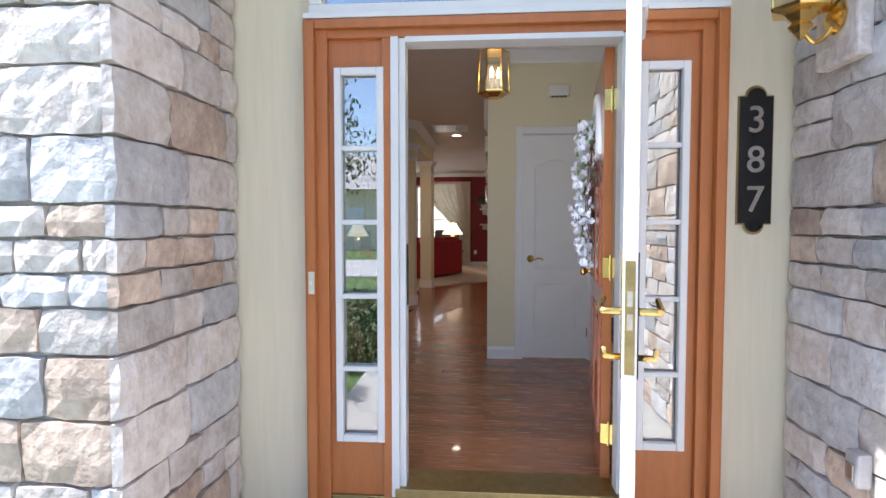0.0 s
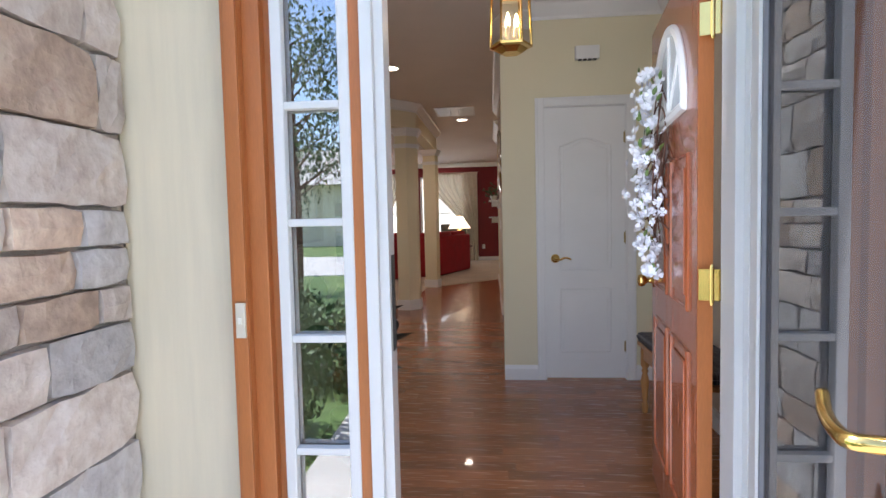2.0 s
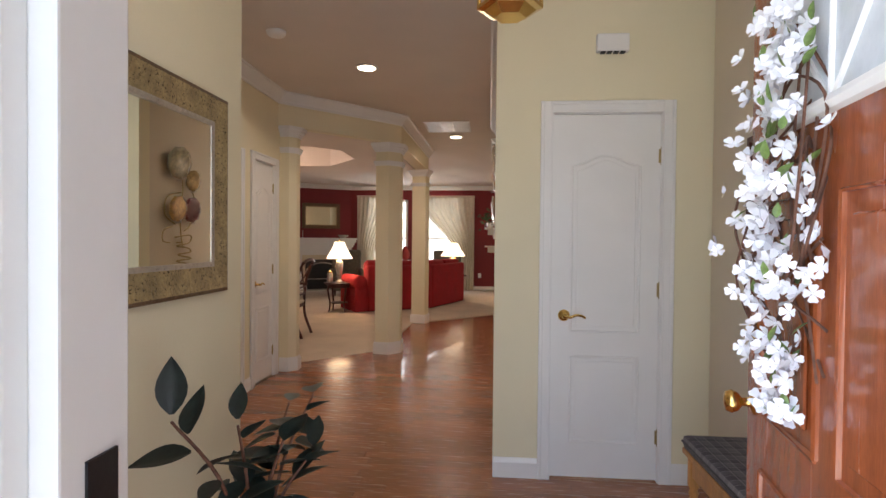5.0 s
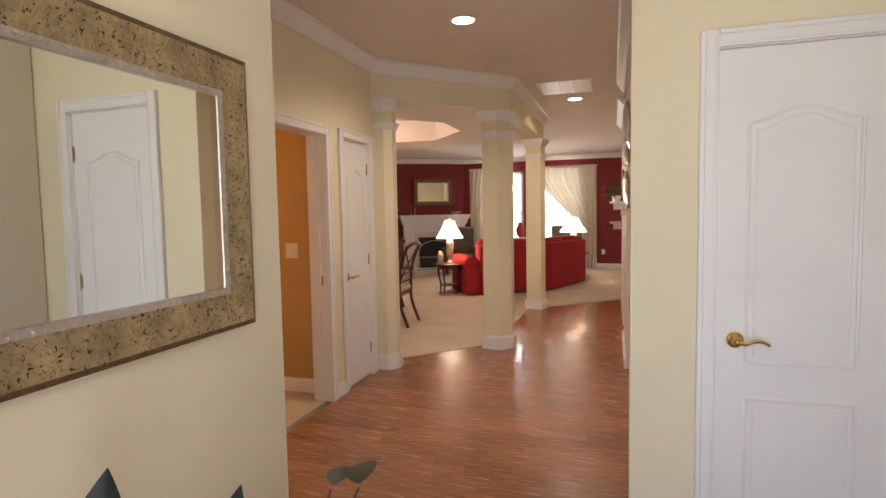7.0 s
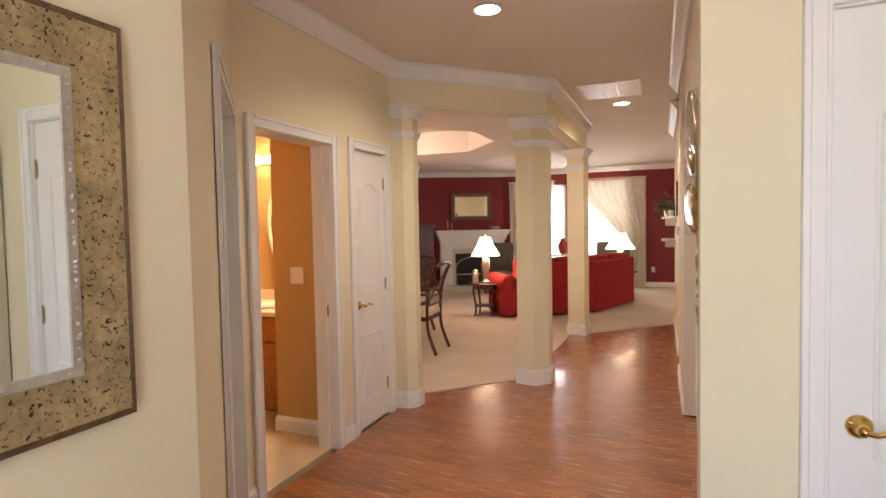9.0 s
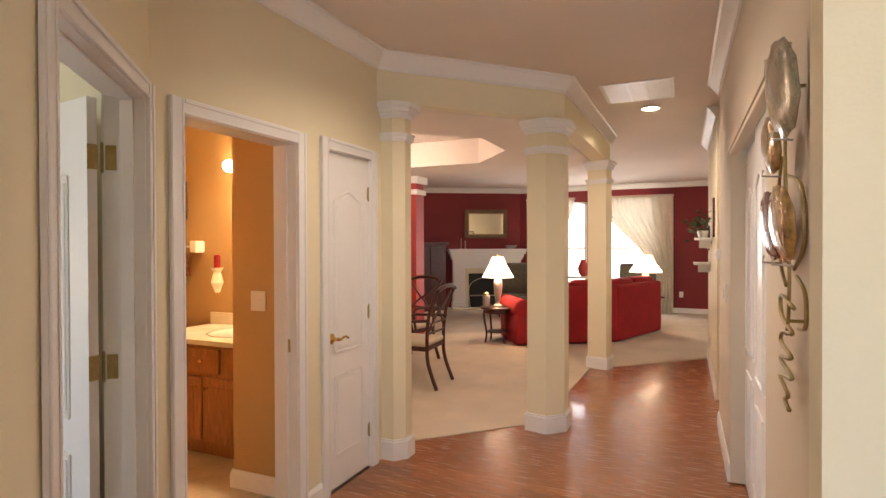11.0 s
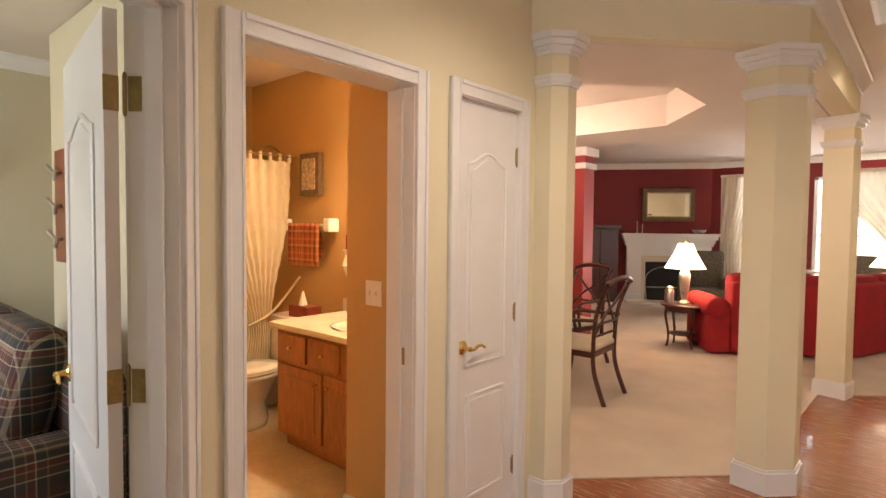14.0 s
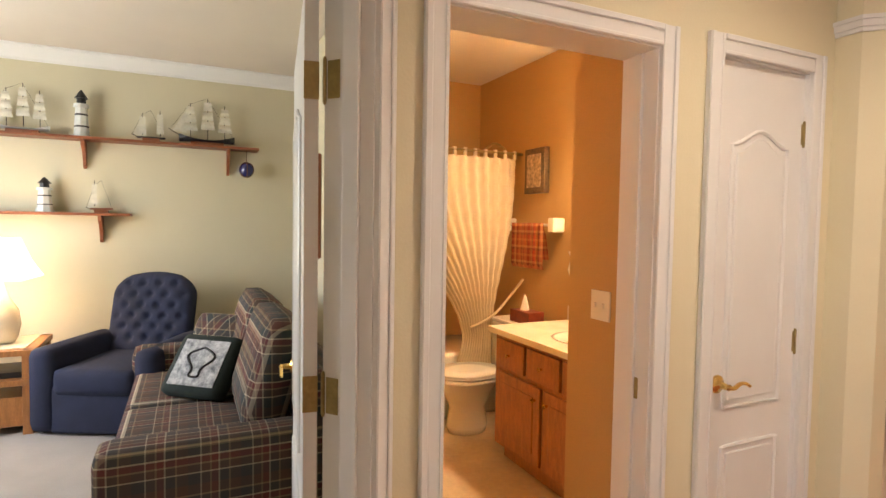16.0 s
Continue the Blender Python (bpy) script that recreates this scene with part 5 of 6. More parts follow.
table_lamp(-2.42, 11.88, 0.538, 0.77, M_SILVER, "lit table lamp with pewter base and bell shade", 4.4)
table_lamp(-0.46, 14.22, 0.558, 0.74, M_BRASS, "lit table lamp with wide cream shade", 4.4, 0.28)
vs_ = thing("vase", "dark red vase on a console by the window", "vase")
part("body", turned([(0.05, 0), (0.09, 0.06), (0.11, 0.16), (0.06, 0.26), (0.05, 0.30), (0.06, 0.32)], 18, pose(-1.62, 14.7, 0.86)), M_REDLIT, vs_, "", True)
cn = thing("console_table", "cream topped console table under the window", "table")
part("tabletop", blk((-2.1, 14.5, 0.82, -1.15, 14.9, 0.86), r=0.008), M_CERAMIC, cn)
for x in (-2.05, -1.2):
    for y in (14.54, 14.86):
        part("leg", blk((x - 0.02, y - 0.02, 0, x + 0.02, y + 0.02, 0.82), r=0.004), M_DARKWOOD, cn)
cj = thing("glass_jar", "clear glass jar with pale filling on the table", "jar")
part("jar", turned([(0.05, 0), (0.055, 0.02), (0.055, 0.16), (0.04, 0.18)], 16, pose(-2.57, 11.78, 0.538)), M_SILVER, cj, "", True)
part("lid", turned([(0.045, 0.18), (0.045, 0.2), (0.012, 0.22)], 16, pose(-2.57, 11.78, 0.538)), M_DULLBRASS, cj)

# fireplace on the angled wall
MF = pose(-4.10, 16.12, 0, 0, 0, 30.8)
fp = thing("fireplace", "white fireplace surround with black firebox", "fireplace")
for b in ((-0.80, -0.16, 0, -0.52, 0.02, 1.12), (0.52, -0.16, 0, 0.80, 0.02, 1.12)):
    part("pilaster", blk(b, r=0.008, m=MF), M_WHITE, fp)
    part("plinth", blk((b[0] - 0.02, -0.18, 0, b[3] + 0.02, 0.02, 0.14), r=0.006, m=MF), M_WHITE, fp)
part("frieze", blk((-0.52, -0.15, 0.92, 0.52, 0.02, 1.12), r=0.006, m=MF), M_WHITE, fp)
for k, (d, z0, z1) in enumerate(((0.02, 1.12, 1.18), (0.05, 1.18, 1.25), (0.10, 1.25, 1.32), (0.14, 1.32, 1.37))):
    part("mantel_shelf" if k == 3 else "cornice", blk((-0.82 - d * 0.7, -0.17 - d, z0, 0.82 + d * 0.7, 0.02, z1), r=0.006, m=MF), M_WHITE, fp)
part("slip", blk((-0.52, -0.11, 0, -0.43, 0.0, 0.92), (0.43, -0.11, 0, 0.52, 0.0, 0.92), (-0.43, -0.11, 0.80, 0.43, 0.0, 0.92), m=MF), M_MARBLE, fp, "pale stone slip")
part("firebox", blk((-0.43, -0.09, 0.0, 0.43, -0.01, 0.80), m=MF), M_BLACK, fp, "black firebox")
part("screen", tubes([smoothed([MF @ Vector((x, -0.24, z)) for x, z in ((-0.42, 0.02), (-0.42, 0.55), (0, 0.72), (0.42, 0.55), (0.42, 0.02))], 5), [MF @ Vector((-0.42, -0.24, 0.3)), MF @ Vector((0.42, -0.24, 0.3))]], 0.012, 6), M_SILVER, fp, "arched metal screen")
part("hearth", blk((-0.85, -0.55, 0.009, 0.85, -0.16, 0.03), m=MF), M_MARBLE, fp)
mm = thing("mantel_mirror", "dark and gold framed mirror over the mantel", "mirror")
for b in ((-0.50, -0.05, 1.62, -0.42, -0.005, 2.28), (0.42, -0.05, 1.62, 0.50, -0.005, 2.28), (-0.42, -0.05, 1.62, 0.42, -0.005, 1.70), (-0.42, -0.05, 2.20, 0.42, -0.005, 2.28)):
    part("frame", blk(b, r=0.01, m=MF), M_FRAME_D, mm)
for b in ((-0.43, -0.045, 1.69, -0.40, -0.02, 2.21), (0.40, -0.045, 1.69, 0.43, -0.02, 2.21), (-0.40, -0.045, 1.69, 0.40, -0.02, 1.72), (-0.40, -0.045, 2.18, 0.40, -0.02, 2.21)):
    part("gold_lip", blk(b, r=0.004, m=MF), M_FRAME, mm)
part("mirror_glass", blk((-0.42, -0.030, 1.70, 0.42, -0.026, 2.20), m=MF), M_MIRROR, mm)
for x, h in ((-0.62, 0.22), (-0.52, 0.16)):
    ob = thing("candlestick", "slim glass candlestick on the mantel", "candlestick", "mantel candlesticks")
    part("stick", turned([(0.03, 0), (0.008, 0.02), (0.008, h), (0.02, h + 0.02)], 10, MF @ pose(x, -0.2, 1.371)), M_SILVER, ob)
bo = thing("bowl_arrangement", "low pewter bowl with greenery on the mantel", "bowl")
part("bowl", turned([(0.05, 0), (0.12, 0.04), (0.14, 0.08), (0.1, 0.05)], 14, MF @ pose(0.55, -0.2, 1.371)), M_SILVER, bo)

ca = thing("display_cabinet", "dark wooden cabinet beside the fireplace", "cabinet")
MC = pose(-5.15, 14.9, 0.008, 0, 0, 62)
part("body", blk((-0.45, -0.25, 0.06, 0.45, 0.25, 1.45), r=0.01, m=MC), M_DARKWOOD, ca)
part("plinth", blk((-0.43, -0.23, 0, 0.43, 0.23, 0.06), m=MC), M_DARKWOOD, ca)
part("cornice", blk((-0.50, -0.30, 1.45, 0.50, 0.27, 1.52), r=0.015, m=MC), M_DARKWOOD, ca)
for s in (-1, 1):
    part("door", blk((0.01 if s > 0 else -0.43, -0.27, 0.1, 0.43 if s > 0 else -0.01, -0.251, 1.41), r=0.005, m=MC), M_DARKWOOD, ca)
    part("handle", turned([(0.012, 0), (0.018, 0.02)], 10, MC @ pose(0.04 * s, -0.27, 0.8, 90)), M_BRASS, ca)

# windows and drapes
for n, (x0, x1) in enumerate(((-2.95, -1.85), (-1.70, -0.40))):
    w = setting(new("window_%d" % (4 + n)), "tall white framed living room window", "window")
    for b in ((x0, 16.58, 0.35, x0 + 0.06, 16.66, 2.42), (x1 - 0.06, 16.58, 0.35, x1, 16.66, 2.42), (x0, 16.58, 0.35, x1, 16.66, 0.41), (x0, 16.58, 2.36, x1, 16.66, 2.42), (x0, 16.60, 1.36, x1, 16.65, 1.40)):
        part("window_frame", blk(b, r=0.004), M_WHITE, w)
    p = part("pane", blk((x0 + 0.05, 16.63, 0.4, x1 - 0.05, 16.634, 2.37)), M_CLEAR, w)
    p.visible_shadow = False
    part("window_sill", blk((x0 - 0.04, 16.52, 0.31, x1 + 0.04, 16.60, 0.35), r=0.006), M_WHITE, w)


def drape(name, label, x0, x1, side, y, top, material, sway=0.7, tie=0.35):
    """A gathered curtain whose free edge sweeps to the tied side at the height tie (share of its length)."""
    bm = bmesh.new()
    rows = []
    nx, nz = 60, 30
    for k in range(nz + 1):
        u = k / nz
        z = top * (1 - u) + 0.02
        pull = math.sin(min(1.0, u / (1 - tie)) * math.pi / 2) ** 2 if u < 1 - tie else 1 - 0.25 * (u - 1 + tie) / tie
        w = (x1 - x0) * (1 - sway * pull)
        row = []
        for s in range(nx + 1):
            v = s / nx
            x = x1 - w * (1 - v) if side > 0 else x0 + w * v
            row.append(bm.verts.new((x, y + (0.025 + 0.02 * pull) * math.sin(v * 2 * math.pi * 9 + 0.6 * math.sin(3 * u)) + 0.008 * math.sin(31 * v + 5 * u), z)))
        rows.append(row)
    for a, b in zip(rows, rows[1:]):
        for s in range(nx):
            bm.faces.new((a[s], a[s + 1], b[s + 1], b[s]))
    ob = thing(name, label, "curtain", "ivory drapes")
    part("cloth", bm, material, ob, "", True)
    part("header", blk((x0 - 0.01, y - 0.035, top, x1 + 0.01, y + 0.04, top + 0.05), r=0.01), material, ob)
    return ob


drape("drape", "ivory drape tied back beside the window", -3.2, -2.1, -1, 16.42, 2.47, M_DRAPE, 0.55)
drape("drape", "ivory drape tied back beside the window", -1.55, -0.05, 1, 16.42, 2.47, M_DRAPE, 0.68)
so2 = thing("wall_socket", "white socket plate on the red wall", "socket")
part("cover", blk((0.06, 16.585, 0.34, 0.14, 16.598, 0.46), r=0.004), M_WHITE, so2)
part("outlet", blk((0.085, 16.58, 0.37, 0.115, 16.586, 0.43), r=0.002), M_PORC, so2)


# dining chairs and table
def dining_chair():
    ob = thing("dining_chair", "dark carved dining chair with crossed back and cream seat", "chair", "dining chairs")
    part("seat", blk((-0.24, -0.25, 0.43, 0.24, 0.25, 0.485), r=0.024), M_SEAT, ob, "cream upholstered seat", True)
    for b in ((-0.24, -0.25, 0.385, 0.24, -0.225, 0.435), (-0.24, 0.225, 0.385, 0.24, 0.25, 0.435), (-0.24, -0.225, 0.385, -0.215, 0.225, 0.435), (0.215, -0.225, 0.385, 0.24, 0.225, 0.435)):
        part("seat_rail", blk(b, r=0.004), M_DARKWOOD, ob)
    for s in (-1, 1):
        part("rear_leg", tubes([smoothed([(0.34, s * 0.24, 0), (0.25, s * 0.235, 0.25), (0.235, s * 0.235, 0.45), (0.26, s * 0.24, 0.75), (0.36, s * 0.25, 1.02)], 5)], 0.021, 8, 0.017), M_DARKWOOD, ob, "curved rear leg and back post", True)
        part("front_leg", tubes([smoothed([(-0.25, s * 0.24, 0), (-0.21, s * 0.23, 0.12), (-0.235, s * 0.235, 0.34), (-0.225, s * 0.23, 0.42)], 5)], 0.016, 8, 0.026), M_DARKWOOD, ob, "curved front leg", True)
        part("cross_splat", tubes([smoothed([(0.245, s * 0.22, 0.58), (0.27, s * 0.06, 0.74), (0.295, -s * 0.06, 0.82), (0.33, -s * 0.23, 0.97)], 5)], 0.012, 6), M_DARKWOOD, ob, "crossed back bar", True)
        part("arm", tubes([smoothed([(0.27, s * 0.245, 0.70), (0.05, s * 0.28, 0.69), (-0.15, s * 0.28, 0.68), (-0.17, s * 0.27, 0.60), (-0.12, s * 0.25, 0.43)], 5)], 0.016, 8), M_DARKWOOD, ob, "", True)
    part("top_rail", tubes([smoothed([(0.36, -0.27, 1.0), (0.375, -0.15, 1.035), (0.38, 0, 1.045), (0.375, 0.15, 1.035), (0.36, 0.27, 1.0)], 5)], 0.022, 8), M_DARKWOOD, ob, "carved top rail", True)
    for z, x in ((0.56, 0.24), (0.66, 0.25)):
        part("back_rail", tubes([[(x, -0.235, z), (x + 0.01, 0.235, z)]], 0.011, 6), M_DARKWOOD, ob)
    return ob


dc = dining_chair()
dc.matrix_world = pose(-2.47, 9.19, 0.008, 0, 0, 3)
copy_thing(dc, pose(-3.05, 10.12, 0.008, 0, 0, 75))
copy_thing(dc, pose(-4.3, 9.2, 0.008, 0, 0, 180))
dt = thing("dining_table", "dark cherry oval dining table on pedestal", "table")
bm = bmesh.new()
v_ = lathe(bm, [(0, 0.72), (0.64, 0.72), (0.68, 0.735), (0.68, 0.75), (0.66, 0.76), (0, 0.762)], 40, Matrix.Diagonal((1.25, 0.8, 1, 1)))
part("tabletop", bm, M_DARKWOOD, dt)
part("pedestal", turned([(0.10, 0.1), (0.06, 0.16), (0.09, 0.3), (0.06, 0.5), (0.12, 0.72)], 18), M_DARKWOOD, dt, "", True)
for k in range(4):
    a = math.pi / 4 + k * math.pi / 2
    part("foot", tubes([smoothed([(0, 0, 0.2), (0.22 * math.cos(a), 0.22 * math.sin(a), 0.14), (0.4 * math.cos(a), 0.4 * math.sin(a), 0.02)], 5)], 0.035, 8, 0.02), M_DARKWOOD, dt, "", True)
dt.matrix_world = pose(-3.45, 9.2, 0.008)
# added fill lamp with an unseen pendant, to brighten the tray ceiling
lamp("dining_light", "POINT", 46.0, (1.0, 0.74, 0.56), pose(-3.3, 9.2, 2.31), radius=0.15)
dl = thing("tray_pendant", "unseen pendant added to brighten the dining tray", "pendant lamp")
part("shade", turned([(0.16, 2.26), (0.15, 2.30), (0.05, 2.36), (0.02, 2.38)], 18, pose(-3.3, 9.2, 0)), M_BRASS, dl)
part("rod", tubes([[(-3.3, 9.2, 2.38), (-3.3, 9.2, 2.76)]], 0.008), M_BRASS, dl)

# ---- bathroom ----
va = thing("vanity_cabinet", "honey oak vanity with two doors and drawers", "cabinet")
VX0, VX1, VY = -3.40, -2.37, 6.74
part("body", blk((VX0, VY + 0.02, 0.10, VX1, 7.345, 0.795)), M_OAK, va)
part("toe_kick", blk((VX0 + 0.02, VY + 0.08, 0.004, VX1, 7.34, 0.10)), M_OAK, va)
for k in range(2):
    a, b = VX0 + 0.03 + k * 0.50, VX0 + 0.50 + k * 0.50
    dr = part("door", blk((a, VY, 0.13, b, VY + 0.019, 0.57), r=0.004), M_OAK, va)
    part("raised_panel", blk((a + 0.06, VY - 0.006, 0.19, b - 0.06, VY + 0.001, 0.51), r=0.005), M_OAK, dr)
    part("knob", turned([(0.006, 0), (0.007, 0.012), (0.013, 0.02), (0.008, 0.027)], 12, pose(b - 0.04 if k == 0 else a + 0.04, VY, 0.50, 90)), M_BRASS, dr)
for k in range(3):
    a, b = VX0 + 0.03 + k * 0.333, VX0 + 0.335 + k * 0.333
    dr = part("drawer", blk((a, VY, 0.60, b, VY + 0.019, 0.77), r=0.005), M_OAK, va)
    part("knob", turned([(0.006, 0), (0.007, 0.012), (0.013, 0.02), (0.008, 0.027)], 12, pose((a + b) / 2, VY, 0.685, 90)), M_BRASS, dr)
vt = thing("washbasin_counter", "cream cultured marble counter with oval basin", "countertop")
part("slab", blk((VX0 - 0.03, VY - 0.03, 0.797, VX1 + 0.005, 7.348, 0.835), r=0.008), M_MARBLE, vt)
part("splashback", blk((VX0 - 0.03, 7.325, 0.835, VX1 + 0.005, 7.348, 0.93), r=0.005), M_MARBLE, vt)
part("basin", turned([(0.20, 0.836), (0.21, 0.842), (0.19, 0.842), (0.17, 0.837), (0.02, 0.8365)], 28, pose(-2.85, 7.03, 0)), M_PORC, vt, "oval white basin", True)
part("faucet", tubes([smoothed([(-2.85, 7.26, 0.836), (-2.85, 7.26, 0.93), (-2.85, 7.20, 0.96), (-2.85, 7.13, 0.94)], 5)], 0.012), M_BRASS, vt, "brass faucet", True)
to = thing("toilet", "white toilet with closed lid", "toilet")
bm = bmesh.new()
v_ = lathe(bm, [(0.11, 0.003), (0.12, 0.05), (0.10, 0.18), (0.15, 0.30), (0.19, 0.37), (0.195, 0.40), (0.1, 0.401)], 26)
for v in v_:
    v.co.y *= 1.28
bmesh.ops.transform(bm, matrix=pose(-3.86, 6.80, 0), verts=bm.verts)
part("bowl", bm, M_PORC, to, "", True)
bm = bmesh.new()
v_ = lathe(bm, [(0.19, 0.402), (0.20, 0.41), (0.20, 0.418), (0.195, 0.422), (0.2, 0.428), (0.195, 0.442), (0.1, 0.446)], 26)
for v in v_:
    v.co.y *= 1.25
bmesh.ops.transform(bm, matrix=pose(-3.86, 6.80, 0), verts=bm.verts)
part("lid", bm, M_PORC, to, "", True)
part("tank", blk((-4.06, 7.10, 0.38, -3.66, 7.30, 0.74), r=0.02), M_PORC, to)
part("tank_lid", blk((-4.07, 7.09, 0.74, -3.65, 7.31, 0.77), r=0.01), M_PORC, to)
tb = thing("tissue_box", "red brown tissue box on the toilet tank", "tissue box")
part("box", blk((-3.84, 7.13, 0.772, -3.60, 7.26, 0.86), r=0.004), mat("rust_card", (0.24, 0.045, 0.02), 0.5, 0.3, 14), tb)
part("tissue", turned([(0.035, 0.86), (0.025, 0.90), (0.012, 0.95), (0.003, 0.97)], 7, pose(-3.74, 7.19, 0)), M_PORC, tb)
tu = thing("bathtub", "cream bathtub behind the shower curtain", "bathtub")
part("tub", blk((-4.74, 6.02, 0.003, -4.10, 7.34, 0.50), r=0.03), M_PORC, tu, "", True)
sc = thing("shower_curtain", "cream ruffled shower curtain tied to one side", "curtain")
bm = bmesh.new()
rows = []
for k in range(41):
    u = k / 40
    z = 1.97 - 1.72 * u
    edge = 6.05 + 0.80 * math.sin(min(1, u / 0.80) * math.pi / 2) ** 2.2 - 0.10 * max(0, u - 0.8) * 5
    right = 7.28 - 0.18 * math.sin(min(1, u / 0.80) * math.pi / 2) ** 3
    rows.append([bm.verts.new((-4.05 + 0.022 * math.sin(v / 70 * 2 * math.pi * 13) + 0.006 * math.sin(k * 2.1), edge + (right - edge) * v / 70, z)) for v in range(71)])
for a, b in zip(rows, rows[1:]):
    for s in range(70):
        bm.faces.new((a[s], a[s + 1], b[s + 1], b[s]))
part("cloth", bm, M_SHOWER, sc, "", True)
for k in range(15):
    part("tab", blk((-4.06, 6.07 + 0.085 * k, 1.965, -4.04, 6.095 + 0.085 * k, 2.03), r=0.004), M_SHOWER, sc)
part("tie_cord", tubes([smoothed([(-4.0, 7.34, 1.05), (-4.0, 7.1, 0.80), (-4.02, 6.9, 0.70)], 6)], 0.010), M_SHOWER, sc, "cord tie-back")
rd = thing("curtain_rod", "brass shower curtain rod", "rod")
part("rod", tubes([[(-4.05, 5.915, 2.01), (-4.05, 7.345, 2.01)]], 0.011), M_DULLBRASS, rd)
part("shower_pipe", tubes([smoothed([(-4.3, 7.34, 2.08), (-4.3, 7.24, 2.12), (-4.3, 7.14, 2.05)], 5)], 0.010), M_DULLBRASS, rd)
bp = thing("framed_picture", "small gold framed print on the ochre wall", "picture", "bath print")
part("frame", blk((-3.95, 7.30, 1.70, -3.70, 7.348, 2.03), r=0.006), M_FRAME_D, bp)
part("print", blk((-3.91, 7.294, 1.745, -3.74, 7.301, 1.985)), mat("sepia_print", (0.45, 0.33, 0.20), 0.4, 0.5, 30), bp)
tr = thing("towel_bar", "cream ceramic towel bar", "towel bar")
part("bar", tubes([[(-4.15, 7.27, 1.47), (-3.54, 7.27, 1.47)]], 0.010), M_PORC, tr)
for x in (-4.15, -3.54):
    part("bracket", blk((x - 0.035, 7.25, 1.42, x + 0.035, 7.348, 1.52), r=0.012), M_PORC, tr)
tw = thing("hand_towel", "rust striped hand towel hung over the bar", "towel")
bm = bmesh.new()
rows = [[bm.verts.new((-4.02 + 0.40 * v / 40, 7.255 - 0.006 * math.sin(v * 0.9) - (0.012 if k < 12 else 0.0) * (1 if k else 0) + 0.04 * max(0, k - 10) / 6, (1.155 + 0.33 * k / 10) if k <= 10 else 1.485 - 0.26 * (k - 10) / 6)) for v in range(41)] for k in range(17)]
for a, b in zip(rows, rows[1:]):
    for s in range(40):
        bm.faces.new((a[s], a[s + 1], b[s + 1], b[s]))
part("cloth", bm, M_STRIPE, tw, "", True)
bs_ = thing("light_switch", "cream double switch plate on the ochre wall", "switch")
part("plate", blk((-2.21, 6.492, 1.09, -2.10, 6.499, 1.21), r=0.003), M_PORC, bs_)
for x in (-2.18, -2.135):
    part("toggle", blk((x - 0.005, 6.484, 1.14, x + 0.005, 6.493, 1.16)), M_PORC, bs_)
bmr = thing("vanity_mirror", "oval mirror with a rope-edged cream frame", "mirror")
ring = [(-2.80 + 0.27 * math.cos(a), 7.335, 1.52 + 0.42 * math.sin(a)) for a in [2 * math.pi * k / 40 for k in range(41)]]
part("frame", tubes([ring], 0.022, 8), M_MARBLE, bmr, "", True)
bm = bmesh.new()
bm.faces.new([bm.verts.new(Vector(p) + Vector((0, -0.002, 0))) for p in ring[:-1]])
part("mirror_glass", bm, M_MIRROR, bmr)
vl = thing("vanity_light", "lit vanity light bar with round bulbs", "wall lamp")
part("bar", blk((-3.22, 7.31, 2.07, -2.45, 7.348, 2.15), r=0.01), M_BRASS, vl)
for k in range(4):
    bm = bmesh.new()
    bmesh.ops.create_icosphere(bm, subdivisions=3, radius=0.05, matrix=Matrix.Translation((-3.13 + 0.2 * k, 7.25, 2.11)))
    part("bulb", bm, M_BULB, vl, "lit globe bulb", True)
lamp("vanity_bulbs", "AREA", 10.0, (1.0, 0.70, 0.40), look((-2.85, 7.16, 2.11), (-3.0, 6.0, 1.2)), size=0.7, size_y=0.12)
ca2 = thing("candle_sconce", "white wall sconce holding a red candle", "sconce")
part("bracket", turned([(0.02, 1.10), (0.05, 1.18), (0.03, 1.26), (0.05, 1.30)], 14, pose(-3.30, 7.28, 0)), M_PORC, ca2)
part("candle", turned([(0.025, 1.30), (0.025, 1.40), (0.01, 1.405)], 12, pose(-3.30, 7.28, 0)), M_REDSOFA, ca2)

# ---- den ----
ps = thing("plaid_sofa", "dark tartan upholstered sofa with loose cushions", "sofa")
upholstered(ps, M_PLAID, ("base", (-4.75, 4.72, 0.03, -2.86, 5.64, 0.32), 0.03, None), ("near_arm", (-3.05, 4.66, 0.03, -2.83, 5.66, 0.57), 0.06, None), ("far_arm", (-4.80, 4.66, 0.03, -4.58, 5.64, 0.60), 0.06, None), ("backrest", (-4.78, 5.46, 0.03, -2.86, 5.68, 0.80), 0.06, None))
for x in (-4.57, -3.81):
    part("seat_cushion", blk((x, 4.68, 0.31, x + 0.75, 5.48, 0.45), r=0.05), M_PLAID, ps, "", True)
    part("back_cushion", blk((-0.37, -0.11, -0.28, 0.37, 0.11, 0.28), r=0.10, m=pose(x + 0.375, 5.38, 0.73, -16, 0, 0)), M_PLAID, ps, "", True)
    ps["group"] = "den seating"
pi = thing("throw_pillow", "tartan throw pillow propped on the sofa", "pillow")
part("cover", blk((-0.21, -0.07, -0.20, 0.21, 0.07, 0.20), r=0.065, m=pose(-4.30, 5.20, 0.66, -30, 0, 50)), M_PLAID, pi, "", True)
lp = thing("embroidered_pillow", "black edged pillow with white stitched ship motif", "pillow")
ML = pose(-3.90, 5.09, 0.61, -38, 0, 50)
part("cover", blk((-0.20, -0.06, -0.19, 0.20, 0.05, 0.19), r=0.05, m=ML), mat("dark_green_velvet", (0.015, 0.025, 0.02), 0.9, 0.3, 10), lp, "", True)
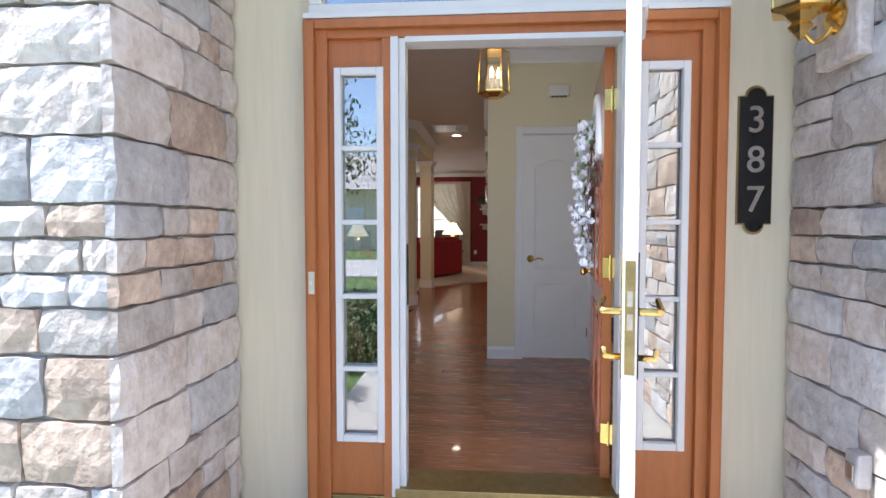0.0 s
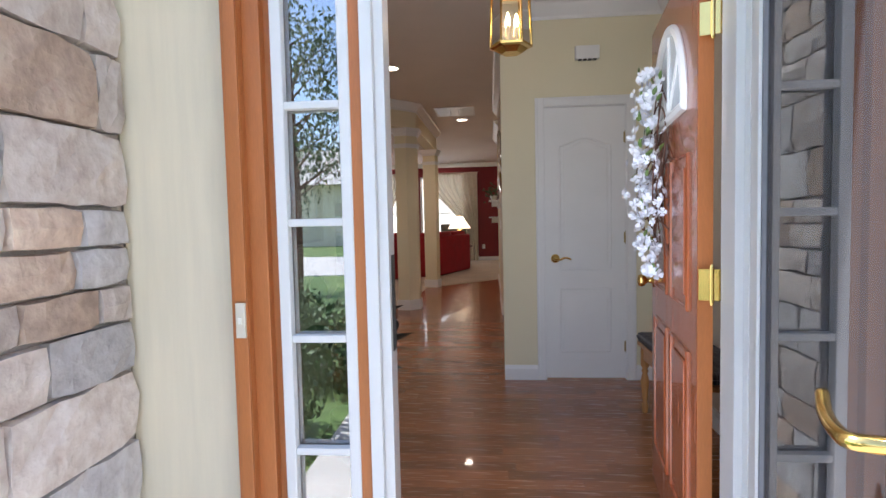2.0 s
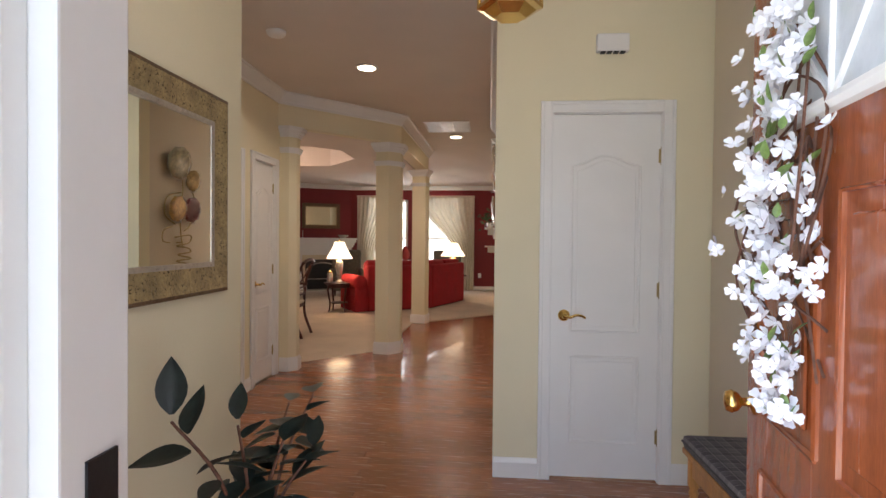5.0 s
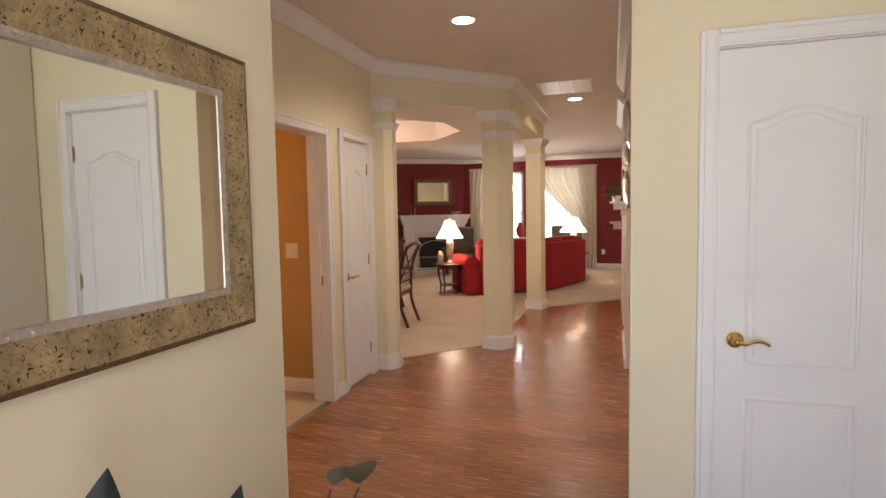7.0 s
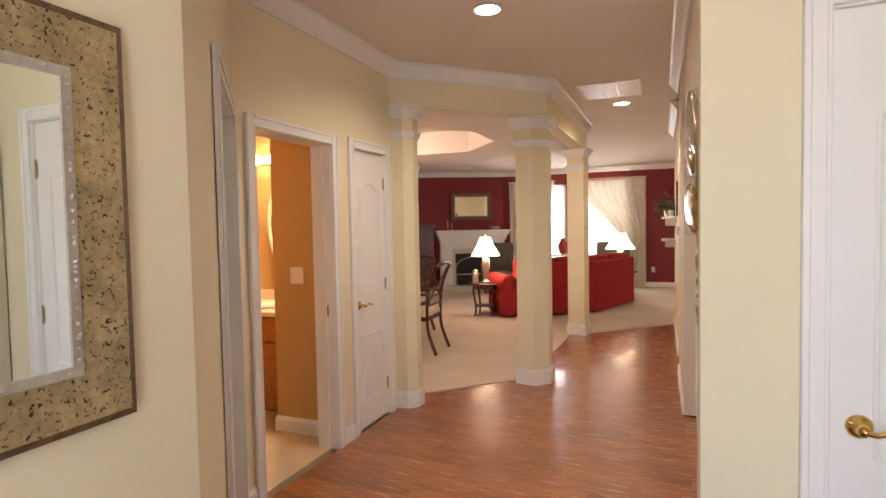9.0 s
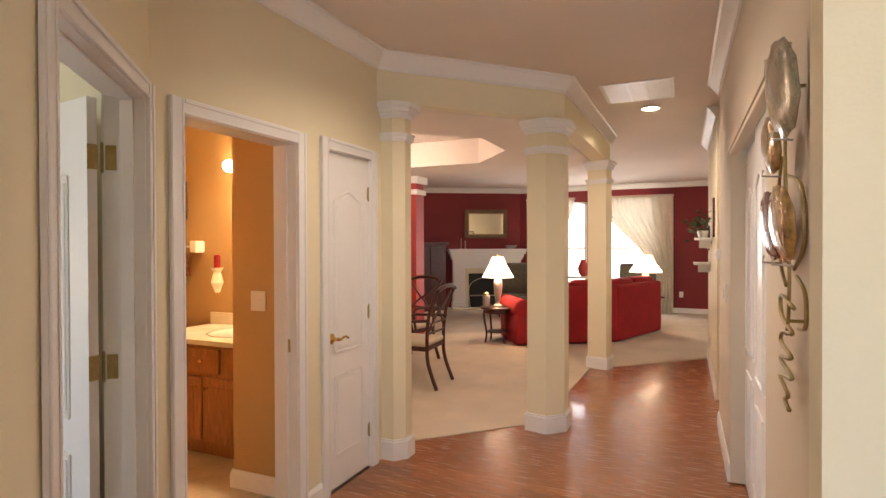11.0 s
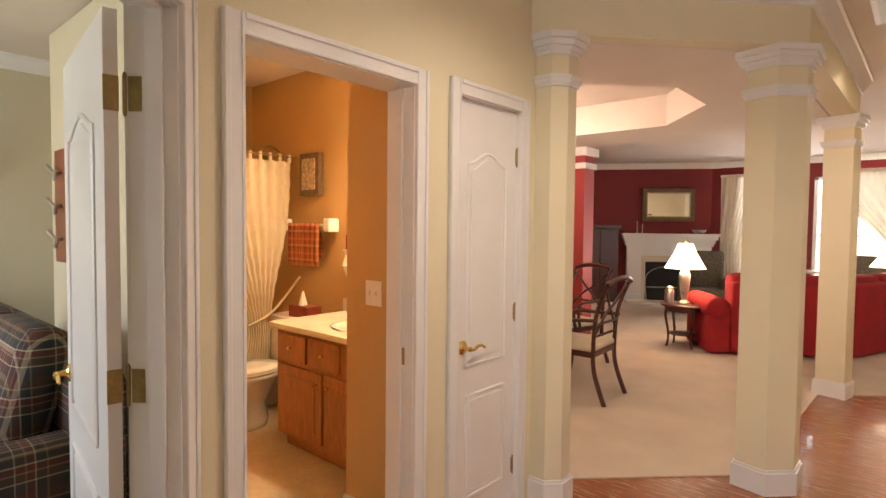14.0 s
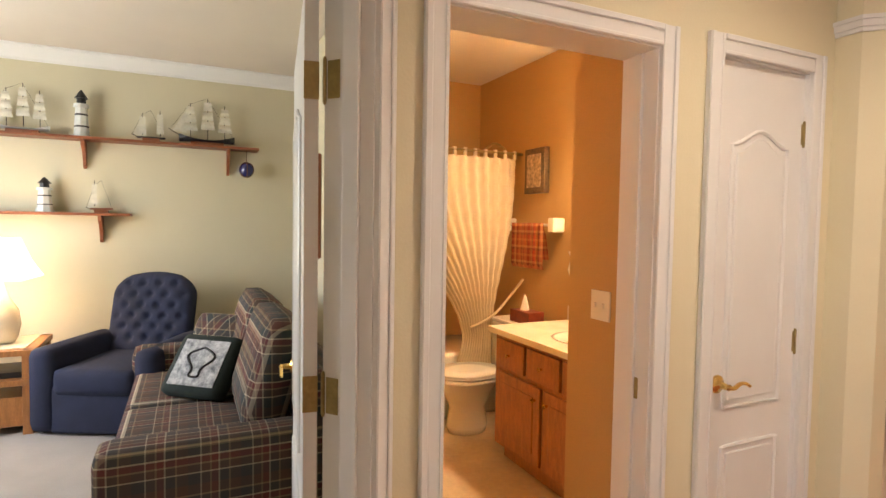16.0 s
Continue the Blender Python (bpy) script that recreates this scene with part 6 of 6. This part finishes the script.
part("panel", blk((-0.15, -0.064, -0.14, 0.15, -0.058, 0.14), m=ML), mat("stitched_white_panel", (0.62, 0.62, 0.60), 0.9, 0.5, 26, 0.4, 90, color2=(0.16, 0.17, 0.18)), lp, "stitched white panel")
part("stitching", tubes([[ML @ Vector((0.11 * math.cos(a) * (0.6 + 0.3 * math.sin(3 * a)), -0.066, 0.09 * math.sin(a))) for a in [2 * math.pi * k / 30 for k in range(31)]]], 0.007, 6), M_BLACK, lp, "dark stitched outline")

rc = thing("recliner", "navy tufted recliner armchair against the den wall", "armchair", "den seating")
MR = pose(-5.05, 4.60, 0, 0, 0, 64)
part("seat", blk((-0.27, -0.42, 0.28, 0.27, 0.28, 0.46), r=0.05, m=MR), M_NAVY, rc, "", True)
part("front_panel", blk((-0.30, -0.40, 0.02, 0.30, -0.30, 0.34), r=0.03, m=MR), M_NAVY, rc, "", True)
part("body", blk((-0.32, -0.34, 0.02, 0.32, 0.36, 0.30), r=0.03, m=MR), M_NAVY, rc, "", True)
for s in (-1, 1):
    part("arm", blk((0.27 * s if s > 0 else -0.44, -0.42, 0.02, 0.44 if s > 0 else -0.27, 0.34, 0.60), r=0.07, m=MR), M_NAVY, rc, "", True)
TUFT = [(x * 0.125 + (0.0625 if r % 2 else 0), 0.20 + 0.085 * r) for r in range(6) for x in (-2, -1, 0, 1, 2) if abs(x * 0.125 + (0.0625 if r % 2 else 0)) < 0.26]
bm = bmesh.new()
rows = []
for side in (0, 1):
    grid = []
    for j in range(49):
        w = j / 48
        half = 0.33 * (1 - max(0, (w - 0.72) / 0.28) ** 2.6 * 0.42)
        line = []
        for i in range(49):
            x, z = (i / 24 - 1) * half, 0.70 * w + 0.03 * math.cos((i / 24 - 1) * 1.4) * w
            rim = (1 - abs(i / 24 - 1) ** 5) ** 0.5 * (1 - abs(2 * w - 1) ** 7) ** 0.5
            if side:
                y = 0.10 + 0.09 * rim
            else:
                d = sorted((x - a) ** 2 + (z - b) ** 2 for a, b in TUFT)
                seam = math.exp(-abs(d[1] ** 0.5 - d[0] ** 0.5) / 0.012) * 0.010
                y = 0.10 - 0.10 * rim + (0.042 * math.exp(-d[0] / 0.0011) + seam) * rim
            line.append(bm.verts.new((x, y, z)))
        grid.append(line)
    for p, q in zip(grid, grid[1:]):
        for i in range(48):
            bm.faces.new((p[i], p[i + 1], q[i + 1], q[i]))
bmesh.ops.remove_doubles(bm, verts=bm.verts, dist=0.0005)
bmesh.ops.transform(bm, matrix=MR @ pose(0, 0.16, 0.36, -14), verts=bm.verts)
part("backrest", bm, M_NAVY, rc, "button-tufted back", True)

et = thing("glass_top_end_table", "oak framed end table with lower shelf and glass top", "table")
for x in (-5.45, -4.95):
    for y in (3.55, 4.02):
        part("leg", blk((x - 0.03, y - 0.03, 0, x + 0.03, y + 0.03, 0.58), r=0.005), M_OAK, et)
for z in (0.54, 0.34):
    part("frame" if z > 0.5 else "shelf", blk((-5.49, 3.51, z, -4.91, 4.06, z + 0.04), r=0.006), M_OAK, et)
part("cupboard", blk((-5.46, 3.54, 0.06, -4.94, 4.03, 0.26), r=0.005), M_OAK, et)
part("top_pane", blk((-5.43, 3.57, 0.5805, -4.97, 4.0, 0.586)), M_MARBLE, et, "pale glass inset")
bk = thing("book_stack", "small stack of magazines on the table shelf", "books")
part("magazine", blk((-5.3, 3.7, 0.381, -4.98, 3.98, 0.42), r=0.003), M_BLACK, bk)
dlp = thing("table_lamp", "lit cream ceramic lamp with square flared shade", "lamp", "den lamp")
part("base", turned([(0.09, 0), (0.11, 0.03), (0.13, 0.12), (0.12, 0.22), (0.06, 0.33), (0.035, 0.42), (0.03, 0.46)], 20, pose(-5.20, 3.80, 0.587)), M_CERAMIC, dlp, "", True)
bm = bmesh.new()
lathe(bm, [(0.30, 1.04), (0.22, 1.16), (0.15, 1.32)], 4, pose(-5.20, 3.80, 0, 0, 0, 40))
bmesh.ops.delete(bm, geom=[f for f in bm.faces if abs(f.normal.z) > 0.98], context="FACES_ONLY")
s = part("shade", bm, M_SHADE, dlp, "lit cream square shade")
s.visible_shadow = False
lamp("den_lamp_bulb", "POINT", 1.8, WARM, pose(-5.2, 3.8, 1.17), radius=0.05)


def den_shelf(y0, y1, z, brackets):
    ob = thing("wall_shelf", "cherry wood display shelf on scrolled brackets", "shelf", "den display shelves")
    part("board", blk((-5.75, y0, z, -5.57, y1, z + 0.022), r=0.005), M_SHELF, ob)
    for y in brackets:
        bm = bmesh.new()
        pts = [(-5.749, z), (-5.60, z), (-5.61, z - 0.04), (-5.66, z - 0.07), (-5.70, z - 0.13), (-5.715, z - 0.20), (-5.749, z - 0.22)]
        a = [bm.verts.new((x, y - 0.012, zz)) for x, zz in pts]
        b = [bm.verts.new((x, y + 0.012, zz)) for x, zz in pts]
        bm.faces.new(a), bm.faces.new(b)
        for k in range(len(pts)):
            bm.faces.new((a[k], a[(k + 1) % 7], b[(k + 1) % 7], b[k]))
        part("bracket", bm, M_SHELF, ob)


den_shelf(3.4, 5.58, 2.09, (4.25, 5.33, 3.45))
den_shelf(3.2, 4.58, 1.49, (4.36, 3.4))
M_SAIL = mat("aged_sailcloth", (0.66, 0.62, 0.50), 0.9, 0.15, 14)
M_HULL = mat("dark_hull", (0.03, 0.028, 0.03), 0.4, 0.2, 20)
M_HULLW = mat("white_hull", (0.62, 0.64, 0.62), 0.4, 0.1, 20)


def model_ship(y, z, ln, h, masts, hull, label):
    ob = thing("model_ship", label, "model ship", "model ships")
    bm = bmesh.new()
    rows = []
    for k in range(9):
        u = k / 8
        w = 0.16 * ln * (math.sin(math.pi * (0.12 + 0.80 * u))) ** 0.6
        zz = 0.03 * ln + 0.10 * ln * (2 * u - 1) ** 2
        rows.append([bm.verts.new((-5.66 + s * w * c, y + (u - 0.5) * ln, z + q)) for s, c, q in ((-1, 1, zz + 0.06 * ln), (-1, 0.7, 0.04), (0, 0, 0.025), (1, 0.7, 0.04), (1, 1, zz + 0.06 * ln))])
    for a, b in zip(rows, rows[1:]):
        for s in range(4):
            bm.faces.new((a[s], a[s + 1], b[s + 1], b[s]))
        bm.faces.new((a[4], a[0], b[0], b[4]))
    bm.faces.new(rows[0]), bm.faces.new(rows[-1])
    part("hull", bm, hull, ob)
    part("stand", blk((-5.70, y - ln * 0.3, z, -5.62, y + ln * 0.3, z + 0.026), r=0.002), M_SHELF, ob)
    part("bowsprit", tubes([[(-5.66, y - ln * 0.48, z + 0.16 * ln), (-5.66, y - ln * 0.68, z + 0.28 * ln)]], 0.003, 5), M_HULL, ob)
    for k in range(masts):
        my = y + ln * (-0.30 + 0.62 * k / max(1, masts - 1))
        mh = h * (1.0 if k == masts // 2 else 0.88)
        part("mast", tubes([[(-5.66, my, z + 0.05), (-5.66, my, z + mh)]], 0.003, 5), M_HULL, ob)
        for q in range(3 if masts > 2 else 1):
            z0, z1 = z + mh * (0.34 + 0.2 * q), z + mh * (0.52 + 0.2 * q)
            if masts <= 2:
                z0, z1 = z + mh * 0.25, z + mh * 0.9
            w = ln * (0.13 - 0.025 * q)
            bm = bmesh.new()
            rr = [[bm.verts.new((-5.66 + 0.018 * math.sin(math.pi * t / 4), my + w * (s / 3 - 1) * (1 - 0.2 * t / 4), z0 + (z1 - z0) * t / 4)) for s in range(7)] for t in range(5)]
            for a, b in zip(rr, rr[1:]):
                for s in range(6):
                    bm.faces.new((a[s], a[s + 1], b[s + 1], b[s]))
            part("sail", bm, M_SAIL, ob)
    bm = bmesh.new()
    bm.faces.new([bm.verts.new(p) for p in ((-5.66, y - ln * 0.62, z + 0.25 * ln), (-5.655, y - ln * 0.30, z + h * 0.85), (-5.66, y - ln * 0.36, z + 0.22 * ln))])
    part("jib", bm, M_SAIL, ob)
    part("rigging", tubes([[(-5.66, y - ln * 0.66, z + 0.27 * ln), (-5.66, y - ln * 0.30, z + h * 0.88)], [(-5.66, y - ln * 0.30, z + h * 0.86), (-5.66, y, z + h)], [(-5.66, y, z + h), (-5.66, y + ln * 0.48, z + 0.17 * ln)]], 0.0012, 4), M_HULL, ob)


model_ship(5.16, 2.113, 0.44, 0.40, 3, M_HULL, "three-masted model ship with dark hull")
model_ship(4.73, 2.113, 0.21, 0.26, 2, M_HULL, "small two-masted model schooner")
model_ship(3.86, 2.113, 0.34, 0.38, 3, M_HULLW, "pale hulled model ship with furled sails")
model_ship(4.37, 1.513, 0.16, 0.26, 1, M_SHELF, "small model boat with wicker hull")


def lighthouse(y, z, h, label):
    ob = thing("model_lighthouse", label, "model lighthouse", "model lighthouses")
    part("tower", turned([(0.062, 0), (0.062, 0.02), (0.055, 0.021), (0.040, h * 0.62), (0.055, h * 0.63), (0.055, h * 0.66), (0.036, h * 0.67)], 8, pose(-5.66, y, z)), M_HULLW, ob)
    part("lantern_room", turned([(0.032, h * 0.67), (0.032, h * 0.82)], 8, pose(-5.66, y, z)), M_BLACK, ob, "dark lantern room")
    part("gallery", turned([(0.05, h * 0.665), (0.052, h * 0.70), (0.045, h * 0.70)], 8, pose(-5.66, y, z)), M_HULLW, ob)
    part("roof", turned([(0.048, h * 0.82), (0.03, h * 0.9), (0.006, h)], 8, pose(-5.66, y, z)), M_BLACK, ob)
    for k in range(2):
        part("band", turned([(0.053 - 0.006 * k, h * (0.2 + 0.25 * k)), (0.050 - 0.006 * k, h * (0.24 + 0.25 * k))], 8, pose(-5.66, y, z)), M_HULL, ob)


lighthouse(4.24, 2.113, 0.37, "white and black model lighthouse on the shelf")
lighthouse(3.99, 1.513, 0.27, "small white model lighthouse on the shelf")
fl = thing("glass_float", "blue glass fishing float in a rope net", "glass float")
bm = bmesh.new()
bmesh.ops.create_icosphere(bm, subdivisions=3, radius=0.065, matrix=Matrix.Translation((-5.64, 5.48, 1.92)))
part("float", bm, mat("cobalt_glass", (0.03, 0.035, 0.16), 0.08, 0.2, 9, coat=1.0), fl, "", True)
part("net", tubes([[Vector((-5.64, 5.48, 1.92)) + 0.067 * Vector((math.cos(a) * math.sin(b), math.sin(a) * math.sin(b), math.cos(b))) for b in [math.pi * k / 12 for k in range(13)]] for a in [k * math.pi / 3 for k in range(6)]] + [[(-5.64, 5.48, 1.985), (-5.64, 5.48, 2.09)]], 0.003, 5), M_TWIG, fl)
# window added out of view for the den's area lamp
dw = setting(new("window_6"), "unseen white framed window added to the den", "window")
for b in ((-5.0, 2.44, 0.9, -4.95, 2.54, 2.3), (-3.45, 2.44, 0.9, -3.4, 2.54, 2.3), (-4.95, 2.44, 0.9, -3.45, 2.54, 0.95), (-4.95, 2.44, 2.25, -3.45, 2.54, 2.3), (-4.22, 2.46, 0.95, -4.18, 2.53, 2.25)):
    part("window_frame", blk(b, r=0.004), M_WHITE, dw)

kb = thing("cleat_board", "brown wooden plaque with silvery ship cleats", "wall plaque")
part("board", blk((-4.70, 5.845, 1.20, -4.42, 5.879, 1.96), r=0.012), M_SHELF, kb)
for z in (1.36, 1.58, 1.80):
    part("cleat", tubes([smoothed([(-4.65, 5.79, z + 0.05), (-4.60, 5.81, z + 0.01), (-4.56, 5.815, z), (-4.52, 5.81, z - 0.01), (-4.47, 5.79, z - 0.05)], 5), [(-4.58, 5.815, z), (-4.58, 5.847, z)], [(-4.54, 5.815, z), (-4.54, 5.847, z)]], 0.013, 8), M_SILVER, kb, "silvery ship cleat", True)
nf = thing("framed_picture", "narrow black framed picture on the khaki wall", "picture", "den picture")
for b in ((-4.26, 5.862, 1.22, -4.235, 5.879, 1.86), (-3.99, 5.862, 1.22, -3.965, 5.879, 1.86), (-4.235, 5.862, 1.22, -3.99, 5.879, 1.245), (-4.235, 5.862, 1.835, -3.99, 5.879, 1.86)):
    part("frame", blk(b, r=0.003), M_BLACK, nf)
part("print", blk((-4.237, 5.872, 1.243, -3.988, 5.876, 1.837)), M_SEAT, nf)

# ---- front garden, behind the walk ----
def clump(bm, centre, radius, n, size, rng):
    """Many small leaf blades scattered through a ball."""
    for _ in range(n):
        d = Vector((rng.gauss(0, 1), rng.gauss(0, 1), rng.gauss(0, 1))).normalized() * radius * rng.random() ** 0.4
        mm = Matrix.Translation(Vector(centre) + d) @ Euler((rng.uniform(0, 6), rng.uniform(0, 6), rng.uniform(0, 6))).to_matrix().to_4x4()
        bm.faces.new([bm.verts.new(mm @ Vector(p)) for p in ((0, -size * 0.4, 0), (size, 0, size * 0.2), (0, size * 0.4, 0), (-size, 0, 0))])


rng = random.Random(21)
for x, y, h in ((-3.4, -6.4, 5.4), (-10.0, -9.0, 6.0), (6.0, -9.0, 5.5)):
    tr_ = thing("garden_tree", "leafy young street tree on the lawn", "tree", "garden trees")
    part("trunk", tubes([smoothed([(x, y, -0.2), (x + 0.05, y, 1.5), (x, y + 0.05, h * 0.8)], 5)], 0.10, 8, 0.03), M_TWIG, tr_, "", True)
    bm, lb = bmesh.new(), bmesh.new()
    for k in range(34):
        a, u = rng.uniform(0, 6.28), rng.random()
        rad = h * 0.30 * math.sin(math.pi * (0.15 + 0.8 * u)) * rng.uniform(0.4, 1)
        c = (x + rad * math.cos(a), y + rad * math.sin(a), h * (0.33 + 0.66 * u))
        tube(lb, [(x, y, c[2] - rad * 0.6), c], 0.025, 5, 0.006)
        clump(bm, c, h * 0.10, 130, 0.06, rng)
    part("limbs", lb, M_TWIG, tr_)
    part("crown", bm, M_GREEN, tr_, "loose green leaves")
for x, y, r in ((-0.95, -0.75, 0.42), (-1.55, -1.1, 0.45), (-1.15, 0.35, 0.36), (-2.0, -2.0, 0.5), (-2.3, -0.4, 0.45)):
    sh = thing("garden_shrub", "clipped green shrub beside the walk", "shrub", "garden shrubs")
    part("stem", tubes([[(x, y, -0.2), (x, y, 0.2)]], 0.03), M_TWIG, sh)
    bm = bmesh.new()
    clump(bm, (x, y, 0.16), r, 1500, 0.035, rng)
    part("foliage", bm, M_HEDGE, sh)
nh = thing("neighbour_house", "pale neighbouring house across the street", "house")
part("wall", blk((-16, -34, -0.2, -2, -26, 3.2)), M_STUCCO, nh)
bm = bmesh.new()
a = [bm.verts.new(p) for p in ((-16.5, -34.5, 3.2), (-1.5, -34.5, 3.2), (-1.5, -25.5, 3.2), (-16.5, -25.5, 3.2), (-13, -30, 5.6), (-5, -30, 5.6))]
for f in ((0, 1, 5, 4), (1, 2, 5), (2, 3, 4, 5), (3, 0, 4), (0, 3, 2, 1)):
    bm.faces.new([a[k] for k in f])
part("roof", bm, M_CONC, nh, "grey shingled roof")
for x in (-14, -11, -7, -4):
    part("window", blk((x - 0.6, -26.02, 0.8, x + 0.6, -25.96, 2.2), r=0.01), M_WHITE, nh)

# ---- stonework ----
wl = setting(part("wall_pier_left", blk((-2.4, 1.64, -0.19, -0.825, 2.46, 3.1)), M_MORTAR), "ledge stone porch pier with rough grey and tan stones", "stone pier")
wr = setting(part("wall_pier_right", blk((1.675, -0.30, -0.19, 2.5, 2.46, 3.1)), M_MORTAR), "ledge stone porch side wall with rough stones", "stone wall")


def stone_mesh(u0, u1, z0, z1, to_world, rng, depth=0.038):
    """A pillowed rough-faced stone on a wall plane: u along the wall, z up, d outwards."""
    bm = bmesh.new()
    nu, nz = max(3, min(6, int((u1 - u0) / 0.055))), max(2, min(4, int((z1 - z0) / 0.05)))
    grid = []
    for j in range(nz + 1):
        row = []
        for i in range(nu + 1):
            edge_u, edge_z = i in (0, nu), j in (0, nz)
            jit = lambda s: rng.uniform(-s, s)  # noqa: E731
            u, z = u0 + (u1 - u0) * i / nu, z0 + (z1 - z0) * j / nz
            cu, cz = (u0 + u1) / 2, (z0 + z1) / 2
            d = depth * (0.70 if edge_u and edge_z else 0.84 if edge_u or edge_z else 1.0) + jit(0.006)
            if edge_u and edge_z:
                u, z = u + (cu - u) * 0.025, z + (cz - z) * 0.05
            row.append(bm.verts.new(to_world(u + jit(0.005), z + jit(0.005), d)))
        grid.append(row)
    for a, b in zip(grid, grid[1:]):
        for i in range(nu):
            bm.faces.new((a[i], a[i + 1], b[i + 1], b[i]))
    rim = grid[0] + [r[-1] for r in grid[1:]] + grid[-1][-2::-1] + [r[0] for r in grid[-2:0:-1]]
    back = [bm.verts.new(to_world(u0 + (u1 - u0) * min(1, max(0, i / nu)), z, -0.004)) for i, z in [(k, z0) for k in range(nu + 1)] + [(nu, z0 + (z1 - z0) * k / nz) for k in range(1, nz + 1)] + [(k, z1) for k in range(nu - 1, -1, -1)] + [(0, z0 + (z1 - z0) * k / nz) for k in range(nz - 1, 0, -1)]]
    for k in range(len(rim)):
        bm.faces.new((rim[k], rim[(k + 1) % len(rim)], back[(k + 1) % len(rim)], back[k]))
    return bm


def stone_face(parent, u_from, u_to, to_world, seed, rows):
    rng = random.Random(seed)
    gap = 0.011
    for z0, z1 in rows:
        u = u_from
        while u < u_to - 0.02:
            w = rng.uniform(0.9, 2.1) * (z1 - z0) + 0.05
            end = u + w if u + w < u_to - 0.10 else u_to
            mt = rng.choices((M_STONE, M_STONE_T, M_STONE_G), (6, 2, 3))[0]
            if z1 - z0 > 0.17 and rng.random() < 0.35 and end - u < 0.3:
                zc = z0 + (z1 - z0) * rng.uniform(0.4, 0.6)
                part("stone", stone_mesh(u, end - gap, z0, zc - gap, to_world, rng), mt, parent)
                part("stone", stone_mesh(u, end - gap, zc, z1 - gap, to_world, rng), M_STONE, parent)
            else:
                part("stone", stone_mesh(u, end - gap, z0, z1 - gap, to_world, rng), mt, parent)
            u = end


rng = random.Random(4)
ROWS_Z, z = [], -0.18
while z < 3.05:
    h = rng.choice((0.11, 0.15, 0.18, 0.21, 0.22, 0.14))
    ROWS_Z.append((z, min(z + h, 3.08)))
    z += h
stone_face(wl, 1.60, 2.45, lambda u, z, d: (-0.825 + d, u, z), 5, ROWS_Z)
stone_face(wl, -2.3, -0.795, lambda u, z, d: (u, 1.64 - d, z), 6, ROWS_Z)
stone_face(wr, -0.28, 2.45, lambda u, z, d: (1.675 - d, u, z), 7, ROWS_Z)

# the front assembly stands a little nearer and smaller than it was drawn
SET = Matrix.Translation((0.335, -0.013, 1.228)) @ Matrix.Scale(0.95, 4) @ Matrix.Translation((-0.335, 0.013, -1.228))
for o in [o for o in scene.objects if o.parent is None and o.name in FRONT]:
    o.matrix_world = SET @ o.matrix_world

# ---- floor strips ----
fl_ = bpy.data.objects["floor"]
rng = random.Random(9)
PL = {}
joined = bmesh.new()
y = 2.50
while y < 11.9:
    x_end = 1.54 if y < 4.99 else WALL_R - 0.002 if y < 8.93 else 1.5
    x = (-0.73 if y < 4.19 else -1.745) + 0.0
    first = True
    while x < x_end - 0.01:
        ln = rng.choice((0.45, 0.7, 0.95, 1.2)) * (rng.uniform(0.3, 1) if first else 1)
        ln = round(min(ln, x_end - x), 3)
        if y < 7.2:
            if ln not in PL:
                b_ = blk((0, 0, -0.012, ln - 0.0012, 0.0888, 0.0))
                PL[ln] = bpy.data.meshes.new("plank")
                b_.to_mesh(PL[ln])
                b_.free()
                PL[ln].materials.append(M_PLANK)
            o = new("plank", PL[ln])
            o.location, o.parent = (x, y, 0), fl_
        else:
            bx(joined, x, y, -0.012, x + ln - 0.0012, y + 0.0888, 0.0)
        x += ln
        first = False
    y += 0.09
tagged(part("far_planks", joined, M_PLANK, fl_), kind="stuff")
